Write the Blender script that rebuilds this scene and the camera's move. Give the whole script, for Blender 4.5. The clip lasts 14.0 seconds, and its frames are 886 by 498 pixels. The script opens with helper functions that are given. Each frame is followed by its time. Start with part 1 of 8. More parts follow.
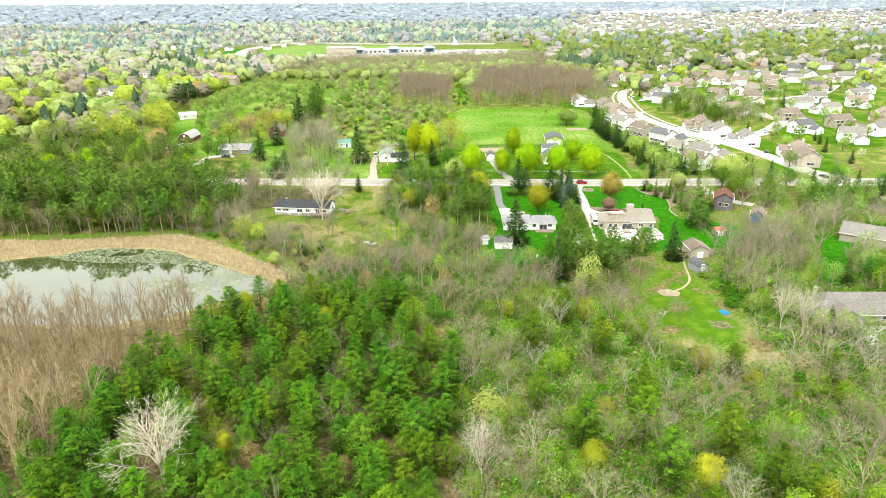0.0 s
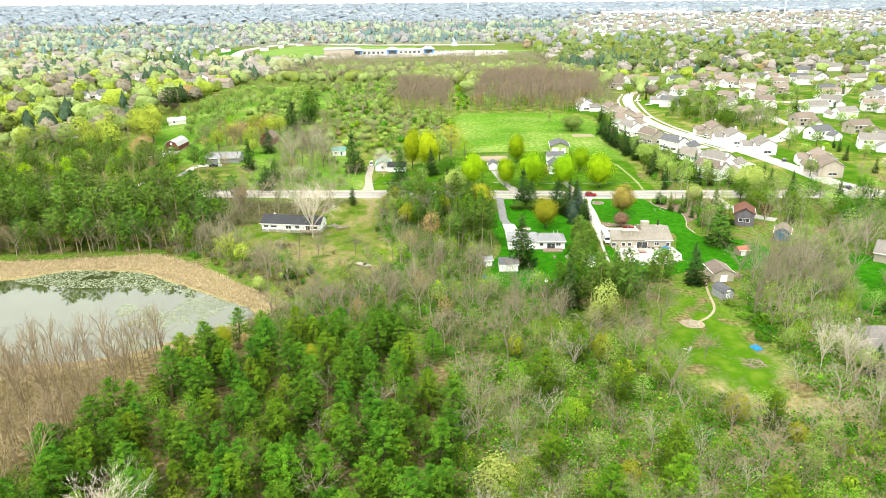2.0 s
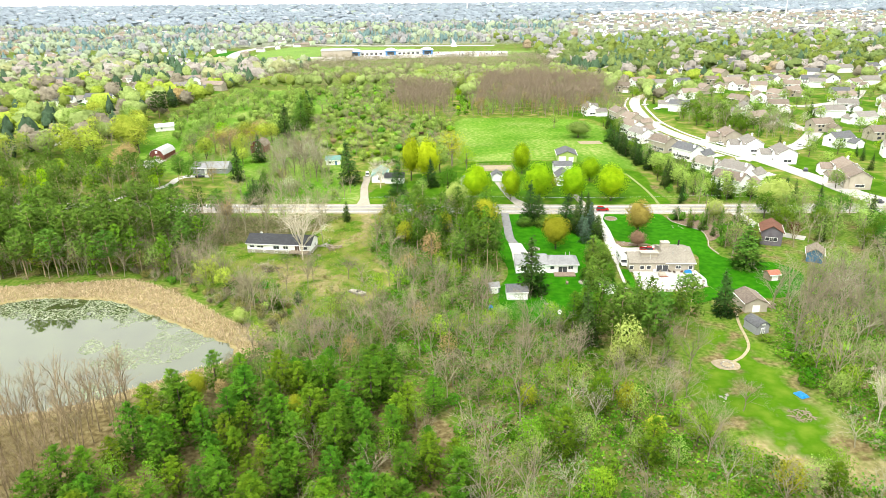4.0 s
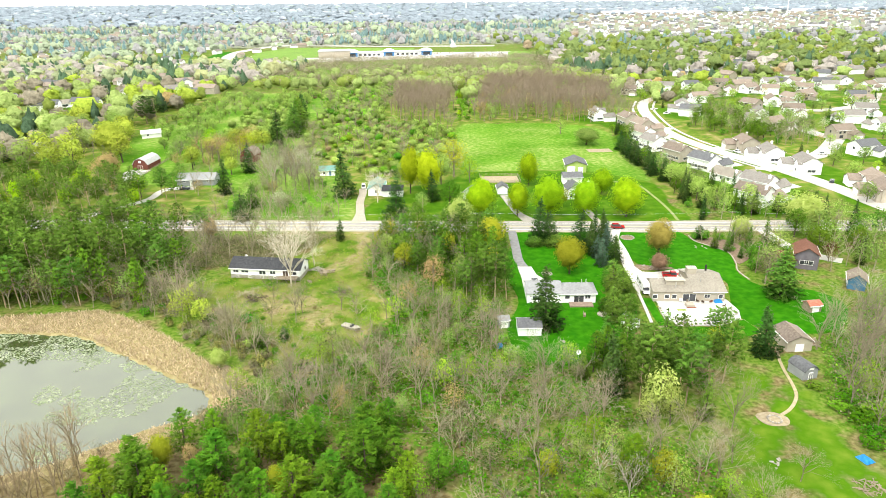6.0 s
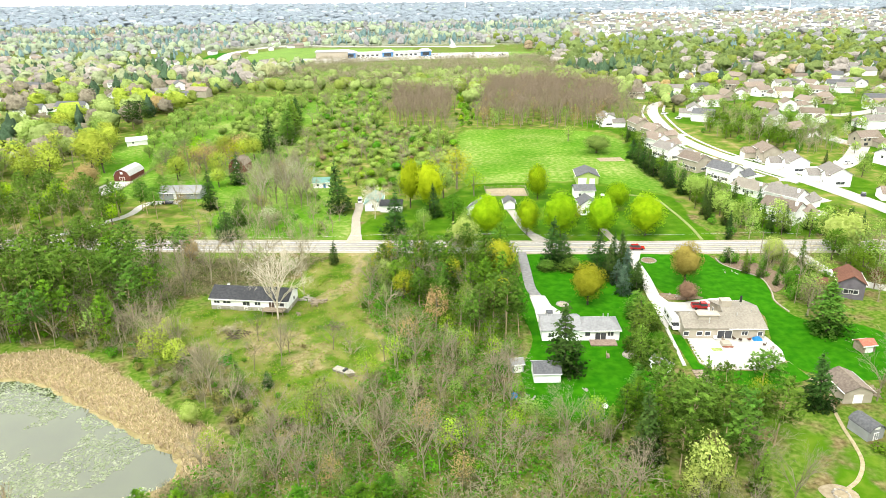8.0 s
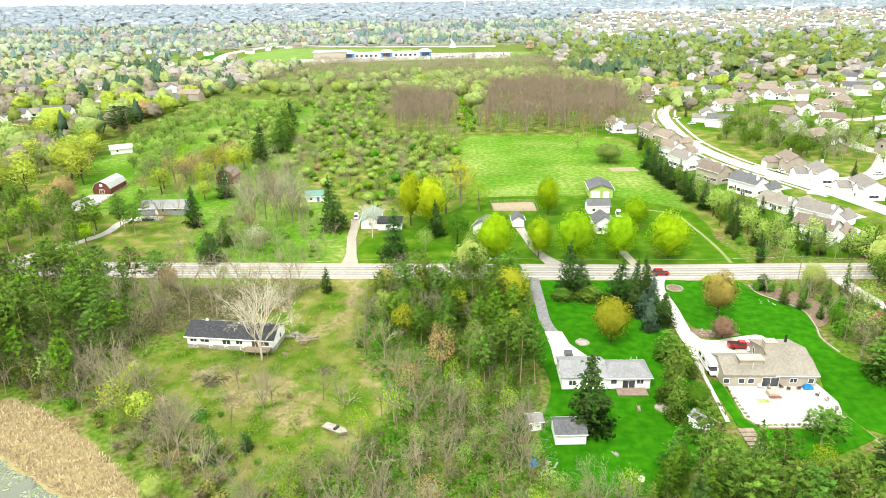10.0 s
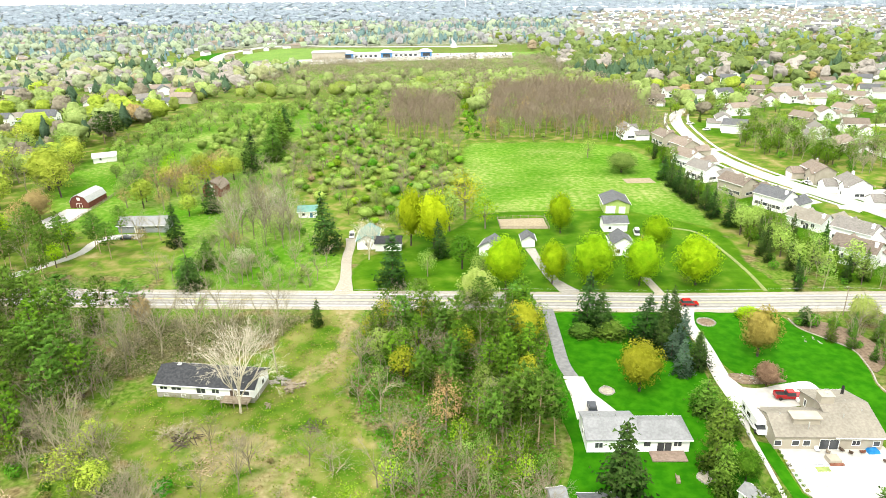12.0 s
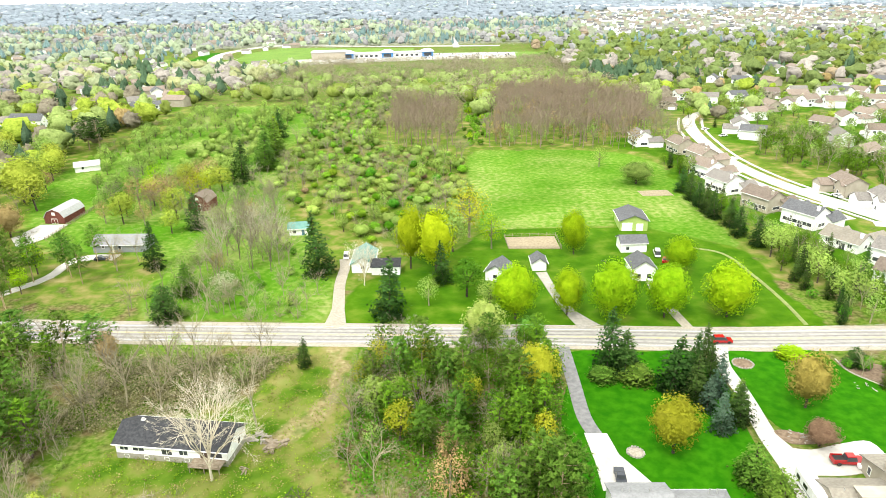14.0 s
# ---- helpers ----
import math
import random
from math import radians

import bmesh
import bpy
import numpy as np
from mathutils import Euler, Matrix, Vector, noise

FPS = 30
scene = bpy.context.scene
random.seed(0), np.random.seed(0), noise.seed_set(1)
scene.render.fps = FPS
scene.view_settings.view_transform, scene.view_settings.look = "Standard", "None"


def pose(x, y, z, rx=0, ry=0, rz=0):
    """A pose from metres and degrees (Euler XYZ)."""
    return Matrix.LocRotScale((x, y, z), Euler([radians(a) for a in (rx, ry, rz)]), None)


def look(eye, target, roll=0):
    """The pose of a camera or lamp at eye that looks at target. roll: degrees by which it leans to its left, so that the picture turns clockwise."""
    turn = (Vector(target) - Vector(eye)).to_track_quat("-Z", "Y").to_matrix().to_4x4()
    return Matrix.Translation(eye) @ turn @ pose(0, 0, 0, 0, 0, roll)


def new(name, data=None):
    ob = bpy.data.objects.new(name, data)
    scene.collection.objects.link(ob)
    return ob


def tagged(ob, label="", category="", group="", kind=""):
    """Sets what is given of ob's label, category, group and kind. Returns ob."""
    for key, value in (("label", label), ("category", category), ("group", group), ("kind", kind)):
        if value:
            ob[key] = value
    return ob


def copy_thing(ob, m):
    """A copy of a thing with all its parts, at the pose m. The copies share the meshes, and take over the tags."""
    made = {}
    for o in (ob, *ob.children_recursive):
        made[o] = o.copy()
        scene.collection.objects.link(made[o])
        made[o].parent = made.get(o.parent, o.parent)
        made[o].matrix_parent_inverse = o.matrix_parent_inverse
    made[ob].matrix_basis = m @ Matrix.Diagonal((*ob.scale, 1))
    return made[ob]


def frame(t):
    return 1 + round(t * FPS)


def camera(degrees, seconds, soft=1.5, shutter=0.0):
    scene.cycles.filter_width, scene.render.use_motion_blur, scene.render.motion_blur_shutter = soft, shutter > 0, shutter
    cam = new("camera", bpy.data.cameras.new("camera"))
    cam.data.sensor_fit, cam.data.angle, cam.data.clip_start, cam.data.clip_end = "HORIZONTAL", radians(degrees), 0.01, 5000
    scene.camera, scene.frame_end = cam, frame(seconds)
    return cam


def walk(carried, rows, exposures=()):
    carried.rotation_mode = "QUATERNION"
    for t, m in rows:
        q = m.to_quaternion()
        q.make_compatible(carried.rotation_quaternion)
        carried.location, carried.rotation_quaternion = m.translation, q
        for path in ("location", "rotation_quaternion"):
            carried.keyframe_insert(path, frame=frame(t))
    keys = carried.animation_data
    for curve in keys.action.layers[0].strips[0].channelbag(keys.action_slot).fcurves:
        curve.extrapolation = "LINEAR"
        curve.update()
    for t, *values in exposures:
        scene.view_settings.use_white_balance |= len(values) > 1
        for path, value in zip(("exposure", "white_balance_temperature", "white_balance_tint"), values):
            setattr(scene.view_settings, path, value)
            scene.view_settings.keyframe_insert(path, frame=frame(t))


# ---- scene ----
cam = camera(67.0, 14.0, soft=0.6)
PATH = [
    (0.0, (2.78, 1.12, 82.89), (1.69, 94.22, 46.40), -0.89),
    (1.0, (2.80, 10.76, 82.75), (1.72, 103.86, 46.29), -0.92),
    (2.0, (2.62, 20.74, 82.63), (1.58, 113.85, 46.17), -0.96),
    (3.0, (2.27, 31.01, 82.50), (1.30, 124.12, 46.05), -0.99),
    (4.0, (1.79, 41.52, 82.38), (0.89, 134.64, 45.93), -1.02),
    (5.0, (1.20, 52.23, 82.27), (0.38, 145.34, 45.81), -1.05),
    (6.0, (0.54, 63.08, 82.17), (-0.19, 156.19, 45.68), -1.07),
    (7.0, (-0.16, 74.03, 82.07), (-0.81, 167.12, 45.56), -1.10),
    (8.0, (-0.86, 85.02, 81.98), (-1.45, 178.10, 45.43), -1.12),
    (9.0, (-1.54, 96.02, 81.89), (-2.08, 189.08, 45.30), -1.15),
    (10.0, (-2.15, 106.96, 81.81), (-2.67, 200.00, 45.16), -1.17),
    (11.0, (-2.67, 117.80, 81.73), (-3.21, 210.82, 45.03), -1.19),
    (12.0, (-3.07, 128.49, 81.66), (-3.65, 221.48, 44.89), -1.20),
    (13.0, (-3.30, 138.98, 81.60), (-3.98, 231.94, 44.75), -1.22),
    (14.0, (-3.35, 149.23, 81.54), (-4.18, 242.15, 44.61), -1.24),
]
walk(cam, [(t, look(e, g, r)) for t, e, g, r in PATH])

# ---- world and sun: bright, thinly overcast spring day ----
world = bpy.data.worlds.new("sky")
scene.world = world
world.use_nodes = True
wn = world.node_tree
sky = wn.nodes.new("ShaderNodeTexSky")
sky.sky_type = "NISHITA"
sky.sun_disc = False
sky.sun_elevation, sky.sun_rotation = radians(56), radians(205)
sky.dust_density, sky.air_density, sky.ozone_density = 3.0, 1.0, 1.0
cloud = wn.nodes.new("ShaderNodeMix")
cloud.data_type = "RGBA"
cloud.inputs[0].default_value = 0.88
cloud.inputs[7].default_value = (8.4, 8.45, 7.7, 1)
wn.links.new(sky.outputs[0], cloud.inputs[6])
wn.links.new(cloud.outputs[2], wn.nodes["Background"].inputs[0])
wn.nodes["Background"].inputs[1].default_value = 0.15
sun = new("sun", bpy.data.lights.new("sun", "SUN"))
sun.data.energy, sun.data.angle, sun.data.color = 1.9, radians(14), (1.0, 0.97, 0.88)
sun.matrix_world = look((-60, -120, 200), (0, 0, 0))
scene.view_settings.exposure = 1.07


# ---- materials ----
def mat(name, a, b, size=1.0, rough=0.85, bump=0.0, metal=0.0, spec=0.25, vary=0.0, island=0.0, through_light=0.0, hue=0.0, big=0.12):
    """Two colours mixed by noise of that grain in metres, with broad variation, random shift per object and per leaf."""
    m = bpy.data.materials.new(name)
    m.use_nodes = True
    t = m.node_tree
    n, l = t.nodes, t.links
    bs = n["Principled BSDF"]
    co = n.new("ShaderNodeTexCoord")
    fine = n.new("ShaderNodeTexNoise")
    fine.inputs["Scale"].default_value, fine.inputs["Detail"].default_value = 1 / size, 5
    l.new(co.outputs["Object"], fine.inputs["Vector"])
    ramp = n.new("ShaderNodeValToRGB")
    ramp.color_ramp.elements[0].position, ramp.color_ramp.elements[1].position = 0.36, 0.64
    ramp.color_ramp.elements[0].color, ramp.color_ramp.elements[1].color = (*a, 1), (*b, 1)
    l.new(fine.outputs["Fac"], ramp.inputs[0])
    broad = n.new("ShaderNodeTexNoise")
    broad.inputs["Scale"].default_value, broad.inputs["Detail"].default_value = 0.13 / size, 3
    l.new(co.outputs["Object"], broad.inputs["Vector"])
    hsv = n.new("ShaderNodeHueSaturation")
    l.new(ramp.outputs[0], hsv.inputs["Color"])
    value = n.new("ShaderNodeMapRange")
    value.inputs[3].default_value, value.inputs[4].default_value = 1 - big * 2, 1 + big * 2
    l.new(broad.outputs["Fac"], value.inputs[0])
    last = value.outputs[0]
    for source, amount in (("o", vary), ("g", island)):
        if amount:
            if source == "o":
                rnd = n.new("ShaderNodeObjectInfo").outputs["Random"]
            else:
                rnd = n.new("ShaderNodeNewGeometry").outputs["Random Per Island"]
            r = n.new("ShaderNodeMapRange")
            r.inputs[3].default_value, r.inputs[4].default_value = 1 - amount, 1 + amount
            l.new(rnd, r.inputs[0])
            mul = n.new("ShaderNodeMath")
            mul.operation = "MULTIPLY"
            l.new(last, mul.inputs[0]), l.new(r.outputs[0], mul.inputs[1])
            last = mul.outputs[0]
            if source == "o" and hue:
                rh = n.new("ShaderNodeMapRange")
                rh.inputs[3].default_value, rh.inputs[4].default_value = 0.5 - hue, 0.5 + hue
                frac = n.new("ShaderNodeMath")
                frac.operation = "FRACT"
                sc = n.new("ShaderNodeMath")
                sc.operation = "MULTIPLY"
                sc.inputs[1].default_value = 7.31
                l.new(rnd, sc.inputs[0]), l.new(sc.outputs[0], frac.inputs[0]), l.new(frac.outputs[0], rh.inputs[0])
                l.new(rh.outputs[0], hsv.inputs["Hue"])
    if island:
        tint = n.new("ShaderNodeAttribute")
        tint.attribute_name = "tint"
        add = n.new("ShaderNodeMath")
        add.operation = "MULTIPLY_ADD"
        add.inputs[1].default_value, add.inputs[2].default_value = 0.3, 1.0
        mul = n.new("ShaderNodeMath")
        mul.operation = "MULTIPLY"
        l.new(tint.outputs["Fac"], add.inputs[0]), l.new(add.outputs[0], mul.inputs[0]), l.new(last, mul.inputs[1])
        last = mul.outputs[0]
    l.new(last, hsv.inputs["Value"])
    l.new(hsv.outputs[0], bs.inputs["Base Color"])
    bs.inputs["Roughness"].default_value, bs.inputs["Metallic"].default_value = rough, metal
    bs.inputs["Specular IOR Level"].default_value = spec
    if bump:
        bp = n.new("ShaderNodeBump")
        bp.inputs["Distance"].default_value, bp.inputs["Strength"].default_value = bump, 0.7
        l.new(fine.outputs["Fac"], bp.inputs["Height"]), l.new(bp.outputs[0], bs.inputs["Normal"])
    if through_light:
        tr = n.new("ShaderNodeBsdfTranslucent")
        mx = n.new("ShaderNodeMixShader")
        mx.inputs[0].default_value = through_light
        l.new(hsv.outputs[0], tr.inputs[0]), l.new(bs.outputs[0], mx.inputs[1]), l.new(tr.outputs[0], mx.inputs[2])
        l.new(mx.outputs[0], n["Material Output"].inputs[0])
    return m


def leaf(name, a, b, vary=0.22, hue=0.02, island=0.24):
    return mat(name, a, b, 1.5, 0.8, vary=vary, island=island, through_light=0.27, hue=hue, spec=0.06)


L_PINE = leaf("pine_needles", (0.0435, 0.1342, 0.0080), (0.1098, 0.2420, 0.0160), hue=0.012)
L_PINE_YELLOW = leaf("yellowish_pine_needles", (0.0675, 0.1665, 0.0067), (0.1519, 0.2700, 0.0147))
L_PINE_OLD = leaf("pine_needles_old", (0.0688, 0.156, 0.018), (0.1458, 0.273, 0.036))
L_SPRUCE = leaf("spruce_needles", (0.03, 0.072, 0.015), (0.069, 0.132, 0.0275))
L_BLUE = leaf("blue_spruce_needles", (0.054, 0.102, 0.065), (0.096, 0.156, 0.105))
L_MAPLE = leaf("young_maple_leaves", (0.198, 0.37, 0.0045), (0.306, 0.48, 0.009), hue=0.01, island=0.08)
L_YELLOW = leaf("yellow_flowering_leaves", (0.255, 0.34, 0.0054), (0.3995, 0.476, 0.0144), hue=0.01, island=0.08)
L_LIME = leaf("pale_lime_leaves", (0.288, 0.372, 0.07), (0.408, 0.468, 0.14), hue=0.01, island=0.08)
L_GREEN = leaf("fresh_leaves", (0.0594, 0.162, 0.0081), (0.1188, 0.246, 0.018), hue=0.03)
L_VIVID = leaf("vivid_shrub_leaves", (0.0357, 0.1485, 0.0024), (0.0714, 0.207, 0.006))
L_SAGE = leaf("sage_green_leaves", (0.1680, 0.2644, 0.0486), (0.2659, 0.3655, 0.0864), hue=0.01, island=0.08)
L_GOLD = leaf("golden_brown_buds", (0.25, 0.28, 0.014), (0.35, 0.37, 0.028), hue=0.01, island=0.08)
L_FRESH = leaf("bright_spring_leaves", (0.1188, 0.2585, 0.0108), (0.2079, 0.3685, 0.027), hue=0.025)
L_MEADOW = leaf("pale_meadow_leaves", (0.2018, 0.3121, 0.0511), (0.3204, 0.4277, 0.0965), hue=0.01, island=0.08)
L_RUST = leaf("rusty_buds", (0.29, 0.205, 0.085), (0.4, 0.3, 0.14), hue=0.01, island=0.08)
L_GOLDGREEN = leaf("olive_gold_leaves", (0.2530, 0.3335, 0.0345), (0.4140, 0.4830, 0.0690), hue=0.01, island=0.08)
L_TWIG = leaf("twig_tips", (0.132, 0.12, 0.0625), (0.204, 0.186, 0.105), hue=0.02)
L_OLIVE = leaf("olive_bud_leaves", (0.13, 0.125, 0.035), (0.2, 0.19, 0.06), hue=0.01)
L_AMBER = leaf("amber_buds", (0.27, 0.215, 0.045), (0.37, 0.30, 0.075), hue=0.01, island=0.08)
L_PLUM = leaf("plum_brown_buds", (0.1615, 0.1103, 0.0640), (0.2470, 0.1785, 0.1040), island=0.08)
L_RED = leaf("dark_red_leaves", (0.072, 0.018, 0.015), (0.12, 0.036, 0.025))
L_WHITE = leaf("white_blossom", (0.33, 0.33, 0.21), (0.45, 0.45, 0.31))
BARK = mat("bark", (0.0558, 0.0434, 0.031), (0.1054, 0.0868, 0.0682), 0.4, 0.95, 0.02, vary=0.3)
BARK_GREY = mat("grey_bark", (0.1759, 0.1569, 0.1009), (0.2737, 0.2500, 0.1640), 0.4, 0.95, 0.02, vary=0.25)
BARK_RED = mat("brown_bark", (0.2464, 0.1892, 0.115), (0.392, 0.308, 0.19), 0.4, 0.95, vary=0.25)
BARK_WOOD = mat("grey_brown_bark", (0.1560, 0.1349, 0.0926), (0.2418, 0.2117, 0.1476), 0.4, 0.95, vary=0.2)
BARK_PALE = mat("pale_grey_bark", (0.25, 0.235, 0.17), (0.36, 0.335, 0.25), 0.4, 0.95, vary=0.15)
BARK_FAR = mat("brown_woodland_bark", (0.1784, 0.1399, 0.1000), (0.2927, 0.2356, 0.1742), 0.4, 0.95, vary=0.2)
BARK_WHITE = mat("white_bark", (0.42, 0.38, 0.29), (0.58, 0.53, 0.43), 0.5, 0.9)
SIDING = mat("white_siding", (0.78, 0.79, 0.80), (0.86, 0.86, 0.86), 2.0, 0.6, vary=0.05, big=0.03)
SIDING_TAN = mat("tan_siding", (0.341, 0.3038, 0.248), (0.3968, 0.3596, 0.2976), 2.0, 0.6, vary=0.08, big=0.04)
SIDING_GREY = mat("grey_siding", (0.2356, 0.248, 0.2666), (0.2852, 0.2976, 0.31), 2.0, 0.6, big=0.04)
SIDING_BLUE = mat("blue_siding", (0.0403, 0.119, 0.2182), (0.0564, 0.1587, 0.2778), 2.0, 0.6, big=0.04)
SIDING_SLATE = mat("slate_siding", (0.11, 0.1, 0.12), (0.15, 0.135, 0.16), 2.0, 0.7, big=0.05)
SIDING_LIME = mat("lime_siding", (0.31, 0.4216, 0.1116), (0.3596, 0.4588, 0.1488), 2.0, 0.6, big=0.04)
SIDING_RED = mat("red_barn_boards", (0.1050, 0.0330, 0.0240), (0.1470, 0.0510, 0.0360), 0.6, 0.8, big=0.08)
BRICK = mat("brick", (0.1364, 0.0496, 0.031), (0.2108, 0.0868, 0.0558), 0.5, 0.9, 0.01)
BLOCK = mat("block_foundation", (0.2604, 0.248, 0.2108), (0.341, 0.3224, 0.279), 0.8, 0.9, 0.01)
SH_DARK = mat("dark_shingles", (0.0279, 0.0298, 0.0341), (0.0527, 0.0546, 0.0608), 0.5, 0.9, 0.02, vary=0.1)
SH_GREY = mat("grey_shingles", (0.1936, 0.1985, 0.2081), (0.2420, 0.2469, 0.2566), 0.5, 0.9, 0.02, vary=0.12)
SH_MID = mat("slate_grey_shingles", (0.0806, 0.0837, 0.093), (0.124, 0.1271, 0.1364), 0.5, 0.9, 0.02, vary=0.12)
SH_TAN = mat("tan_shingles", (0.1984, 0.1786, 0.1488), (0.248, 0.2282, 0.1934), 0.5, 0.9, 0.02, vary=0.08)
SH_BROWN = mat("brown_shingles", (0.15, 0.118, 0.096), (0.215, 0.178, 0.15), 0.5, 0.9, 0.02, vary=0.25)
SH_WEATHERED = mat("weathered_shingles", (0.15, 0.14, 0.13), (0.22, 0.205, 0.19), 0.5, 0.9, 0.02, vary=0.1)
SH_RED = mat("red_shingles", (0.1128, 0.0446, 0.0298), (0.1562, 0.0744, 0.0496), 0.5, 0.9, 0.02)
SH_RUST = mat("rust_red_roof", (0.3, 0.095, 0.065), (0.4, 0.15, 0.1), 0.5, 0.8, 0.02)
SH_TEAL = mat("teal_metal_roof", (0.0992, 0.2232, 0.1984), (0.1364, 0.2728, 0.2418), 1.5, 0.45, metal=0.2)
SH_PALE = mat("pale_weathered_roof", (0.33, 0.34, 0.345), (0.42, 0.425, 0.43), 0.8, 0.7, 0.01, big=0.05)
SH_WHITE = mat("pale_metal_roof", (0.3844, 0.3968, 0.4092), (0.4588, 0.465, 0.4774), 1.5, 0.4, metal=0.2)
TRIM = mat("white_trim", (0.80, 0.80, 0.79), (0.88, 0.88, 0.87), 1.0, 0.5, big=0.02)
GLASS = mat("window_glass", (0.03, 0.035, 0.04), (0.06, 0.065, 0.075), 3.0, 0.08, spec=0.6)
CONCRETE = mat("pale_concrete", (0.3844, 0.372, 0.3472), (0.4712, 0.4588, 0.434), 1.6, 0.85, 0.005, big=0.06)
ROADWAY = mat("worn_pale_asphalt", (0.2567, 0.2460, 0.2353), (0.3280, 0.3173, 0.2995), 1.2, 0.9, 0.004, big=0.06)
STREET = mat("concrete_street", (0.3472, 0.3348, 0.31), (0.4216, 0.4092, 0.3844), 1.5, 0.9, 0.004, big=0.05)
ASPHALT = mat("grey_asphalt", (0.1488, 0.1488, 0.155), (0.2108, 0.2108, 0.217), 1.0, 0.9, 0.004, big=0.08)
GRAVEL = mat("pale_gravel", (0.27, 0.24, 0.19), (0.37, 0.34, 0.29), 0.5, 0.95, 0.02, big=0.1)
SAND = mat("sand", (0.2319, 0.1897, 0.124), (0.3057, 0.2582, 0.1786), 0.8, 0.95, 0.02, big=0.08)
EARTH = mat("mulch_and_earth", (0.1290, 0.0900, 0.0600), (0.2128, 0.1591, 0.1130), 0.7, 0.95, 0.03, big=0.15)
LAWN = mat("mown_lawn", (0.0136, 0.0992, 0.0012), (0.0298, 0.1395, 0.0025), 2.2, 0.9, 0.02, spec=0.03, big=0.14)
LAWN_SOFT = mat("rough_lawn", (0.0682, 0.1612, 0.0112), (0.1488, 0.2356, 0.031), 2.5, 0.9, 0.03, big=0.16)
WOOD = mat("weathered_wood", (0.186, 0.1488, 0.1054), (0.2728, 0.2294, 0.1736), 0.5, 0.9, 0.01)
WOOD_DARK = mat("dark_wood", (0.062, 0.0434, 0.031), (0.1054, 0.0744, 0.0558), 0.5, 0.9, 0.01)
STONE = mat("stone", (0.248, 0.2294, 0.1984), (0.3596, 0.3348, 0.2976), 0.5, 0.95, 0.03, vary=0.2)
TARP = mat("blue_tarp", (0.0062, 0.1364, 0.3844), (0.0186, 0.1984, 0.465), 0.6, 0.5, 0.02)
CAR_RED = mat("red_paint", (0.31, 0.005, 0.0074), (0.3472, 0.0074, 0.0099), 2.0, 0.25, spec=0.5, big=0.01)
CAR_WHITE = mat("white_paint", (0.80, 0.80, 0.80), (0.85, 0.85, 0.85), 2.0, 0.3, spec=0.5, big=0.01)
CAR_DARK = mat("dark_paint", (0.03, 0.035, 0.045), (0.04, 0.045, 0.06), 2.0, 0.25, spec=0.5, big=0.01)
RUBBER = mat("rubber", (0.02, 0.02, 0.02), (0.035, 0.035, 0.035), 0.5, 0.9)
STEEL = mat("galvanised_steel", (0.5, 0.5, 0.5), (0.62, 0.62, 0.62), 1.0, 0.4, metal=0.6)
REED = leaf("dry_reeds", (0.338, 0.2665, 0.1755), (0.481, 0.39, 0.2665), hue=0.0)
PAD = leaf("lily_pads", (0.2200, 0.2730, 0.1530), (0.3630, 0.3990, 0.2890), hue=0.0)
# base colour lightened to imitate thin distance haze
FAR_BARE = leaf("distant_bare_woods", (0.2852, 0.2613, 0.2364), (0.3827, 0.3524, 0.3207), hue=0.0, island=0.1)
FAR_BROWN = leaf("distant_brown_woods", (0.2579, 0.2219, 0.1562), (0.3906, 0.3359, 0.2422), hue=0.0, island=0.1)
# haze put into the colour: paler, bluer trees past 1250 m
HAZE_BARE = leaf("grey_bud_woods", (0.3165, 0.3175, 0.3185), (0.3978, 0.4008, 0.4104), hue=0.0, island=0.1)
HAZE_MIX = leaf("sage_bud_woods", (0.3237, 0.3982, 0.2694), (0.4195, 0.4834, 0.3503), hue=0.0, island=0.1)
HAZE_LIME = leaf("lime_bud_woods", (0.3059, 0.3888, 0.2391), (0.3930, 0.4638, 0.3184), hue=0.0, island=0.1)
HAZE_DARK = leaf("blue_green_conifers", (0.147, 0.241, 0.240), (0.214, 0.322, 0.316), hue=0.0, island=0.1)
# stronger haze put into the colour, for trees past 2300 m
DEEP_HAZE_BARE = leaf("silver_grey_woods", (0.3263, 0.3600, 0.4254), (0.4058, 0.4404, 0.5086), hue=0.0, island=0.1)
DEEP_HAZE_MIX = leaf("silver_green_woods", (0.2944, 0.3554, 0.3529), (0.3633, 0.4260, 0.4191), hue=0.0, island=0.1)
DEEP_HAZE_LIME = leaf("silver_lime_woods", (0.3177, 0.3942, 0.3115), (0.3872, 0.4602, 0.3784), hue=0.0, island=0.1)
DEEP_HAZE_DARK = leaf("grey_conifers", (0.203, 0.299, 0.354), (0.270, 0.380, 0.443), hue=0.0, island=0.1)
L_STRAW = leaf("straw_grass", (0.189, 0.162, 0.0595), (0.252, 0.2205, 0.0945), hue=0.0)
# FAR colours here are paled to stand in for haze
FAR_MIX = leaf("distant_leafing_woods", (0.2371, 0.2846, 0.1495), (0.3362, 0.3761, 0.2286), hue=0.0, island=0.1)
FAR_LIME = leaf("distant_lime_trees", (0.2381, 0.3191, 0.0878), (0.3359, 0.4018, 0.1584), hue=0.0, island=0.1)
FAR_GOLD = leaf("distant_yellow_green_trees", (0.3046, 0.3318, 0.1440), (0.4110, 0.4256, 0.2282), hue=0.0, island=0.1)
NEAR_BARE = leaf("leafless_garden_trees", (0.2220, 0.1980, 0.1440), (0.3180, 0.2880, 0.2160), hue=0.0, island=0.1)
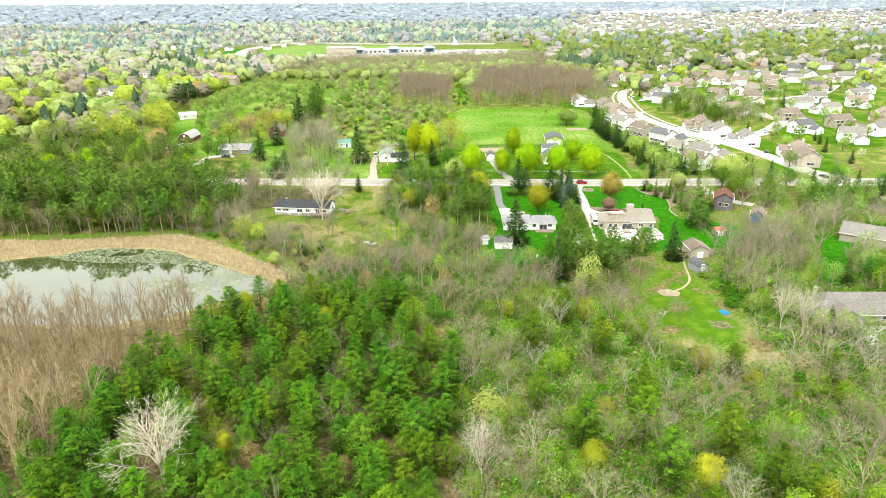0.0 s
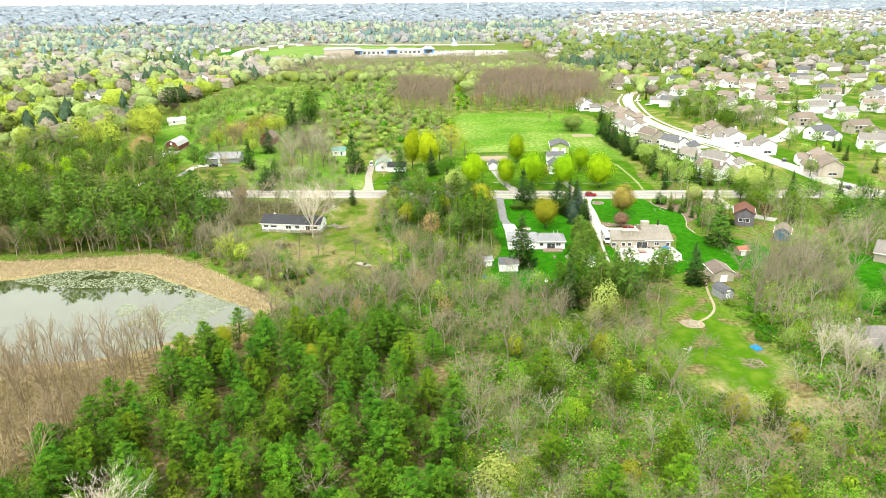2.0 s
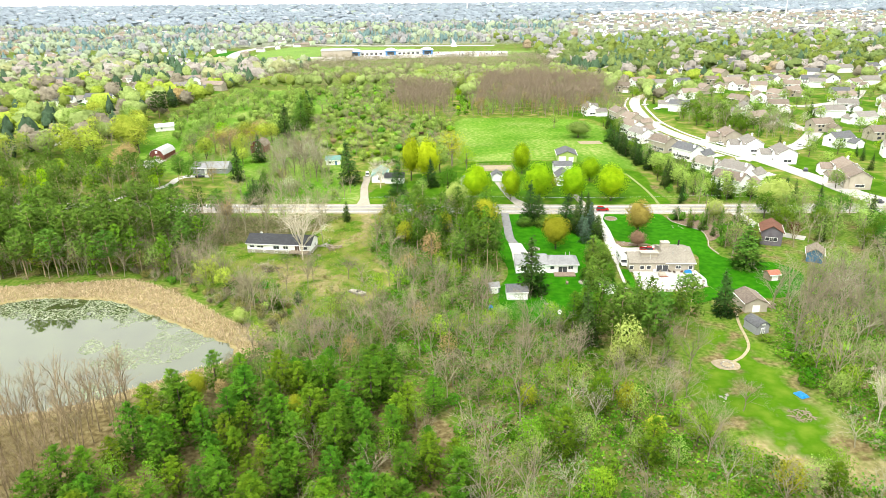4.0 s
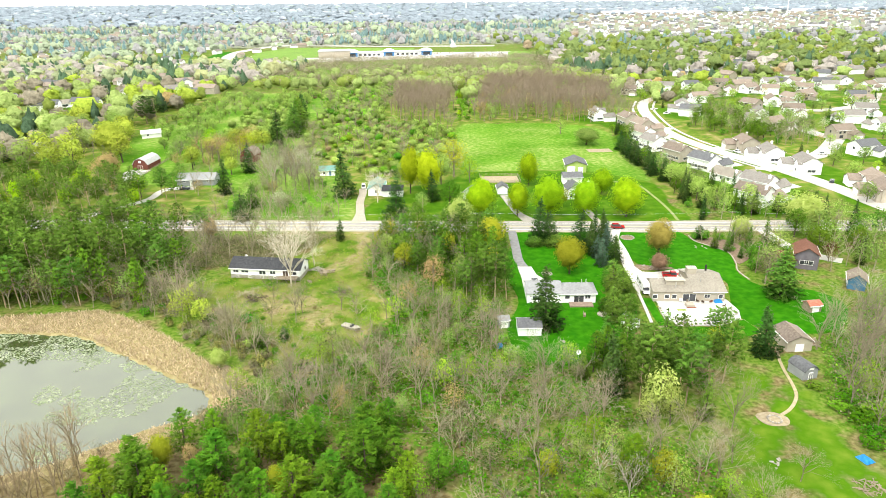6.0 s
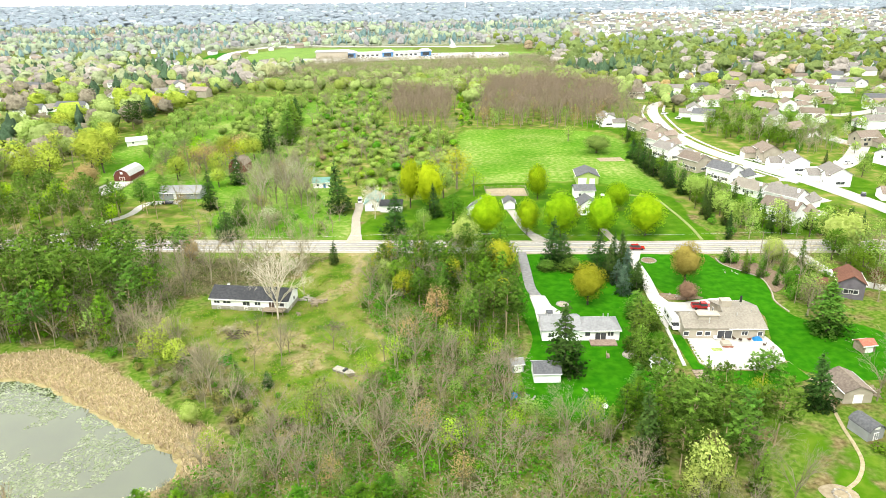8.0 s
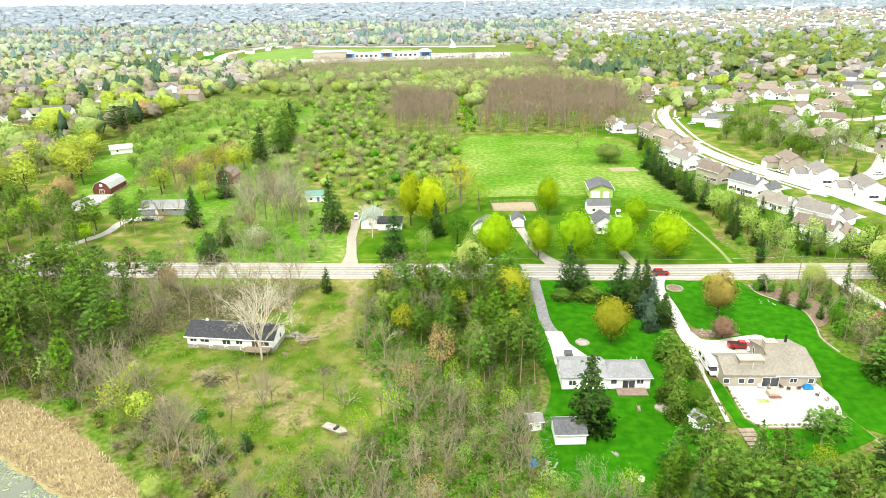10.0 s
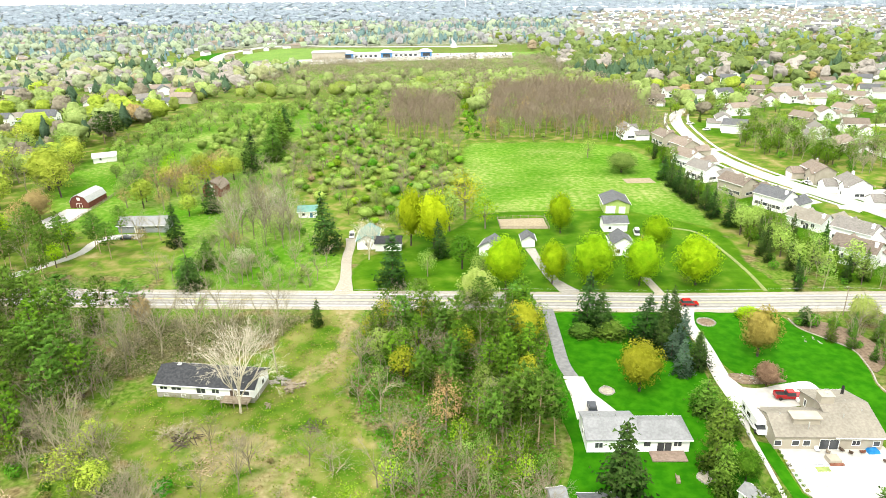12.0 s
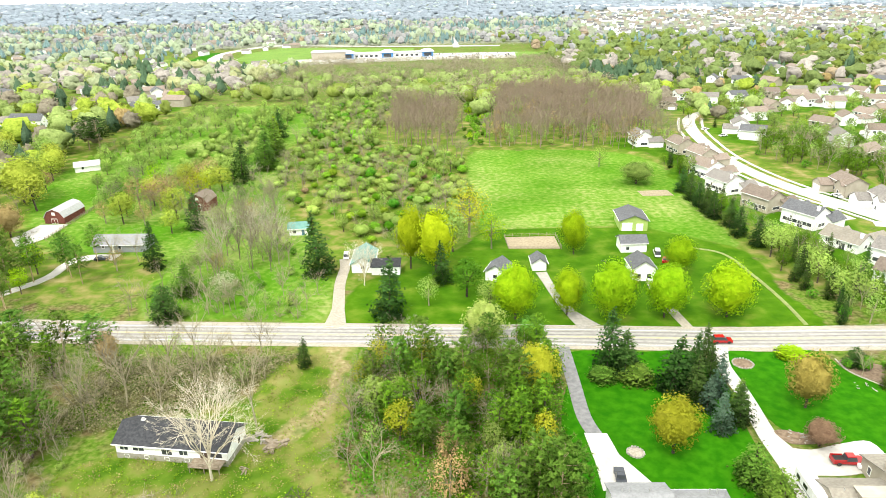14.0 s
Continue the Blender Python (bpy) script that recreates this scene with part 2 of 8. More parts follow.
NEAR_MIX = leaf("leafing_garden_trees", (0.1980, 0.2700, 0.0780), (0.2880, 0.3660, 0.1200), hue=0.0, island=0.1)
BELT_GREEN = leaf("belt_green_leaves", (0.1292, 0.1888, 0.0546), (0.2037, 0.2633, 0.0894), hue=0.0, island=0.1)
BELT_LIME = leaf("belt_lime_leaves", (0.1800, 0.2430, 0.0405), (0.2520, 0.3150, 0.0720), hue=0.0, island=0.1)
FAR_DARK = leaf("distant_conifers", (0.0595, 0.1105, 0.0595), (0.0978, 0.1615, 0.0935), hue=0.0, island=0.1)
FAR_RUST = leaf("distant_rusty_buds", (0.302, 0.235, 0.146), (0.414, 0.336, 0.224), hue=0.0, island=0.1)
# the blue-grey is distance haze put into the leaf colour
HAZE_BLUE = leaf("horizon_woods", (0.2303, 0.2742, 0.3246), (0.2965, 0.3499, 0.4058), hue=0.0, island=0.1)


def water_material():
    m = mat("pond_water", (0.035, 0.045, 0.015), (0.05, 0.065, 0.022), 8.0, 0.03, spec=0.5)
    n, l = m.node_tree.nodes, m.node_tree.links
    co = n.new("ShaderNodeTexCoord")
    r = n.new("ShaderNodeTexNoise")
    r.inputs["Scale"].default_value = 1.3
    bp = n.new("ShaderNodeBump")
    bp.inputs["Strength"].default_value, bp.inputs["Distance"].default_value = 0.05, 0.05
    l.new(co.outputs["Object"], r.inputs["Vector"]), l.new(r.outputs["Fac"], bp.inputs["Height"])
    l.new(bp.outputs[0], n["Principled BSDF"].inputs["Normal"])
    n["Principled BSDF"].inputs["IOR"].default_value = 2.2
    return m


WATER = water_material()


def ground_material():
    """Leaf litter and rough grass; the mesh says where it is meadow, dry grass or litter."""
    m = bpy.data.materials.new("ground_cover")
    m.use_nodes = True
    n, l = m.node_tree.nodes, m.node_tree.links
    bs = n["Principled BSDF"]
    bs.inputs["Roughness"].default_value, bs.inputs["Specular IOR Level"].default_value = 0.95, 0.03
    co = n.new("ShaderNodeTexCoord")

    def noise_of(scale, detail=5):
        t = n.new("ShaderNodeTexNoise")
        t.inputs["Scale"].default_value, t.inputs["Detail"].default_value = scale, detail
        l.new(co.outputs["Object"], t.inputs["Vector"])
        return t.outputs["Fac"]

    def ramp_of(fac, stops):
        r = n.new("ShaderNodeValToRGB")
        e = r.color_ramp.elements
        while len(e) < len(stops):
            e.new(0.5)
        for k, (p, c) in zip(e, stops):
            k.position, k.color = p, (*c, 1)
        l.new(fac, r.inputs[0])
        return r.outputs[0]

    def mixed(a, b, fac):
        x = n.new("ShaderNodeMix")
        x.data_type = "RGBA"
        l.new(a, x.inputs[6]), l.new(b, x.inputs[7]), l.new(fac, x.inputs[0])
        return x.outputs[2]

    def zone(name, noise_out):
        a = n.new("ShaderNodeAttribute")
        a.attribute_name = name
        s = n.new("ShaderNodeMath")
        s.operation = "ADD"
        l.new(a.outputs["Fac"], s.inputs[0]), l.new(noise_out, s.inputs[1])
        r = n.new("ShaderNodeMapRange")
        r.inputs[1].default_value, r.inputs[2].default_value = 0.9, 1.12
        l.new(s.outputs[0], r.inputs[0])
        return r.outputs[0]

    fine, mid, wide = noise_of(0.9), noise_of(0.16), noise_of(0.03, 3)
    litter = ramp_of(fine, [(0.32, (0.078, 0.06, 0.026)), (0.5, (0.144, 0.114, 0.052)), (0.68, (0.21, 0.18, 0.0936))])
    rough = ramp_of(fine, [(0.3, (0.042, 0.09, 0.0078)), (0.5, (0.084, 0.15, 0.0156)), (0.7, (0.156, 0.18, 0.0468))])
    grass = ramp_of(mid, [(0.30, (0.04, 0.105, 0.005)), (0.47, (0.09, 0.15, 0.015)), (0.60, (0.175, 0.175, 0.05)), (0.74, (0.27, 0.23, 0.11))])
    dry = ramp_of(fine, [(0.3, (0.19, 0.155, 0.07)), (0.55, (0.26, 0.22, 0.11)), (0.75, (0.32, 0.28, 0.16))])
    step = n.new("ShaderNodeMapRange")
    step.inputs[1].default_value, step.inputs[2].default_value = 0.34, 0.52
    l.new(mid, step.inputs[0])
    c = mixed(litter, rough, step.outputs[0])
    c = mixed(c, litter, zone("litter", mid))
    c = mixed(c, grass, zone("meadow", mid))
    c = mixed(c, dry, zone("dry", mid))
    patchy = n.new("ShaderNodeMix")
    patchy.inputs[0].default_value = 0.45
    l.new(noise_of(0.022, 3), patchy.inputs[2]), l.new(noise_of(0.5, 8), patchy.inputs[3])
    hay = ramp_of(patchy.outputs[0], [(0.40, (0.055, 0.155, 0.006)), (0.51, (0.105, 0.2, 0.022)), (0.61, (0.2, 0.25, 0.07)), (0.73, (0.30, 0.295, 0.15))])
    c = mixed(c, hay, zone("field", mid))
    # pale far ground: suburb paving and lawns, with haze put into the colour
    far_ground = ramp_of(mid, [(0.3, (0.12, 0.15, 0.085)), (0.5, (0.19, 0.21, 0.15)), (0.7, (0.28, 0.28, 0.24))])
    c = mixed(c, far_ground, zone("built", mid))
    turf = ramp_of(mid, [(0.3, (0.027, 0.09, 0.0021)), (0.52, (0.051, 0.126, 0.0042)), (0.72, (0.108, 0.168, 0.0156))])
    c = mixed(c, turf, zone("lawn", mid))
    hsv = n.new("ShaderNodeHueSaturation")
    v = n.new("ShaderNodeMapRange")
    v.inputs[3].default_value, v.inputs[4].default_value = 0.7, 1.3
    l.new(wide, v.inputs[0]), l.new(v.outputs[0], hsv.inputs["Value"]), l.new(c, hsv.inputs["Color"])
    l.new(hsv.outputs[0], bs.inputs["Base Color"])
    bp = n.new("ShaderNodeBump")
    bp.inputs["Distance"].default_value, bp.inputs["Strength"].default_value = 0.25, 0.6
    l.new(fine, bp.inputs["Height"]), l.new(bp.outputs[0], bs.inputs["Normal"])
    return m


GROUND = ground_material()


# ---- building helpers ----
class Solid:
    """A small mesh under construction, in metres."""

    def __init__(self):
        self.v, self.f = [], []

    def face(self, *pts):
        k = len(self.v)
        self.v += [tuple(p) for p in pts]
        self.f.append(tuple(range(k, k + len(pts))))
        return self

    def hull(self, low, high):
        """A closed prism between two rings of the same count, both counterclockwise from above."""
        k, n = len(self.v), len(low)
        self.v += [tuple(p) for p in low] + [tuple(p) for p in high]
        self.f.append(tuple(range(k + n - 1, k - 1, -1)))
        self.f.append(tuple(range(k + n, k + 2 * n)))
        for i in range(n):
            j = (i + 1) % n
            self.f.append((k + i, k + j, k + n + j, k + n + i))
        return self

    def box(self, x0, y0, z0, x1, y1, z1, taper=0.0):
        t = taper
        return self.hull([(x0, y0, z0), (x1, y0, z0), (x1, y1, z0), (x0, y1, z0)], [(x0 + t, y0 + t, z1), (x1 - t, y0 + t, z1), (x1 - t, y1 - t, z1), (x0 + t, y1 - t, z1)])

    def tube(self, a, b, r0, r1, sides=4):
        a, b = Vector(a), Vector(b)
        d = (b - a).normalized()
        u = d.cross(Vector((0.3, 0.9, 0.1))).normalized()
        w = d.cross(u)
        k = len(self.v)
        for p, r in ((a, r0), (b, r1)):
            for i in range(sides):
                q = p + (u * math.cos(6.2832 * i / sides) + w * math.sin(6.2832 * i / sides)) * r
                self.v.append((q.x, q.y, q.z))
        for i in range(sides):
            j = (i + 1) % sides
            self.f.append((k + i, k + j, k + sides + j, k + sides + i))
        return self

    def mesh(self, name, material):
        me = bpy.data.meshes.new(name)
        me.from_pydata(self.v, [], self.f)
        me.materials.append(material)
        me.update()
        return me


def part(name, shape, material, parent, label=""):
    ob = new(name, shape.mesh(name, material) if isinstance(shape, Solid) else shape)
    ob.parent = parent
    return tagged(ob, label) if label else ob


def thing(name, m, label, category, group="", kind=""):
    ob = new(name)
    ob.empty_display_size = 0.5
    ob.matrix_basis = m
    return tagged(ob, label, category, group, kind)


def smooth01(a, b, v):
    t = np.clip((v - a) / (b - a), 0, 1)
    return t * t * (3 - 2 * t)


def land(x, y):
    """Height of the ground: a level near part, then a fall and eastward tip fitted to the camera's horizon."""
    fall = -30.0 * smooth01(480, 1250, y)
    tip = -0.0085 * np.clip(x, -4000, 4000) * smooth01(1250, 4200, y)
    return fall + tip


def spread(points, steps=4):
    """A closed ring through the points, rounded."""
    p = np.array(points, float)
    n, out = len(p), []
    for i in range(n):
        a, b, c, d = p[i - 1], p[i], p[(i + 1) % n], p[(i + 2) % n]
        for s in range(steps):
            t = s / steps
            out.append(0.5 * (2 * b + (c - a) * t + (2 * a - 5 * b + 4 * c - d) * t * t + (3 * b - a - 3 * c + d) * t ** 3))
    return np.array(out)


def inside(ring, x, y):
    """Which of the points lie within the ring."""
    x, y = np.asarray(x, float), np.asarray(y, float)
    hit = np.zeros(x.shape, bool)
    n = len(ring)
    for i in range(n):
        (x0, y0), (x1, y1) = ring[i], ring[(i + 1) % n]
        if y0 == y1:
            continue
        c = ((y0 > y) != (y1 > y)) & (x < (x1 - x0) * (y - y0) / (y1 - y0) + x0)
        hit ^= c
    return hit


def slab(name, ring, material, label, category, z=0.03, depth=0.25, flat=False, parent=None):
    """A patch of paving, lawn or sand with thickness, its top z over the ground."""
    bm = bmesh.new()
    vs = [bm.verts.new((x, y, (0 if flat else float(land(x, y))) + z)) for x, y in ring]
    f = bm.faces.new(vs)
    if f.normal.z < 0 or sum((ring[i - 1][0] * ring[i][1] - ring[i][0] * ring[i - 1][1]) for i in range(len(ring))) < 0:
        f.normal_flip()
    r = bmesh.ops.extrude_face_region(bm, geom=[f])
    for v in r["geom"]:
        if isinstance(v, bmesh.types.BMVert):
            v.co.z -= depth
    bmesh.ops.recalc_face_normals(bm, faces=bm.faces)
    bmesh.ops.triangulate(bm, faces=bm.faces)
    me = bpy.data.meshes.new(name)
    bm.to_mesh(me)
    bm.free()
    me.materials.append(material)
    ob = new(name, me)
    if parent:
        ob.parent = parent
        return ob
    return tagged(ob, label, category, kind="structure")


def strip(name, line, width, material, label, category, z=0.05, steps=5):
    """A road or path of that width along a line."""
    p = np.array(line, float)
    pts = []
    for i in range(len(p) - 1):
        a, b, c, d = p[max(i - 1, 0)], p[i], p[i + 1], p[min(i + 2, len(p) - 1)]
        for s in range(steps):
            t = s / steps
            pts.append(0.5 * (2 * b + (c - a) * t + (2 * a - 5 * b + 4 * c - d) * t * t + (3 * b - a - 3 * c + d) * t ** 3))
    pts = np.array(pts + [p[-1]])
    tan = np.gradient(pts, axis=0)
    tan /= np.linalg.norm(tan, axis=1)[:, None]
    side = np.stack([-tan[:, 1], tan[:, 0]], 1)
    w = np.interp(np.linspace(0, 1, len(pts)), np.linspace(0, 1, len(np.atleast_1d(width))), np.atleast_1d(width)) if np.size(width) > 1 else np.full(len(pts), width)
    a, b = pts + side * w[:, None] / 2, pts - side * w[:, None] / 2
    s = Solid()
    for i, (q, r) in enumerate(zip(a, b)):
        for (x, y), dz in ((q, 0), (r, 0), (q, -0.3), (r, -0.3)):
            s.v.append((x, y, float(land(x, y)) + z + dz))
    for i in range(len(pts) - 1):
        k = 4 * i
        s.f += [(k, k + 1, k + 5, k + 4), (k, k + 4, k + 6, k + 2), (k + 1, k + 3, k + 7, k + 5)]
    return tagged(new(name, s.mesh(name, material)), label, category, kind="structure")


# ---- plan ----
POND = spread([(-150, 207), (-133, 212), (-120, 218), (-109, 218), (-95, 216), (-84, 209), (-74, 203), (-62, 195), (-52, 188), (-51, 181), (-58, 177), (-64, 173), (-75, 165), (-90, 160), (-112, 160), (-138, 164), (-158, 178), (-162, 196)], 3)
REEDS = spread([(-170, 222), (-141, 225), (-111, 228), (-97, 230), (-83, 223), (-72, 214.5), (-60, 204), (-49, 197.5), (-42, 188), (-42, 184), (-30, 183.5), (-30, 181), (-44, 181), (-52, 175), (-66, 166), (-90, 155), (-120, 152), (-165, 165)], 3)
LAWN_C = spread([(24.6, 287), (40, 286.5), (53.5, 286), (56, 273), (54, 258), (53, 246), (52, 236), (51, 224), (46, 210), (34, 199), (24.6, 197.5), (17, 202), (15.5, 216), (20, 231), (18.6, 246), (18, 256), (19.6, 266), (22.6, 276)])
LAWN_R = spread([(60, 285.5), (72, 285.3), (82, 285.6), (84.2, 276.5), (88, 271), (91.4, 265.5), (90.2, 256.6), (88.4, 250.8), (89.5, 242), (95, 237), (104, 236), (108, 226), (99, 213), (88, 211), (79, 215), (77, 224), (79, 232), (82, 244), (74, 250), (63, 254), (59.5, 260), (59.5, 272)])
LAWN_LOW = spread([(56, 212), (60, 205), (68, 197), (74, 192), (78, 186), (77, 176), (80, 164), (80, 152), (74, 140), (66, 139), (58, 150), (49.5, 154), (51, 170), (60, 178), (64, 190), (56, 200)])
LAWN_POOL = [(54.6, 233), (57.2, 232), (56.6, 219), (58.5, 215.6), (71, 215), (77.4, 219), (79, 212), (66, 206), (54.5, 207)]
LAWN_N = spread([(-30, 301), (-10, 300), (13, 299.3), (26, 299), (50, 298), (75, 297.2), (91, 297.5), (90, 318), (92, 345), (84, 356), (72, 366), (62, 372), (48, 372), (20, 373), (8, 369), (-2, 352), (-14, 350), (-18, 338), (-31, 325)])
FIELD = spread([(8, 369), (30, 373), (60, 373), (82, 358), (91, 352), (93, 372), (92, 400), (97, 425), (98, 450), (88, 478), (60, 490), (29, 492), (9, 488), (6, 440), (10, 400)])
YARD = spread([(-76, 243), (-66, 254), (-62, 264), (-48, 270), (-40, 288), (-28, 290), (-26, 270), (-24, 246), (-17, 229), (-17, 220), (-25, 206), (-34, 200), (-48, 212), (-60, 226)])
MEADOW_W = spread([(-140, 360), (-98, 350), (-88, 310), (-60, 306), (-36, 304), (-36, 330), (-46, 340), (-50, 372), (-62, 384), (-72, 420), (-84, 470), (-90, 500), (-80, 560), (-90, 640), (-130, 670), (-170, 670), (-190, 630), (-178, 560), (-190, 490), (-180, 420)])
ROAD_LINE = [(-900, 345), (-400, 318), (-150, 305), (-100, 301.5), (-33, 297.6), (27, 294.3), (65, 292), (100, 291.4), (140, 290), (230, 286), (420, 278), (900, 262)]
NEAR_HOUSES = [(111, 437, 20), (110, 414, 20), (115.5, 391, 25), (122, 372, 30), (125, 351, 30), (131, 334, 35), (156.5, 407, -70), (159.5, 386, -75), (166, 364, -75), (114, 481, 10), (117, 460, 15), (122, 318, 40), (180, 334, -80), (176, 320, -80), (99, 500, 5)]
MID_HOUSES = [(175, 664), (187, 640), (211, 650), (242, 665), (266, 671), (285, 664), (307, 661), (212, 598), (226, 604), (247, 617), (259, 607), (163, 528), (162, 508), (188, 566), (211, 529), (232, 544), (200, 491), (250, 554), (269, 571), (194, 460), (227, 503), (329, 722), (370, 760), (250, 866), (250, 800), (150, 620), (289, 612), (220, 434), (250, 476), (256, 452), (291, 536), (272, 500), (300, 560), (322, 590), (345, 620), (318, 628), (352, 668), (290, 480), (310, 515), (335, 545), (280, 430), (240, 410), (210, 395), (225, 370), (250, 385), (275, 400)]
LEFT_HOUSES = [(-301, 603), (-263, 611), (-220, 659), (-396, 782), (-340, 728), (-348, 806), (-379, 677), (-256, 510), (-426, 714), (-497, 1125), (-351, 1138), (-433, 1155), (-418, 1001), (-300, 700), (-290, 790), (-330, 880), (-380, 930), (-260, 900), (-470, 860), (-520, 960), (-240, 760), (-310, 980), (-450, 790)]
LAWN_E = spread([(112, 183), (119, 179.5), (124, 188), (130, 200), (138, 212), (137, 222), (130, 221), (126, 209), (117, 194)])
CLEAR = [POND, LAWN_E, LAWN_C, LAWN_R, LAWN_LOW, LAWN_POOL, LAWN_N, FIELD]


def ring_distance(ring, x, y):
    best = np.full(x.shape, 1e9)
    for i in range(len(ring)):
        a, b = ring[i], ring[(i + 1) % len(ring)]
        d = b - a
        t = np.clip(((x - a[0]) * d[0] + (y - a[1]) * d[1]) / (d @ d + 1e-9), 0, 1)
        best = np.minimum(best, np.hypot(x - a[0] - t * d[0], y - a[1] - t * d[1]))
    return np.where(inside(ring, x, y), best, -best)


# ---- ground, pond ----
def axis(low, high, step, ends):
    mid = list(np.arange(low, high + 0.1, step))
    for sign, end in ((-1, ends[0]), (1, ends[1])):
        d, p = step, mid[0] if sign < 0 else mid[-1]
        while abs(p) < abs(end) and sign * (end - p) > 0:
            d *= 1.16
            p += sign * d
            mid = [p] + mid if sign < 0 else mid + [p]
    return np.array(mid)


def build_ground():
    xs, ys = axis(-240, 260, 2.6, (-5200, 5200)), axis(30, 560, 2.6, (-500, 4950))
    X, Y = np.meshgrid(xs, ys)
    Z = land(X, Y)
    near = (np.abs(X + 105) < 80) & (np.abs(Y - 190) < 60)
    d = np.full(X.shape, -99.0)
    d[near] = ring_distance(POND, X[near], Y[near])
    Z = Z - 1.0 * smooth01(-1.5, 4.0, d)
    rng = np.random.default_rng(3)
    calm = np.zeros(X.shape, bool)
    for r in CLEAR[1:]:
        calm |= inside(r, X, Y)
    bumps = rng.normal(0, 0.06, X.shape) * (Y > 30) * (Y < 560)
    Z = Z + np.where(calm | (np.abs(Y - 294) < 20), -0.02, bumps - 0.04)
    n, m = X.shape
    idx = np.arange(n * m).reshape(n, m)
    quads = np.stack([idx[:-1, :-1], idx[:-1, 1:], idx[1:, 1:], idx[1:, :-1]], -1).reshape(-1, 4)
    me = bpy.data.meshes.new("ground")
    me.from_pydata(np.stack([X, Y, Z], -1).reshape(-1, 3).tolist(), [], quads.tolist())
    me.materials.append(GROUND)
    for p in me.polygons:
        p.use_smooth = True

    def soft(rings, width=6.0):
        a = np.zeros(X.shape)
        for r in rings:
            r = np.array(r, float)
            lo, hi = r.min(0) - 20, r.max(0) + 20
            k = (X > lo[0]) & (X < hi[0]) & (Y > lo[1]) & (Y < hi[1])
            a[k] = np.maximum(a[k], smooth01(-width, width, ring_distance(r, X[k], Y[k])))
        return a

    lawns = np.zeros(X.shape)
    for x, y in [h[:2] for h in NEAR_HOUSES] + MID_HOUSES + LEFT_HOUSES:
        lawns = np.maximum(lawns, 1 - smooth01(10, 24, np.hypot(X - x, Y - y)))
    zones = {
        "litter": np.maximum(soft([PLANTATION, BARE_W, BARE_1, BARE_2]), 0.2 * smooth01(700, 900, Y) * (1 - smooth01(1350, 1650, Y))),
        "meadow": np.maximum(np.maximum(soft([YARD, MEADOW_W]), 0.47 * soft([CENTRE, EAST, FORE])), 0.68 * smooth01(300, 330, Y) * (1 - smooth01(600, 800, Y))),
        "dry": np.maximum(soft([REEDS], 3.0), np.maximum(0.8 * soft([SANDY], 2.5), np.maximum(0.58 * soft([LAWN_EDGE, PALE_EDGE, YARD_DRY], 5.0), 0.66 * soft([DIRT], 2.2)))),
        "lawn": np.maximum(lawns, np.maximum(np.maximum(soft([LAWN_N], 3.0), np.maximum(0.18 * soft([MEADOW_W], 8.0), 0.36 * soft([YARD], 6.0))), 0.62 * soft([LAWN_LOW], 6.0))),
        # pales all ground past 1350 m by distance alone, woods included
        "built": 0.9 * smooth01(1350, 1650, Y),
        "field": np.maximum(np.maximum(soft([FIELD], 6.0), 0.86 * soft([MEADOW_W], 8.0)), 0.6 * smooth01(700, 900, Y) * (1 - smooth01(1250, 1600, Y))),
    }
    for name, a in zones.items():
        at = me.attributes.new(name, "FLOAT", "POINT")
        at.data.foreach_set("value", a.reshape(-1).astype(np.float32))
    return tagged(new("ground", me), "rough grass, leaf litter and meadow ground", "ground", kind="structure")


CENTRE = [(-52, 176), (-40, 170), (-11, 176), (4, 156), (24, 170), (40, 174), (33, 186), (28, 196), (16, 203), (14, 220), (19, 240), (21, 262), (20, 286), (-24, 287), (-24, 250), (-15, 229), (-15, 220), (-24, 205), (-34, 199), (-44, 190)]
EAST = [(81, 140), (82, 160), (80, 176), (81, 186), (88, 196), (92, 208), (104, 216), (112, 228), (140, 238), (170, 230), (150, 180), (130, 120), (100, 120)]
FORE = [(4, 78), (96, 78), (120, 132), (82, 136), (66, 138), (50, 152), (47, 168), (24, 172), (2, 153), (4, 120)]
PLANTATION = [(-66, 134), (-58, 158), (-53, 174), (-39, 167), (-11, 174), (2, 153), (4, 126), (4, 60), (-50, 60), (-72, 98), (-71, 128)]
BARE_W = [(-130, 155), (-66, 173), (-64, 155), (-67, 128), (-70, 105), (-74, 60), (-130, 60)]
BARE_1 = [(-40, 512), (2, 482), (10, 598), (-40, 656)]
BARE_2 = [(16, 500), (60, 494), (99, 484), (112, 520), (131, 584), (98, 734), (36, 675), (22, 560)]
SANDY = [(61, 147), (66, 148.5), (70, 146), (73, 139), (71, 134), (66, 136), (61, 140)]
DIRT = [(-34, 293), (-27.5, 293), (-26.5, 284), (-26, 272), (-28.5, 262), (-33, 254), (-41, 253), (-40, 260), (-34, 265), (-31.5, 272), (-32, 284)]
PALE_EDGE = [(60, 140), (80, 146), (94, 144), (102, 132), (98, 112), (72, 112), (54, 128)]
YARD_DRY = [(-64, 244), (-50, 242), (-38, 240), (-28, 232), (-24, 218), (-36, 214), (-50, 224), (-60, 232)]
LAWN_EDGE = [(66, 166), (80, 168), (82, 150), (78, 136), (60, 136), (54, 148), (60, 152)]
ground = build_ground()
water = slab("pond_water", POND + (POND - POND.mean(0)) * 0.02, WATER, "still pond water mirroring the sky", "pond", z=-0.42, depth=0.05, flat=True)

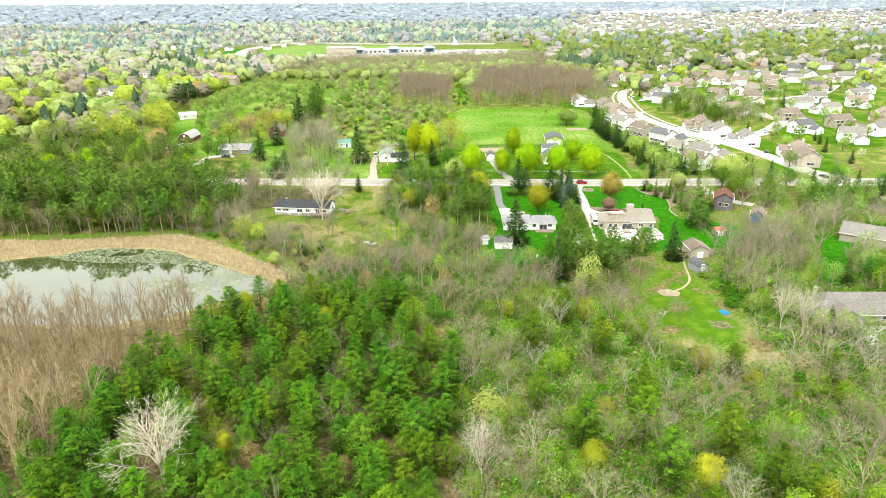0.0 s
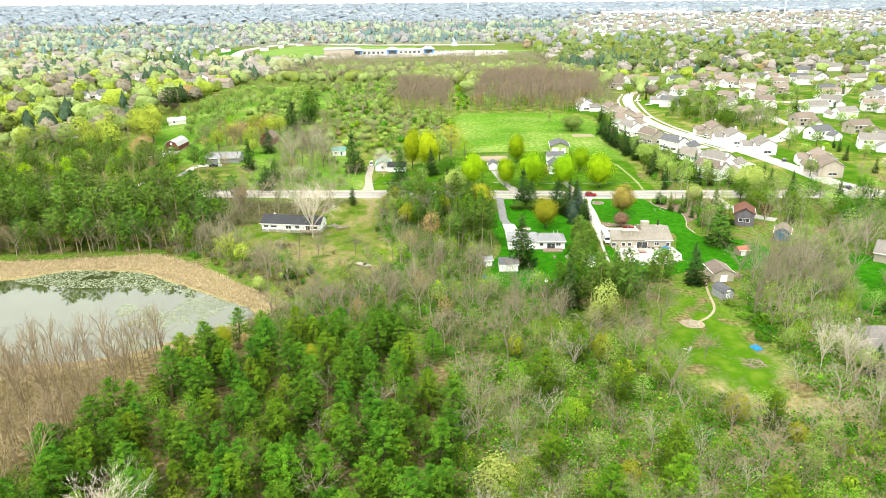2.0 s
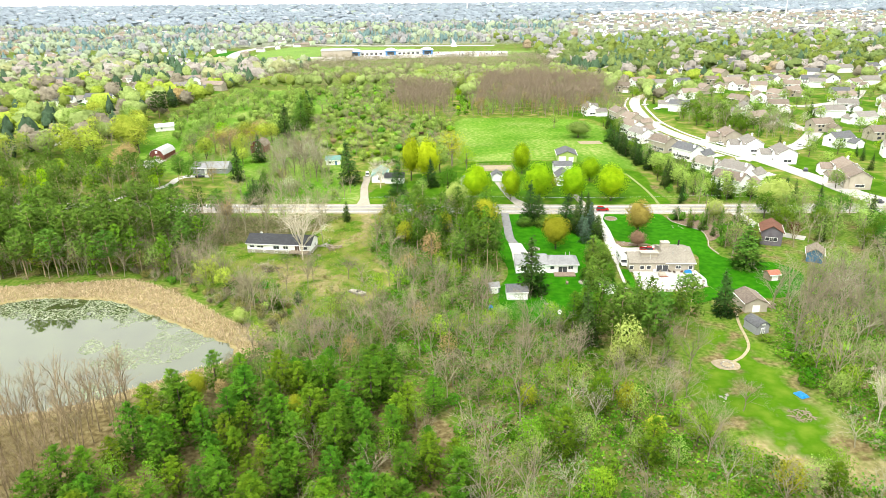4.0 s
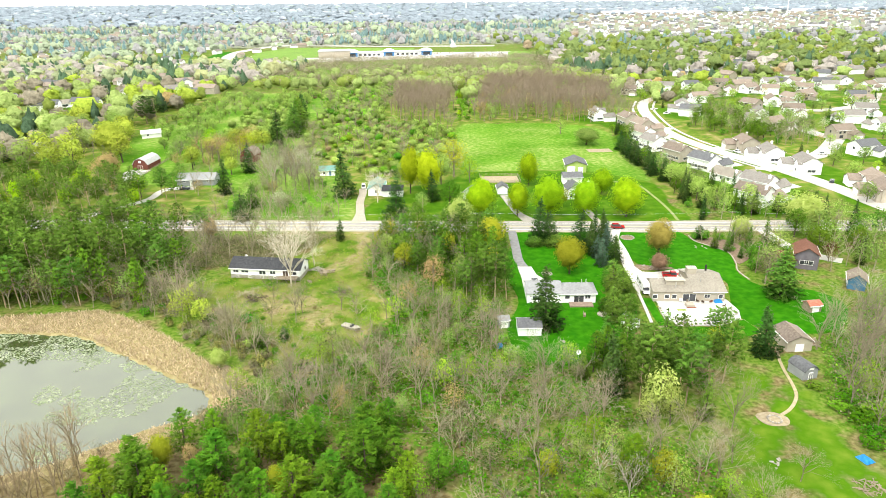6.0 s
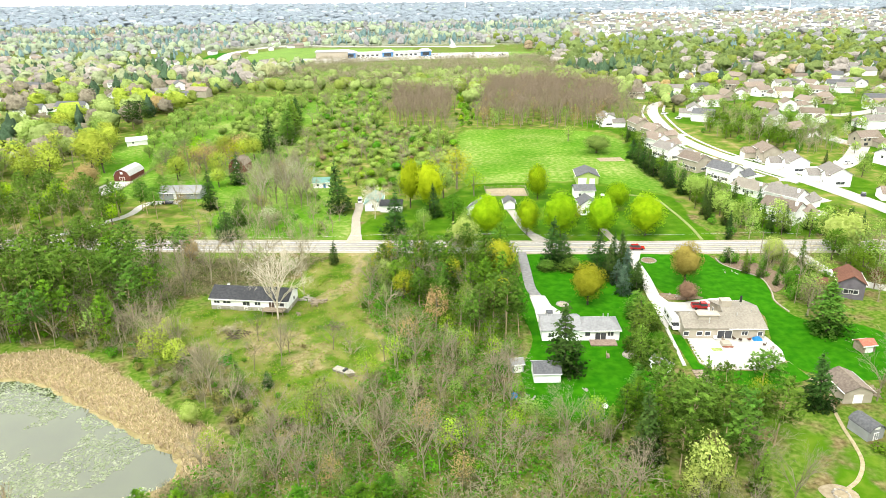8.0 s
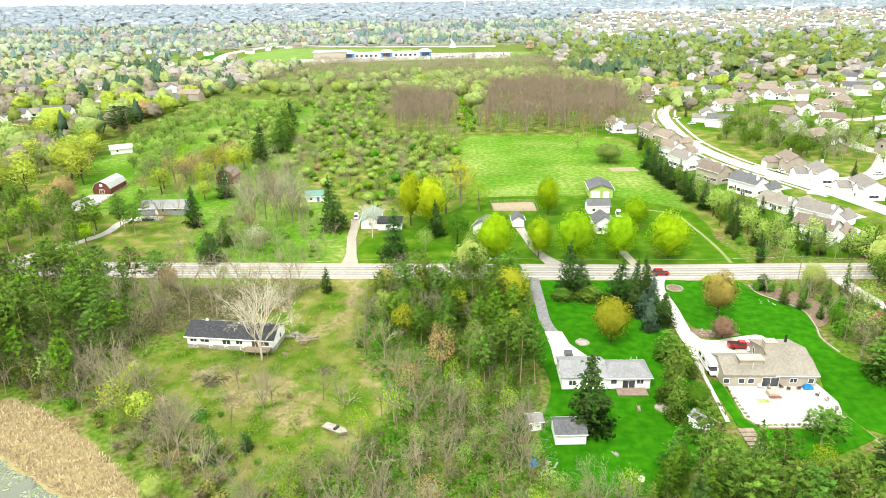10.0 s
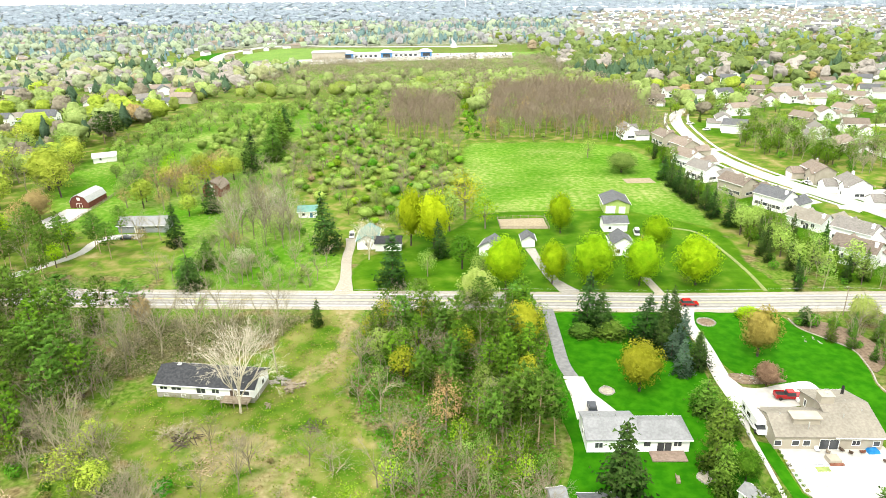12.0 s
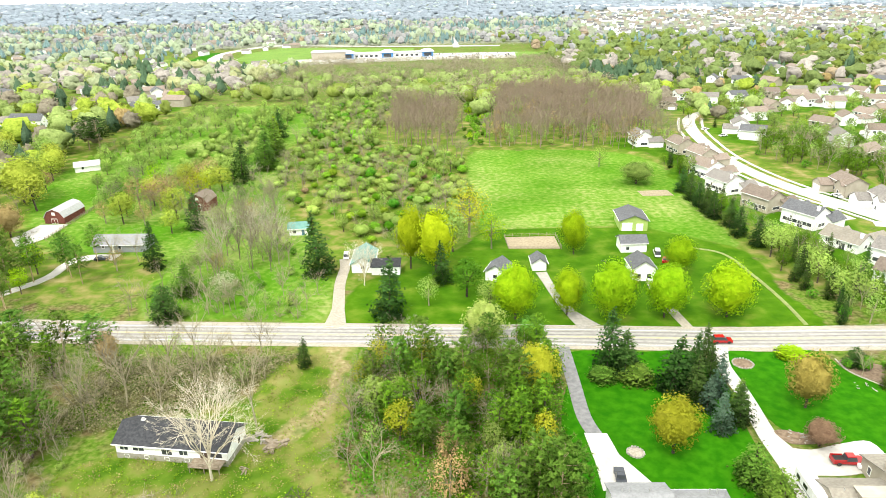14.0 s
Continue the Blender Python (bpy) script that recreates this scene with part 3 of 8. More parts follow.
# ---- roads, drives, paving ----
road = strip("road", ROAD_LINE, 9.0, ROADWAY, "pale worn two-lane asphalt road", "road")
strip("road_shoulder", ROAD_LINE, 12.0, GRAVEL, "gravel shoulder along the road", "road shoulder", z=0.02)
for off, wide, name in ((-3.6, 0.14, "edge_line"), (3.6, 0.14, "edge_line"), (-0.15, 0.12, "centre_line"), (0.15, 0.12, "centre_line")):
    line = [(x, y + off) for x, y in ROAD_LINE]
    strip(name, line, wide, mat("road_paint", (0.75, 0.75, 0.72), (0.85, 0.85, 0.82), 1.0) if "edge" in name else mat("yellow_road_paint", (0.62, 0.48, 0.16), (0.72, 0.58, 0.22), 1.0), "thin painted line on the road", "road marking", z=0.058)
for off in (-2.6, -1.0, 1.0, 2.6):
    strip("wheel_track", [(x, y + off) for x, y in ROAD_LINE], 0.55, mat("polished_wheel_track", (0.17, 0.163, 0.155), (0.225, 0.215, 0.205), 1.4, 0.8), "darker wheel track worn into the asphalt", "wheel track", z=0.054)
strip("gravel_drive", [(-33, 301), (-33.6, 312), (-35.4, 328), (-35.6, 340), (-36.5, 347)], [6.5, 3.4, 3.2, 3.2, 3.6], GRAVEL, "pale gravel drive to the teal-roofed house", "driveway", z=0.07)
strip("asphalt_drive", [(23.6, 289.5), (23.4, 275), (23.2, 262), (24.5, 255)], 3.0, ASPHALT, "grey asphalt drive", "driveway", z=0.08)
slab("concrete_apron", [(22.2, 256.5), (26.6, 256.2), (27.4, 250), (29.4, 246.2), (32, 241), (22.4, 240.6), (22.6, 248)], CONCRETE, "pale concrete parking apron before the garage", "driveway", z=0.09)
strip("concrete_drive", [(60, 288.5), (58.2, 280), (58, 268), (57, 256), (57.5, 250), (58, 244)], [5.0, 3.2, 3.2, 3.6, 5.0, 6.0], CONCRETE, "pale concrete drive", "driveway", z=0.08)
slab("parking_court", spread([(55.2, 247), (58, 251), (63, 250.5), (69, 252), (75, 252.5), (74.5, 246), (66, 243.5), (58, 243), (55, 236), (54.4, 240)]), CONCRETE, "pale concrete parking court", "driveway", z=0.09)
strip("block_wall_path", [(54.6, 236), (54, 228), (53.1, 217.8)], 0.8, CONCRETE, "narrow concrete kerb path", "path", z=0.16)
slab("patio", [(58.2, 232.2), (77.4, 231), (78.2, 224), (76.8, 219.2), (70.8, 215.6), (59, 216), (57, 219.2), (57.4, 226)], CONCRETE, "bright concrete pool patio", "patio", z=0.14)
strip("asphalt_lane", [(32, 299), (28.4, 308), (26.4, 318), (25.2, 327), (24.4, 334)], [6.0, 3.0, 2.8, 2.8, 3.4], mat("worn_lane", (0.25, 0.235, 0.215), (0.33, 0.31, 0.28), 0.9, 0.9), "worn grey drive past the maples", "driveway", z=0.09)
strip("farm_lane", [(56.5, 297), (55.5, 306), (54.5, 318), (55.5, 330), (58, 344)], 2.6, GRAVEL, "gravel lane between the maples", "driveway", z=0.09)
strip("field_track", [(86, 298), (86.6, 312), (85.8, 330), (83.5, 346), (74, 352)], 1.1, mat("worn_grass_track", (0.14, 0.19, 0.05), (0.22, 0.24, 0.09), 1.2), "worn track through the grass", "track", z=0.09)
strip("garden_path", [(80, 206), (77.6, 200), (76.2, 194), (75.4, 189), (74, 184), (70.6, 179.5), (67, 177)], 0.7, mat("trodden_sand", (0.26, 0.22, 0.13), (0.36, 0.31, 0.2), 0.7), "trodden sandy garden path", "path", z=0.06)
strip("side_path", [(80.5, 207.5), (78, 214), (77, 219)], 1.1, SAND, "sandy path along the lawn", "path", z=0.06)
strip("barn_drive", [(-150, 305), (-128, 333), (-126, 347), (-122, 352), (-112, 352.5)], [5, 3.5, 3.5, 5, 5], CONCRETE, "pale drive among tall pines", "driveway", z=0.06)
slab("barn_yard", [(-156.5, 386.4), (-146.3, 386.4), (-146.2, 372), (-151, 362), (-159, 372)], CONCRETE, "pale concrete yard before the red barn", "driveway", z=0.06)
strip("side_drive", [(112, 286), (113, 272), (118, 262), (124, 257)], 4.5, CONCRETE, "pale drive to the brick house", "driveway", z=0.07)
slab("sand_arena", [(16.5, 353.6), (33.2, 352.8), (33, 364.4), (16, 364.2)], SAND, "fenced sand riding pen", "riding pen", z=0.06)
slab("sand_patch", [(75.5, 408.4), (88, 408.2), (87.4, 416), (75, 415.4)], SAND, "bare sand rectangle in the grass", "sand patch", z=0.06)

# ---- lawns and fields ----
for name, ring, m, label, z in (("lawn", LAWN_C, LAWN, "vivid green mown lawn", 0.05), ("lawn", LAWN_R, LAWN, "vivid green mown lawn", 0.05), ("lawn", LAWN_E, LAWN, "vivid green mown lawn", 0.05), ("lawn", LAWN_POOL, LAWN, "mown grass beside the pool patio", 0.065)):
    slab(name, ring, m, label, "lawn" if name == "lawn" else "field", z)

# ---- the estate's streets ----
strip("estate_street", [(180, 287), (171, 306), (166, 333), (158, 364), (150, 385), (139, 414), (133, 440), (131, 470), (134, 504), (140, 540), (152, 576), (176, 603), (212, 620), (260, 640), (320, 690), (420, 800)], [15, 10, 9, 9, 9, 8, 7.5, 7.5, 7.5, 7.5, 7.5, 7.5, 7.5, 7.5, 7.5, 7.5], STREET, "pale concrete estate street", "street", z=0.09)
for off in (7.2, -7.2):
    strip("sidewalk", [(158 + off, 364), (150 + off, 385), (139 + off, 414), (133 + off, 440), (131 + off, 470), (134 + off, 504), (140 + off, 540), (152 + off, 576)], 1.5, CONCRETE, "concrete pavement beside the estate street", "sidewalk", z=0.12)
strip("estate_court", [(216, 434), (212, 450), (218, 478), (232, 520), (258, 520), (300, 545), (340, 600)], 9, STREET, "pale concrete side street", "street", z=0.09)
strip("estate_lane", [(150, 385), (185, 392), (216, 430)], 9, STREET, "pale concrete side street", "street", z=0.085)
strip("far_avenue", [(18, 1440), (20, 1800), (60, 2300)], 12, STREET, "distant pale road", "road", z=0.2)
strip("school_loop", [(60, 1240), (-28, 1243), (-160, 1215), (-300, 1200), (-370, 1260), (-395, 1340), (-395, 1450), (-330, 1560), (-150, 1500), (100, 1460)], 22, STREET, "pale loop road around the school", "road", z=0.3)
slab("school_green", [(-300, 1225), (-60, 1250), (-60, 1440), (-320, 1500), (-360, 1400), (-350, 1290)], LAWN_SOFT, "green school field", "field", z=0.15)
slab("school_bank", [(-330, 1130), (-420, 1240), (-440, 1420), (-400, 1430), (-395, 1300), (-330, 1195)], LAWN, "green grass bank", "lawn", z=0.15)
slab("school_parking", [(-60, 1235), (110, 1235), (120, 1330), (-40, 1340)], STREET, "pale school car park", "car park", z=0.2)
slab("school_yard", [(-255, 1225), (-20, 1232), (-20, 1285), (-250, 1275)], STREET, "pale school forecourt", "paving", z=0.25)
slab("far_meadow", [(105, 1180), (165, 1175), (150, 1330), (115, 1335)], LAWN_SOFT, "green meadow beside the car park", "field", z=0.15)


# ---- plants ----
def unit(a):
    return a / (np.linalg.norm(a, axis=1)[:, None] + 1e-9)


def sprays(P, N, size, rng, wild=0.4):
    """Corners of many three-cornered leaf sprays at the points P, turned about along the normals N."""
    n = len(P)
    d = unit(unit(N) + rng.normal(0, wild, (n, 3)))
    a = unit(np.cross(d, rng.normal(size=(n, 3))))
    b = np.cross(d, a)
    s = (size * rng.uniform(0.65, 1.35, n))[:, None]
    k = rng.uniform(0.75, 1.2, (n, 1))
    return np.stack([P + a * s * k, P - a * s * 0.5 + b * s * 0.87, P - a * s * 0.5 - b * s * 0.87], 1).reshape(-1, 3)


def tufts(P, N, size, rng):
    """Corners of narrow needle tufts that turn up and out, their flat side along N."""
    n = unit(unit(N) + rng.normal(0, 0.25, P.shape))
    t = unit(N * [0.7, 0.7, 0] + [0, 0, 0.75] + rng.normal(0, 0.34, P.shape))
    b = unit(np.cross(n, t))
    t = np.cross(b, n) * 0.6 + t * 0.4
    s = (size * rng.uniform(0.7, 1.3, len(P)))[:, None]
    return np.stack([P - t * s * 0.5 + b * s * 0.32, P - t * s * 0.5 - b * s * 0.32, P + t * s * 1.05], 1).reshape(-1, 3)


def soft_normals(P, N, rng, low=0.46, jitter=0.2):
    """Corner normals that follow the crown as a whole, for soft shading of the leaves."""
    lo, hi = P.min(0), P.max(0)
    mid = (lo + hi) / 2
    mid[2] = lo[2] + (hi[2] - lo[2]) * low
    e = unit((P - mid) / ((hi - lo) / 2 + 0.01)) + 0.45 * unit(N) + rng.normal(0, jitter, P.shape)
    return np.repeat(unit(e), 3, axis=0)


def face_out(V, M):
    """Turns each triangle to the side of its soft normal."""
    t = V.reshape(-1, 3, 3)
    g = np.cross(t[:, 1] - t[:, 0], t[:, 2] - t[:, 0])
    back = (g * M[::3]).sum(1) < 0
    t[back] = t[back][:, ::-1]
    return t.reshape(-1, 3)


def mesh_of(name, V, sizes, material, tint=None, normals=None):
    """A mesh from corner rows; sizes: corners of each face, in order."""
    me = bpy.data.meshes.new(name)
    sizes = np.asarray(sizes, np.int32)
    me.vertices.add(len(V))
    me.vertices.foreach_set("co", np.asarray(V, np.float32).reshape(-1))
    me.loops.add(int(sizes.sum()))
    me.loops.foreach_set("vertex_index", np.arange(int(sizes.sum()), dtype=np.int32))
    me.polygons.add(len(sizes))
    me.polygons.foreach_set("loop_start", (np.cumsum(sizes) - sizes).astype(np.int32))
    me.materials.append(material)
    if tint is not None:
        me.attributes.new("tint", "FLOAT", "POINT").data.foreach_set("value", np.asarray(tint, np.float32))
    me.update(calc_edges=True)
    if normals is not None:
        me.attributes.new("custom_normal", "FLOAT_VECTOR", "POINT").data.foreach_set("vector", np.asarray(normals, np.float32).reshape(-1))
    return me


def ribbon(s, a, b, r, rng):
    u = (b - a).cross(Vector(rng.normal(size=3))).normalized() * r
    s.face(a - u, a + u, b)


def branchy(s, rng, base, way, length, r, forks=3, slivers=5, up=0.10, wide=1.0):
    """Adds a limb with side branches; the finest are slivers."""
    p, d = Vector(base), Vector(way).normalized()
    for i in range(3):
        d = (d + Vector(rng.normal(0, 0.16, 3)) + Vector((0, 0, up))).normalized()
        q = p + d * (length / 3)
        s.tube(p, q, r * (1 - i * 0.28), r * (0.72 - i * 0.28) + 0.006, 3)
        for _ in range(forks):
            e = (d + Vector(rng.normal(0, 0.62, 3))).normalized()
            a = p.lerp(q, rng.uniform(0.2, 1))
            k = length * rng.uniform(0.3, 0.55)
            b = a + e * k
            ribbon(s, a, b, max(r * 0.4, 0.034) * wide, rng)
            for _ in range(slivers):
                f = (e + Vector(rng.normal(0, 0.75, 3))).normalized() * k * rng.uniform(0.4, 0.85)
                c = a.lerp(b, rng.uniform(0.25, 1))
                ribbon(s, c, c + f, 0.036 * wide, rng)
        p = q


def fork(s, rng, p, d, length, r, level, spread, out, wide):
    """A limb that forks again and again; tubes first, then slivers."""
    d = (d + Vector((0, 0, 0.04)) + Vector(rng.normal(0, 0.12, 3))).normalized()
    q = p + d * length
    if r > 0.045:
        s.tube(p, q, r, r * 0.66, 3)
    else:
        ribbon(s, p, q, max(r, 0.02) * wide, rng)
    if level == 0:
        return
    for i in range(3 if level > 1 else 4):
        e = (d + Vector(rng.normal(0, spread, 3)) * [1, 1, 0.75][i % 3] + Vector((d.x, d.y, 0)) * out).normalized()
        fork(s, rng, p.lerp(q, 1 if i == 0 else rng.uniform(0.45, 1)), e, length * rng.uniform(0.6, 0.85), r * 0.62, level - 1, spread, out, wide)


def make_forked(seed, h=12.0, w=8.0, limbs=5, levels=3, trunk=0.3, r=0.16, spread=0.4, out=0.15, wide=1.0, split=False):
    """Leafless tree: a trunk that divides into limbs which fork into fine twigs."""
    rng = np.random.default_rng(seed)
    stem, s = Solid(), Solid()
    top = Vector((rng.normal(0, 0.02) * h, rng.normal(0, 0.02) * h, h * trunk))
    stem.tube((0, 0, -0.3), top, r, r * 0.75, 6)
    stem.tube(top, top + Vector((0, 0, h * 0.3)), r * 0.75, r * 0.3, 5)
    k = (1 - trunk) * h / sum(0.72 ** i for i in range(levels + 1))
    for i in range(limbs):
        a = i * 2.4 + rng.uniform(-0.5, 0.5)
        u = w / (2 * (1 - trunk) * h) * (1.25 if i % 2 else 0.75)
        p = top + Vector((0, 0, h * 0.26 * i / limbs))
        fork(s, rng, p, Vector((u * math.cos(a), u * math.sin(a), 0.8)).normalized(), k * (1.15 - 0.25 * i / limbs), r * 0.5, levels, spread, out, wide)
    if split:
        return stem, s
    k = len(stem.v)
    stem.v += s.v
    stem.f += [tuple(i + k for i in f) for f in s.f]
    return stem


def make_shrub_stems(seed, h=3.0, stems=10, forks=2, slivers=2):
    rng = np.random.default_rng(seed)
    s = Solid()
    for _ in range(stems):
        a = rng.uniform(0, 6.283)
        branchy(s, rng, (0.2 * math.cos(a), 0.2 * math.sin(a), -0.1), (0.6 * math.cos(a), 0.6 * math.sin(a), 1), h * rng.uniform(0.6, 0.95), 0.04, forks, slivers)
    return s


def core_mass(seed, mid, half, rows=6, cols=9, rugged=0.35):
    """A lumpy inner leaf mass that fills a dense crown: corner rows and their normals."""
    g = np.zeros((rows + 1, cols, 3))
    for i in range(rows + 1):
        for j in range(cols):
            p, a = 3.1416 * i / rows, 6.2832 * (j + 0.5 * (i % 2)) / cols
            u = Vector((math.sin(p) * math.cos(a), math.sin(p) * math.sin(a), math.cos(p)))
            g[i, j] = np.array(u) * (1 + rugged * (noise.noise(u * 1.7 + Vector((seed * 3.7, 0, 0))) + 0.7 * noise.noise(u * 4.1 + Vector((0, seed * 2.3, 0)))))
    tris = []
    for i in range(rows):
        for j in range(cols):
            a, b, c, e = g[i, j], g[i, (j + 1) % cols], g[i + 1, (j + 1) % cols], g[i + 1, j]
            tris += [(a, e, c)] + ([(a, c, b)] if 0 < i else [])
    D = np.array(tris).reshape(-1, 3)
    return D * half + mid, unit(D / half + [0, 0, 0.15 / half[2]])


def make_round(seed, h=12.0, w=9.0, lobes=34, per=24, size=0.42, low=0.2, fill=0.6, taper=0.3, core=0.0):
    """Trunk with limbs, and leaf points in lobes over an uneven egg-shaped crown."""
    rng = np.random.default_rng(seed)
    s = Solid()
    s.tube((0, 0, -0.3), (0, 0, h * 0.3), 0.26, 0.2, 6)
    s.tube((0, 0, h * 0.3), (0.1, 0, h * 0.75), 0.2, 0.06, 5)
    P, N = [], []
    mid = np.array([0, 0, h * (low + (1 - low) * 0.5)])
    for i in range(lobes):
        f = (i + 0.5) / lobes
        zz, a = 1 - 2 * f, i * 2.39996 + rng.uniform(-0.3, 0.3)
        u = np.array([math.sqrt(1 - zz * zz) * math.cos(a), math.sqrt(1 - zz * zz) * math.sin(a), zz])
        rr = rng.uniform(fill, 1.0)
        c = mid + u * rr * [w * 0.41, w * 0.41, h * (1 - low) * 0.42]
        c[:2] *= 1.0 - taper * max(0, c[2] / h - 0.55) / 0.45
        if i % 3 == 0:
            s.tube((0, 0, h * rng.uniform(0.22, 0.45)), c * [0.85, 0.85, 0.95], 0.08, 0.02, 3)
        q = rng.normal(size=(per, 3))
        q /= np.linalg.norm(q, axis=1)[:, None]
        P.append(c + q * (w * 0.15 * rng.uniform(0.8, 1.25)) * rng.uniform(0.55, 1.05, (per, 1)))
        N.append(q + u * 0.6 + [0, 0, 0.5])
    out = (s, np.concatenate(P), np.concatenate(N), size)
    return out + (core_mass(seed, mid, np.array([w * 0.41, w * 0.41, h * (1 - low) * 0.42]) * core),) if core else out


def make_pine(seed, h=12.0, w=5.0, low=0.30, size=0.46, whorls=10, per=7, tuft=6, power=0.55):
    """A slender trunk and whorls of upturned boughs, each a plume of needle tufts."""
    rng = np.random.default_rng(seed)
    s = Solid()
    s.tube((0, 0, -0.3), (0, 0, h * 0.6), 0.17, 0.10, 5)
    s.tube((0, 0, h * 0.6), (0, 0, h * 0.98), 0.10, 0.02, 3)
    P, N = [], []
    for i in range(whorls):
        f = i / (whorls - 1)
        r = w * 0.5 * (1 - f) ** power * (0.8 + 0.2 * min(1, f * 5)) + 0.22
        k = max(3, round(per * (1 - 0.5 * f)))
        a0 = rng.uniform(0, 6.283)
        for j in range(k):
            z = h * (low + (0.94 - low) * f) + rng.uniform(-0.25, 0.25)
            a = a0 + 6.283 * j / k + rng.uniform(-0.25, 0.25)
            rj = r * rng.uniform(0.72, 1.18)
            d = np.array([math.cos(a), math.sin(a), 0.3 + 0.45 * f])
            if j % 3 == 0:
                s.tube((0, 0, z), np.array([0, 0, z]) + d * rj, 0.035, 0.01, 3)
            for g in (0.42, 0.7, 0.98):
                m = tuft + (2 if g > 0.9 else 0)
                P.append(np.array([0, 0, z + 0.1]) + d * rj * g + rng.normal(0, 0.17 + 0.1 * g * (1 - f), (m, 3)) * [1, 1, 0.9])
                N.append(np.tile(d * 0.8 + [0, 0, 0.9], (m, 1)))
    P.append(np.array([0, 0, h * 0.955]) + rng.normal(0, 0.16, (10, 3)) * [1, 1, 1.9])
    N.append(rng.normal(size=(10, 3)) + [0, 0, 0.5])
    return s, np.concatenate(P), np.concatenate(N), size


def make_spruce(seed, h=14.0, w=6.0, low=0.03, size=0.25, whorls=18, power=0.8, per=9):
    rng = np.random.default_rng(seed)
    s = Solid()
    s.tube((0, 0, -0.3), (0, 0, h * 0.97), 0.20, 0.03, 5)
    P, N = [], []
    for i in range(whorls):
        f = i / whorls
        r = w * 0.5 * (1 - f) ** power * (0.85 if f < 0.08 else 1.0)
        k = max(3, round(per * (1 - 0.55 * f)))
        for j in range(k):
            a = 6.283 * (j + rng.uniform(-0.4, 0.4)) / k + i * 1.1
            rj, z = r * rng.uniform(0.62, 1.18), h * (low + (0.95 - low) * f) + rng.uniform(-0.3, 0.3)
            d = np.array([math.cos(a), math.sin(a), -0.22])
            if j % 3 == 0:
                s.tube((0, 0, z), np.array([0, 0, z]) + d * rj, 0.04, 0.01, 3)
            m = max(6, round(6.5 * rj + 4))
            g = np.sqrt(rng.uniform(0.08, 1.0, m))[:, None]
            P.append(np.array([0, 0, z]) + d * rj * g + rng.normal(0, 0.22 + 0.05 * rj, (m, 3)) * [1, 1, 0.7])
            N.append(np.tile(d * 0.5 + [0, 0, 0.9], (m, 1)))
    P.append(np.array([0, 0, h * 0.955]) + rng.normal(0, 0.16, (10, 3)) * [1, 1, 2.2])
    N.append(rng.normal(size=(10, 3)) + [0, 0, 0.3])
    return s, np.concatenate(P), np.concatenate(N), size


def make_shrub(seed, h=3.0, w=3.6, n=240, size=0.23):
    rng = np.random.default_rng(seed)
    s = make_shrub_stems(seed, h * 0.9, 4, 1, 1)
    q = rng.normal(size=(n, 3))
    q /= np.linalg.norm(q, axis=1)[:, None]
    lump = 0.8 + 0.28 * np.sin(q[:, 0] * 5 + seed) * np.sin(q[:, 1] * 4 + 2 * seed)
    P = q * (rng.uniform(0.6, 1, n) ** 0.5 * lump)[:, None] * [w / 2, w / 2, h * 0.5] + [0, 0, h * 0.52]
    P[:, 2] = np.maximum(P[:, 2], 0.1)
    return s, P, q + [0, 0, 0.5], size


SPECIES = {}


def corners(s):
    """A solid as corner rows and face sizes."""
    return np.array([s.v[i] for f in s.f for i in f]), np.array([len(f) for f in s.f])


def species(key, name, category, bark, build, seeds, h0, w0, lab, quota):
    made = []
    for sd in seeds:
        r = build(sd)
        rng = np.random.default_rng(900 + sd)
        if isinstance(r[1] if isinstance(r, tuple) else None, Solid):
            made.append((r[0].mesh("trunk", bark), r[1].mesh("crown", bark), corners(r[0]), None))
        elif isinstance(r, Solid):
            made.append((r.mesh("trunk", bark), None, corners(r), None))
        else:
            V = tufts(r[1], r[2], r[3], rng) if "pine" in key else sprays(r[1], r[2], r[3], rng)
            M = soft_normals(r[1], r[2], rng, {"shrub": 0.12, "airy": 0.3, "leafy": 0.34}.get(key, 0.46))
            V = face_out(V, M)
            if len(r) > 4:
                V, M = np.concatenate([V, r[4][0]]), np.concatenate([M, r[4][1]])
            made.append((r[0].mesh("trunk", bark), mesh_of("crown", V, np.full(len(V) // 3, 3), L_GREEN, None, M), corners(r[0]), (V, M)))
    SPECIES[key] = (name, category, bark, made, h0, w0, lab, quota)


species("pine", "pine_tree", "pine tree", BARK, lambda k: make_pine(k, 12, 5, 0.14, 0.29, 11, 8, 10, 0.58), range(6), 12.0, 5.0, "young green pine with upturned tufts on a slender trunk", 200)
species("redpine", "pine_tree", "pine tree", BARK_RED, lambda k: make_pine(k, 16, 7.0, 0.42, 0.44, 9, 8, 8, 0.5), range(10, 14), 16.0, 7.0, "tall pine with a bare reddish trunk and open crown", 90)
species("spruce", "spruce_tree", "spruce tree", BARK, lambda k: make_spruce(k), range(20, 24), 14.0, 6.0, "dark green spruce with boughs down to the ground", 300)
species("arbor", "arborvitae", "conifer", BARK, lambda k: make_spruce(k, 9, 4.6, 0.02, 0.2, 16, 0.40, 12), range(30, 32), 9.0, 4.6, "dense rounded evergreen arborvitae", 300)
species("maple", "maple_tree", "maple tree", BARK, lambda k: make_round(k, 14, 11, 74, 66, 0.22, 0.08, 0.8, 0.3, 0.86), range(40, 44), 14.0, 11.0, "round maple in fresh yellow-green leaf", 300)
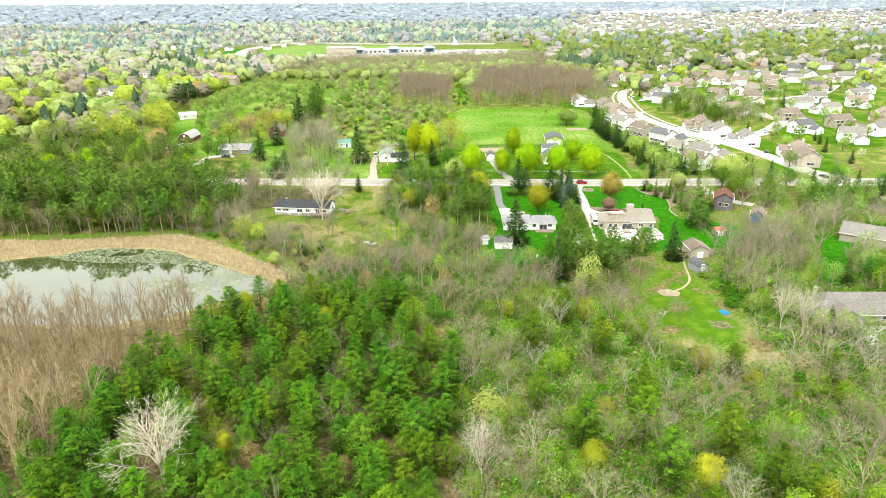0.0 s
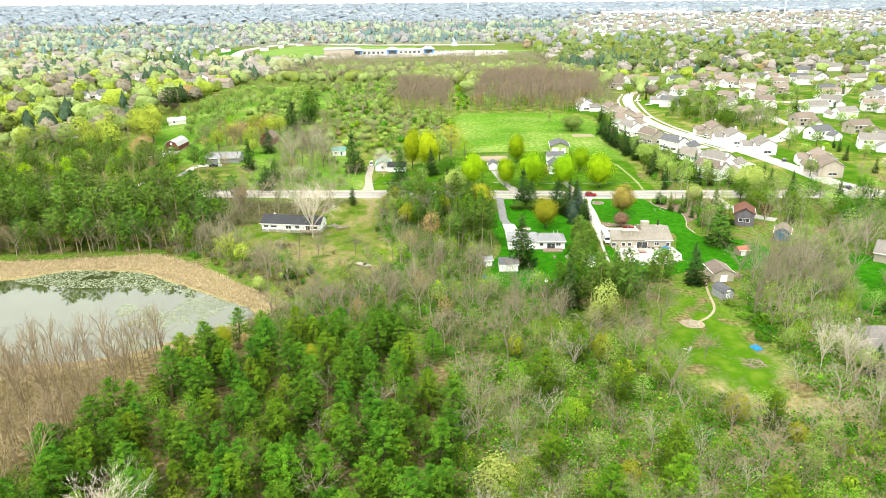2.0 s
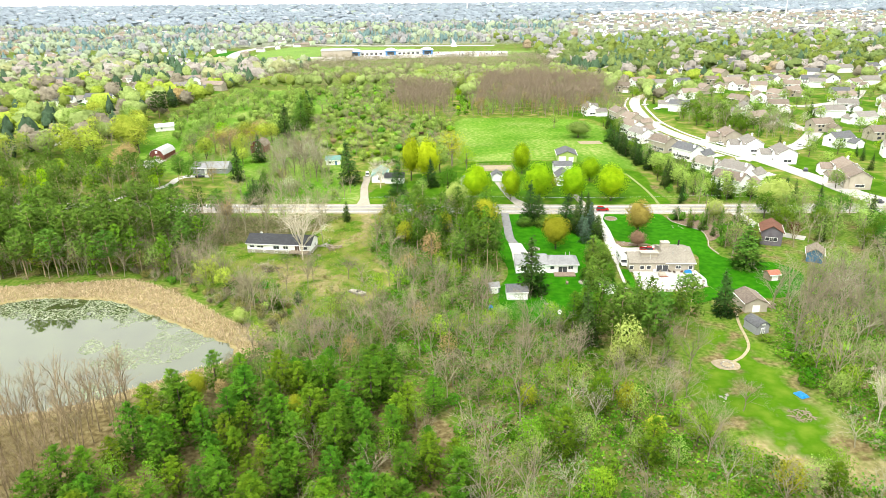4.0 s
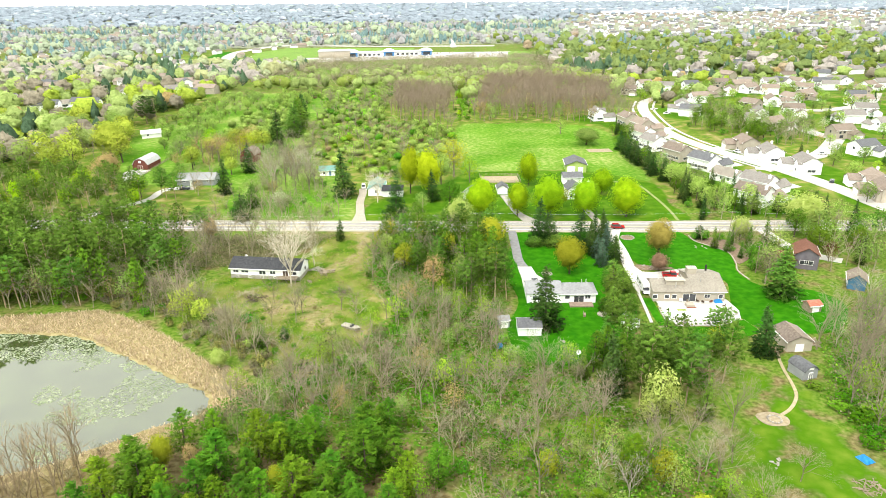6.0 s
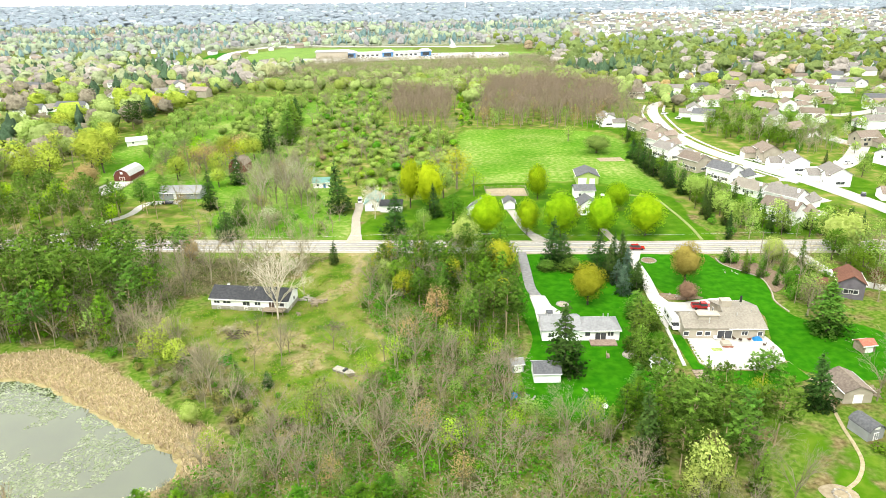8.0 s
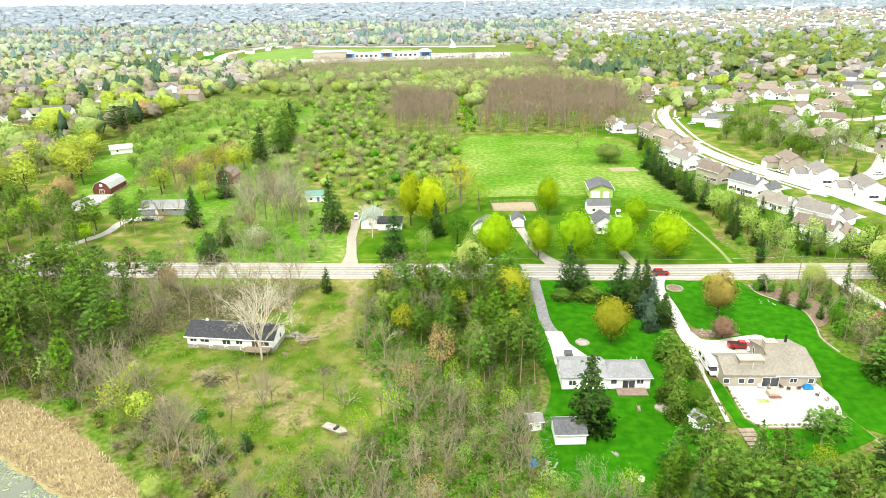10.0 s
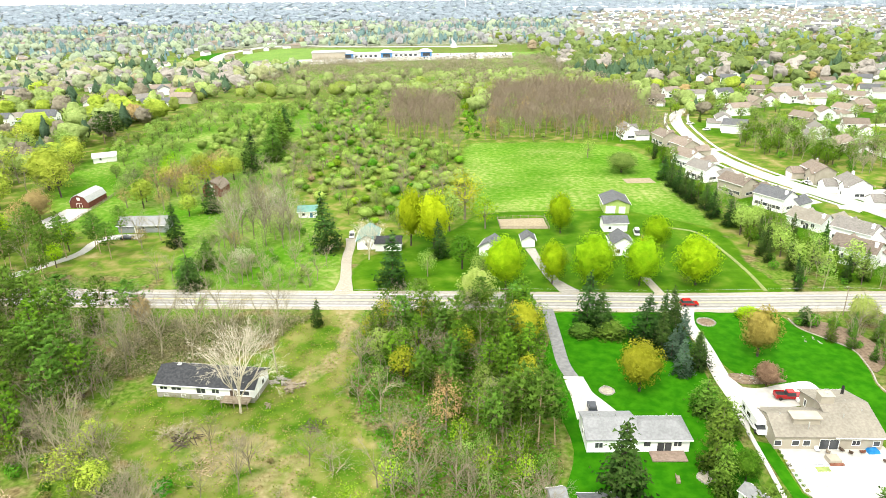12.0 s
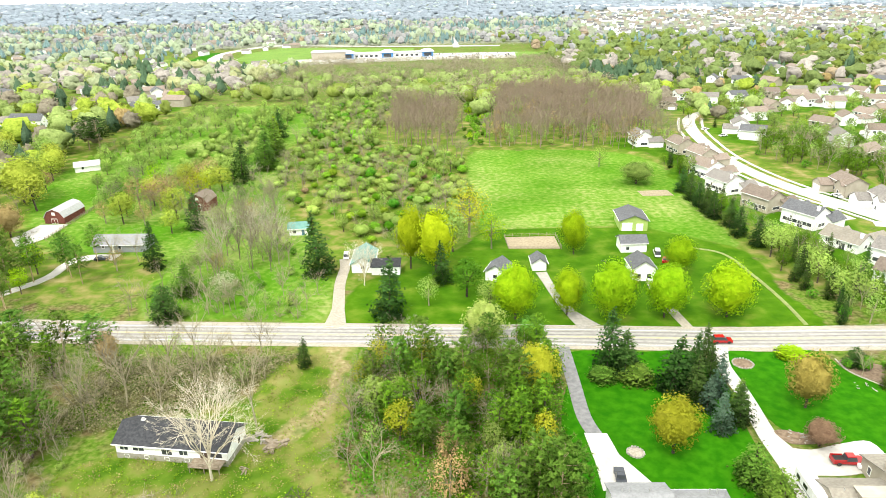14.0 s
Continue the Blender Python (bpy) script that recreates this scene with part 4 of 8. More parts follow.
species("crowned", "broadleaf_tree", "tree", BARK, lambda k: make_round(k, 12, 9, 60, 52, 0.21, 0.12, 0.74, 0.3, 0.8), range(55, 59), 12.0, 9.0, "full-crowned broadleaf tree in young leaf", 100)
species("leafy", "broadleaf_tree", "tree", BARK, lambda k: make_round(k, 12, 9, 40, 34, 0.25), range(50, 55), 12.0, 9.0, "broadleaf tree coming into leaf", 160)
species("airy", "broadleaf_tree", "tree", BARK_GREY, lambda k: make_round(k, 12, 9, 36, 26, 0.19), range(60, 64), 12.0, 9.0, "thin-leaved spring tree with open crown", 140)
species("bare", "bare_tree", "bare tree", BARK_GREY, lambda k: make_forked(k, 12, 8.5, 6, 3, 0.25, 0.16, 0.42, 0.12, 0.9), range(70, 76), 12.0, 8.0, "leafless grey tree with fine spreading twigs", 190)
species("barebrown", "bare_tree", "bare tree", BARK_RED, lambda k: make_forked(k, 13, 4.6, 5, 3, 0.42, 0.15, 0.26, 0.02, 1.15), range(80, 85), 13.0, 6.0, "slender leafless brown tree by the pond", 110)
species("barelite", "bare_tree", "bare tree", BARK_FAR, lambda k: make_forked(k, 13, 6.5, 5, 3, 0.36, 0.18, 0.36, 0.08, 2.0), range(180, 185), 13.0, 7.0, "leafless brown woodland tree", 0)
species("domed", "bare_tree", "bare tree", BARK_WOOD, lambda k: make_forked(k, 12, 7.5, 7, 4, 0.2, 0.17, 0.36, 0.08, 0.85), range(190, 194), 12.0, 10.0, "pale leafless tree with a fine rounded crown", 60)
species("palebare", "bare_tree", "bare tree", BARK_PALE, lambda k: make_forked(k, 12, 8.0, 7, 4, 0.2, 0.16, 0.38, 0.1, 0.85), range(195, 198), 12.0, 10.0, "pale grey leafless tree with a fine rounded crown", 40)
species("white", "white_barked_tree", "bare tree", BARK_WHITE, lambda k: make_forked(k, 16, 11, 9, 5, 0.16, 0.28, 0.46, 0.08, 0.95, True), range(90, 93), 16.0, 11.0, "leafless tree with chalk-white bark and crooked limbs", 300)
species("bush", "shrub", "shrub", BARK, lambda k: make_round(k, 5, 6.6, 22, 15, 0.26, 0.02, 0.78, 0.2, 0.84), range(120, 125), 5.0, 6.6, "broad rounded bush in spring leaf", 110)
species("twiggy", "bare_shrub", "bare shrub", BARK_GREY, lambda k: make_shrub_stems(k, 3.4, 7, 2, 2), range(100, 104), 3.2, 3.4, "leafless grey thicket shrub", 200)
species("shrub", "shrub", "shrub", BARK, lambda k: make_shrub(k), range(110, 115), 3.0, 3.6, "low rounded shrub in spring leaf", 185)

COUNT = {}
REST = {}


def plant(key, x, y, h, w=None, leaves=None, label="", group=""):
    """One tree or shrub; those past the quota of their kind are kept for the joined brush."""
    name, category, bark, made, h0, w0, lab, quota = SPECIES[key]
    rng = random.Random(int(x * 131) * 7919 + int(y * 137))
    tr, cr, tc, cc = made[rng.randrange(len(made))]
    sw = (w / w0) if w else (h / h0) * rng.uniform(0.9, 1.15)
    m = pose(x, y, float(land(x, y)) - 0.05, rng.gauss(0, 2), rng.gauss(0, 2), rng.uniform(0, 360)) @ Matrix.Diagonal((sw, sw, h / h0, 1))
    COUNT[key] = COUNT.get(key, 0) + 1
    if COUNT[key] > quota:
        a = np.array(m)
        shade = rng.uniform(-1, 1)
        for part_name, material, V, sizes in (("stems", bark, tc[0], tc[1]), ("leaves", leaves or L_GREEN, cc, None)):
            if V is not None:
                M = None
                if sizes is None:
                    V, M = V
                    if key not in ("shrub", "bush", "crowned", "maple") and y > 215:
                        skip, grow = (2, 1.35) if y < 430 else (3, 1.62)
                        t = V.reshape(-1, 3, 3)[::skip]
                        mid = t.mean(1, keepdims=True)
                        V, M = (mid + (t - mid) * grow).reshape(-1, 3), M.reshape(-1, 3, 3)[::skip].reshape(-1, 3)
                    M = unit(M @ a[:3, :3].T)
                q = V @ a[:3, :3].T + a[:3, 3]
                REST.setdefault((name, part_name, material.name), []).append((q, np.full(len(V) // 3, 3) if sizes is None else sizes, shade, M))
        return None
    if cr is None:
        ob = new(name, tr)
        ob.matrix_basis = m
        return tagged(ob, label or lab, category, group)
    root = thing(name, m, label or lab, category, group)
    part("trunk", tr, bark, root)
    c = part("crown", cr, None, root)
    if leaves and cc:
        c.material_slots[0].link = "OBJECT"
        c.material_slots[0].material = leaves
    return root


REST_LABELS = {"pine_tree": "more pines of the same woods", "broadleaf_tree": "more spring trees and saplings in leaf", "bare_tree": "more leafless trees of the woods", "bare_shrub": "tangle of leafless thicket shrubs", "shrub": "more low spring shrubs in the brush"}


def join_rest():
    """The uncountable rest of each kind as one thing of kind stuff."""
    roots = {}
    for (name, part_name, material), rows in REST.items():
        if name not in roots:
            roots[name] = thing(name + "_thicket", pose(0, 0, 0), REST_LABELS[name], "trees" if "tree" in name else "shrubs", kind="stuff")
        V = np.concatenate([r[0] for r in rows])
        sizes = np.concatenate([r[1] for r in rows])
        tint = np.concatenate([np.full(len(r[0]), r[2]) for r in rows])
        part(part_name, mesh_of(part_name, V, sizes, bpy.data.materials[material], tint, None if rows[0][3] is None else np.concatenate([r[3] for r in rows])), None, roots[name])


TAKEN = []


def free(x, y, gap=0.0):
    if abs(y - np.interp(x, [p[0] for p in ROAD_LINE], [p[1] for p in ROAD_LINE])) < 7 + gap:
        return False
    for r in CLEAR:
        if inside(r, np.array([x]), np.array([y]))[0]:
            return False
    return all((x - a) ** 2 + (y - b) ** 2 > (c + gap) ** 2 for a, b, c in TAKEN)


def scatter(ring, gap, seed, check=True):
    """Places about that far apart within a ring, uneven, off lawns, roads and houses."""
    rng = np.random.default_rng(seed)
    r = np.array(ring, float)
    lo, hi = r.min(0), r.max(0)
    out = []
    nx, ny = int((hi[0] - lo[0]) / gap) + 1, int((hi[1] - lo[1]) / gap) + 1
    for j in range(ny):
        for i in range(nx):
            x = lo[0] + (i + 0.5 * (j % 2) + rng.uniform(-0.42, 0.42)) * gap
            y = lo[1] + (j + rng.uniform(-0.42, 0.42)) * gap
            if inside(r, np.array([x]), np.array([y]))[0] and (not check or free(x, y)):
                out.append((x, y, rng))
    return out


def ragged(ring, gap, seed, amp=9.0):
    """Places within a ring whose edge comes and goes."""
    r = np.array(ring, float)
    return [p for p in scatter(ring, gap, seed) if ring_distance(r, np.array([p[0]]), np.array([p[1]]))[0] > amp * max(0, noise.noise(Vector((p[0] * 0.06, p[1] * 0.06, seed))) + 0.25)]


def mixture(places, menu, group=""):
    """Plants each place with one of the menu's rows: weight, species, low and high height, leaves."""
    weights = np.array([r[0] for r in menu], float)
    weights /= weights.sum()
    for x, y, rng in places:
        _, key, a, b, leaves, *w = menu[rng.choice(len(menu), p=weights)]
        h = rng.uniform(a, b)
        plant(key, x, y, h, h * w[0] if w else None, leaves, group=group)


# ---- houses ----
def gable_walls(L, D, h, rise, base=-0.3):
    """Outer walls with gable ends; the ridge runs along x."""
    s = Solid()
    x, y = L / 2, D / 2
    s.hull([(-x, -y, base), (x, -y, base), (x, y, base), (-x, y, base)], [(-x, -y, h), (x, -y, h), (x, y, h), (-x, y, h)])
    if rise:
        k = len(s.v)
        s.v += [(-x, -y, h), (-x, y, h), (-x, 0, h + rise), (x, -y, h), (x, y, h), (x, 0, h + rise)]
        s.f += [(k, k + 2, k + 1), (k + 3, k + 4, k + 5)]
    return s


def roof_slope(L, D, h, rise, side, over=0.45, thick=0.18, hip=0.0):
    """One sloping slab of a gable roof, with overhang; hip draws the ridge in at both ends."""
    x, y = L / 2 + over, (D / 2 + over) * side
    drop = rise * over / (D / 2)
    low = [(-x, y, h - drop), (x, y, h - drop), (x - hip, 0, h + rise), (-x + hip, 0, h + rise)]
    s = Solid()
    if side > 0:
        low = low[::-1]
    return s.hull(low, [(a, b, c + thick) for a, b, c in low])


def hip_end(L, D, h, rise, side, over=0.45, thick=0.18, hip=3.0):
    x, y = (L / 2 + over) * side, D / 2 + over
    drop = rise * over / (D / 2)
    low = [(x, -y * side, h - drop), (x, y * side, h - drop), (x - hip * side, 0, h + rise)]
    return Solid().hull(low, [(a, b, c + thick) for a, b, c in low])


def add_window(root, L, D, side, u, z, w, hh, name="window", glass=None):
    """A framed window in a wall: side is s, n, e or w; u along the wall."""
    f, p = Solid(), Solid()
    g = 0.09
    bars = [(-w / 2 - g, z - g, w / 2 + g, z), (-w / 2 - g, z + hh, w / 2 + g, z + hh + g), (-w / 2 - g, z, -w / 2, z + hh), (w / 2, z, w / 2 + g, z + hh)]
    if w > 1.3:
        bars.append((-0.04, z, 0.04, z + hh))

    def put(s, a0, z0, a1, z1, deep):
        if side == "s":
            s.box(u + a0, -D / 2 - deep, z0, u + a1, -D / 2 + 0.02, z1)
        elif side == "n":
            s.box(u + a0, D / 2 - 0.02, z0, u + a1, D / 2 + deep, z1)
        elif side == "e":
            s.box(L / 2 - 0.02, u + a0, z0, L / 2 + deep, u + a1, z1)
        else:
            s.box(-L / 2 - deep, u + a0, z0, -L / 2 + 0.02, u + a1, z1)
    for b in bars:
        put(f, *b, 0.06)
    put(p, -w / 2, z, w / 2, z + hh, 0.02)
    o = part(name, f, TRIM, root)
    part("pane" if "window" in name else "door_panel", p, glass or GLASS, o)


def add_door(root, L, D, side, u, w, hh, material):
    add_window(root, L, D, side, u, 0.02, w, hh, "door", material)


def house(name, label, x, y, turn, L, D, h, rise, wall, roof, windows=(), doors=(), chimneys=(), hip=0.0, over=0.45, foundation=0.0, category="house", group=""):
    root = thing(name, pose(x, y, float(land(x, y)), 0, 0, turn), label, category, group)
    TAKEN.append((x, y, max(L, D) * 0.5 + 1.5))
    part("wall", gable_walls(L, D, h, 0 if hip else rise), wall, root)
    if foundation:
        s = Solid()
        s.box(-L / 2 - 0.04, -D / 2 - 0.04, -0.3, L / 2 + 0.04, D / 2 + 0.04, foundation)
        part("foundation", s, BLOCK, root, "pale block foundation")
    for side in (-1, 1):
        part("roof_slope", roof_slope(L, D, h, rise, side, over, hip=hip), roof, root)
        if hip:
            part("hip_slope", hip_end(L, D, h, rise, side, over, hip=hip), roof, root)
        s = Solid()
        yy = side * (D / 2 + over)
        drop = rise * over / (D / 2)
        s.box(-L / 2 - over, min(yy, yy + 0.12 * side), h - drop - 0.05, L / 2 + over, max(yy, yy + 0.12 * side), h - drop + 0.14)
        part("gutter", s, TRIM, root)
    for w in windows:
        add_window(root, L, D, *w)
    for d in doors:
        add_door(root, L, D, *d)
    for u, v, w, d, top in chimneys:
        s = Solid()
        s.box(u - w / 2, v - d / 2, h * 0.6, u + w / 2, v + d / 2, top)
        s.box(u - w / 2 - 0.1, v - d / 2 - 0.1, top, u + w / 2 + 0.1, v + d / 2 + 0.1, top + 0.15)
        c = part("chimney", s, wall, root)
        s = Solid()
        s.box(u - 0.25, v - 0.25, top + 0.15, u + 0.25, v + 0.25, top + 0.5, 0.05)
        part("flue", s, STEEL, c)
    return root


def wing(root, dx, dy, turn, L, D, h, rise, wall, roof, windows=(), doors=(), over=0.35):
    """A lower wing of a house, turned about the vertical, as parts of the same house."""
    m = pose(dx, dy, 0, 0, 0, turn)
    before = set(root.children)
    part("wing_wall", gable_walls(L, D, h, rise), wall, root)
    for side in (-1, 1):
        part("wing_roof", roof_slope(L, D, h, rise, side, over), roof, root)
    for w in windows:
        add_window(root, L, D, *w)
    for d in doors:
        add_door(root, L, D, *d)
    for o in set(root.children) - before:
        o.matrix_basis = m @ o.matrix_basis


# the white ranch house with the dark roof
ranch = house("ranch_house", "long white ranch house with dark shingle roof", -54.7, 254.0, -8, 22.0, 8.0, 3.4, 2.0, SIDING, SH_DARK, windows=[("s", -9.3, 1.9, 1.6, 0.7), ("s", -6.4, 1.9, 2.2, 0.7), ("s", -0.8, 1.5, 2.0, 1.2), ("s", 2.5, 1.7, 1.6, 1.0), ("s", 8.8, 1.7, 2.4, 1.0), ("s", -9, 0.3, 0.8, 0.6), ("s", -5, 0.3, 0.8, 0.6), ("s", -1, 0.3, 0.8, 0.6), ("s", 3, 0.3, 0.8, 0.6), ("e", 1.0, 1.5, 1.0, 1.1), ("n", 4, 1.5, 1.6, 1.1), ("n", -5, 1.5, 1.6, 1.1)], doors=[("s", 6.5, 1.6, 2.9, WOOD_DARK), ("e", -2, 0.9, 2.1, TRIM)], chimneys=[(-7.5, 0.6, 0.5, 0.5, 5.4)], foundation=1.15)
s = Solid()
s.box(4.5, -6.6, 1.2, 10.6, -4.05, 1.35)
for px in (4.7, 7.5, 10.4):
    s.box(px - 0.07, -6.55, 0, px + 0.07, -6.4, 2.2)
s.box(4.5, -6.55, 2.1, 10.6, -6.45, 2.2)
s.box(4.5, -6.55, 1.65, 10.6, -6.5, 1.72)
part("deck", s, WOOD, ranch, "weathered wooden deck")

# the white house with the grey roof on the lawn
white = house("bungalow", "white bungalow with pale grey shingle roof", 36.4, 233.6, -1.2, 9.6, 6.6, 3.0, 1.5, SIDING, SH_GREY, hip=2.2, windows=[("s", 2.6, 1.3, 1.4, 1.0), ("s", -3.0, 1.3, 1.2, 1.0), ("e", 0, 1.2, 1.2, 1.0), ("n", 2, 1.1, 1.6, 1.2)], doors=[("s", 0.2, 2.6, 2.1, GLASS)])
wing(white, -9.4, 0.8, 0, 9.4, 8.4, 3.0, 1.6, SIDING, SH_GREY, windows=[("s", -2.5, 1.1, 1.4, 1.1), ("s", 1.5, 1.1, 1.4, 1.1), ("w", 0, 1.1, 1.2, 1.1)], doors=[("n", -1, 4.6, 2.2, TRIM)])
for a in (-12.4, -11.2, -8.0, 1.6, 2.8):
    part("roof_vent", Solid().tube((a, 1.6, 4.0), (a, 1.6, 5.0), 0.12, 0.12, 6), STEEL, white)
s = Solid()
s.box(-2.6, -6.2, 0, 3.8, -3.4, 0.35)
part("back_porch", s, mat("porch_carpet", (0.2, 0.15, 0.12), (0.28, 0.21, 0.17), 0.6), white, "brown back porch floor")

# the tan house with the pool
tan = house("pool_house", "broad tan house with low tan shingle roof", 72.6, 237.4, -2.5, 8.4, 15.0, 3.0, 2.2, SIDING_TAN, SH_TAN, windows=[("s", -0.6, 1.1, 1.4, 1.0), ("s", 3.1, 0.9, 1.1, 1.1), ("e", -2, 1.2, 1.2, 1.0), ("w", 5.0, 1.0, 0.8, 1.4)], chimneys=[(-3.1, 0.6, 2.5, 2.0, 6.7)])
wing(tan, -9.7, -3.1, 0, 11.0, 8.8, 3.0, 1.8, SIDING_TAN, SH_TAN, windows=[("s", -5.0, 0.9, 1.2, 1.1), ("s", -1.8, 0.9, 1.2, 1.1), ("s", 0.2, 0.9, 1.2, 1.1)], doors=[("w", 0.5, 2.6, 2.2, TRIM), ("s", 4.3, 3.4, 2.2, GLASS)])
s = Solid()
s.box(-11.4, -5.4, 3.8, -6.6, -3.3, 5.3)
s.box(-11.7, -5.7, 5.3, -6.3, -3.0, 5.45)
part("clerestory", s, SIDING_TAN, tan)
for a, b in ((-13.2, -3.4), (1, 1), (2.6, -2), (-9, -6.2), (-1.5, -3.6)):
    part("roof_vent", Solid().tube((a, b, 3.4), (a, b, 5.2), 0.11, 0.11, 6), STEEL, tan)
part("stove_pipe", Solid().tube((2.6, 5.0, 3.2), (2.6, 5.0, 5.7), 0.28, 0.28, 8), RUBBER, tan)


def shed(name, label, x, y, turn, L, D, h, rise, wall, roof, door_side="s", group=""):
    return house(name, label, x, y, turn, L, D, h, rise, wall, roof, doors=[(door_side, 0, 1.8, 1.9, TRIM)], over=0.25, category="shed", group=group)


shed("garden_shed", "white garden shed with slate grey shingle roof", 20.8, 214.4, 0, 5.8, 5.2, 2.4, 1.3, SIDING, SH_MID, "e")
shed("garden_shed", "small grey shed half hidden in brush", 14.6, 217.6, 10, 2.6, 2.6, 2.1, 0.8, SIDING_GREY, SH_GREY)
shed("garden_shed", "little white shed with pale roof beside the hedge", 47.2, 216.6, -62, 3.8, 2.8, 2.1, 0.9, SIDING, SH_GREY)
shed("garden_shed", "tan shed with brown shingle roof", 83.4, 206.2, 92, 7.6, 6.0, 2.6, 1.4, SIDING_TAN, SH_BROWN, "w")
shed("garden_shed", "small red-roofed hut on the lawn", 97.4, 223.8, 10, 3.4, 3.0, 2.0, 0.8, WOOD, SH_RUST)


def gambrel(name, label, x, y, turn, L, D, h, rise, wall, roof, category="barn"):
    """A barn-shaped building with a kinked roof, its gable towards -y."""
    root = thing(name, pose(x, y, float(land(x, y)), 0, 0, turn), label, category)
    TAKEN.append((x, y, max(L, D) * 0.5 + 1.5))
    prof = [(-D / 2, -0.3), (D / 2, -0.3), (D / 2, h), (D * 0.32, h + rise * 0.68), (0, h + rise), (-D * 0.32, h + rise * 0.68), (-D / 2, h)]
    s = Solid()
    s.hull([(a, -L / 2, b) for a, b in prof], [(a, L / 2, b) for a, b in prof])
    part("wall", s, wall, root)
    k = prof[2:]
    for i in range(4):
        (a0, b0), (a1, b1) = k[i], k[i + 1]
        s = Solid()
        lo, hi = -L / 2 - 0.3, L / 2 + 0.3
        s.hull([(a0, lo, b0 + 0.02), (a0, hi, b0 + 0.02), (a1, hi, b1 + 0.02), (a1, lo, b1 + 0.02)], [(a0 * 1.03, lo, b0 + 0.16), (a0 * 1.03, hi, b0 + 0.16), (a1 * 1.03, hi, b1 + 0.16), (a1 * 1.03, lo, b1 + 0.16)])
        part("roof_panel", s, roof, root)
    s = Solid()
    w = D * 0.3
    s.box(-w / 2, -L / 2 - 0.08, 0, w / 2, -L / 2 + 0.02, h * 0.85)
    d = part("barn_door", s, TRIM, root)
    s = Solid()
    s.box(-w / 2 + 0.12, -L / 2 - 0.11, 0.12, -0.08, -L / 2 - 0.07, h * 0.78)
    s.box(0.08, -L / 2 - 0.11, 0.12, w / 2 - 0.12, -L / 2 - 0.07, h * 0.78)
    part("door_panel", s, wall, d)
    s = Solid()
    s.box(-0.6, -L / 2 - 0.08, h + rise * 0.3, 0.6, -L / 2 + 0.02, h + rise * 0.65)
    part("loft_hatch", s, TRIM, root)
    return root


gambrel("barn_shed", "blue-grey shed with a grey gambrel roof", 79.4, 192.6, 16, 4.6, 3.8, 2.0, 1.3, SIDING_GREY, SH_MID, "shed")
gambrel("red_barn", "red gambrel barn with pale metal roof and white trim", -151.2, 394.3, -4, 13.4, 8.0, 2.3, 3.2, SIDING_RED, SH_PALE)
gambrel("red_barn", "small red barn half hidden by trees", -101, 404, -6, 9, 8, 3.4, 3.2, SIDING_RED, SH_BROWN)

# north of the road
teal = house("cottage", "white cottage with teal metal roof", -29.6, 342.0, 90, 12.0, 6.6, 3.0, 2.0, SIDING, SH_TEAL, windows=[("w", 0, 1.3, 1.0, 1.1), ("s", -2, 1.0, 1.0, 1.0)], doors=[("w", -2, 0.9, 2.0, TRIM)])
wing(teal, -5.2, -7.2, 90, 8.5, 5.6, 2.8, 1.5, SIDING, SH_DARK, windows=[("s", -2.4, 1.2, 0.8, 1.2), ("s", 0, 1.4, 0.8, 1.2), ("s", 2.4, 1.2, 0.8, 1.2), ("n", 1, 1, 1, 1)])
house("shed_with_teal_roof", "small white shed with teal metal roof", -56, 372.5, 5, 7, 5, 2.6, 1.5, SIDING, SH_TEAL, windows=[("s", -1.5, 0.9, 1.0, 0.9)], doors=[("s", 1.4, 1.0, 2.0, SIDING_BLUE)], category="shed")
house("grey_bungalow", "low grey bungalow with pale grey roof", -113.5, 361, 0, 17, 8.5, 2.8, 2.0, SIDING_GREY, SH_GREY, windows=[("s", -5, 1.6, 0.9, 1.2), ("s", 0.5, 1.2, 0.9, 1.2), ("s", 5.5, 1.6, 0.9, 1.2)], doors=[("s", -2, 1.0, 2.1, TRIM)])
house("white_bungalow", "white bungalow with pale roof", -179, 468, 25, 11, 7, 2.8, 1.6, SIDING, SH_WHITE, windows=[("s", -2, 1.3, 1, 1.1), ("e", 0, 1.2, 1, 1.1)])
house("farmhouse", "white farmhouse with pale grey roof", -222, 433, 20, 15, 8, 3, 2.2, SIDING, SH_GREY, windows=[("s", -3, 1.3, 1, 1.1), ("s", 3, 1.3, 1, 1.1)])
barn = house("green_barn", "lime-green pole barn with dark shingle roof", 61.6, 374.4, 86, 12, 9.4, 3.6, 1.9, SIDING_LIME, SH_MID, windows=[("n", 2, 0.9, 1.3, 1.0)], doors=[("w", 2.3, 3.4, 2.8, TRIM), ("w", -2.0, 2.2, 2.5, TRIM)], category="barn")
house("white_garage", "white garage with dark grey roof", 56.0, 351.6, 0, 8.2, 6.2, 3.2, 1.6, SIDING, SH_MID, windows=[("s", -2, 0.9, 1.0, 1.0)], doors=[("s", 1.8, 2.4, 2.2, TRIM)], category="garage")
house("old_farmhouse", "old white farmhouse behind the maples", 53.0, 330.4, 90, 8, 6.5, 4.0, 2.2, SIDING, SH_MID, windows=[("w", -1.5, 0.9, 1.2, 1.3), ("w", 1.5, 0.9, 1.2, 1.3), ("n", 0, 0.9, 1.2, 1.3)])
house("small_garage", "small white garage with dark roof by the drive", 24.0, 338.0, 90, 5.6, 4.2, 2.6, 1.4, SIDING, SH_MID, doors=[("w", 0, 2.4, 2.1, TRIM)], category="garage")
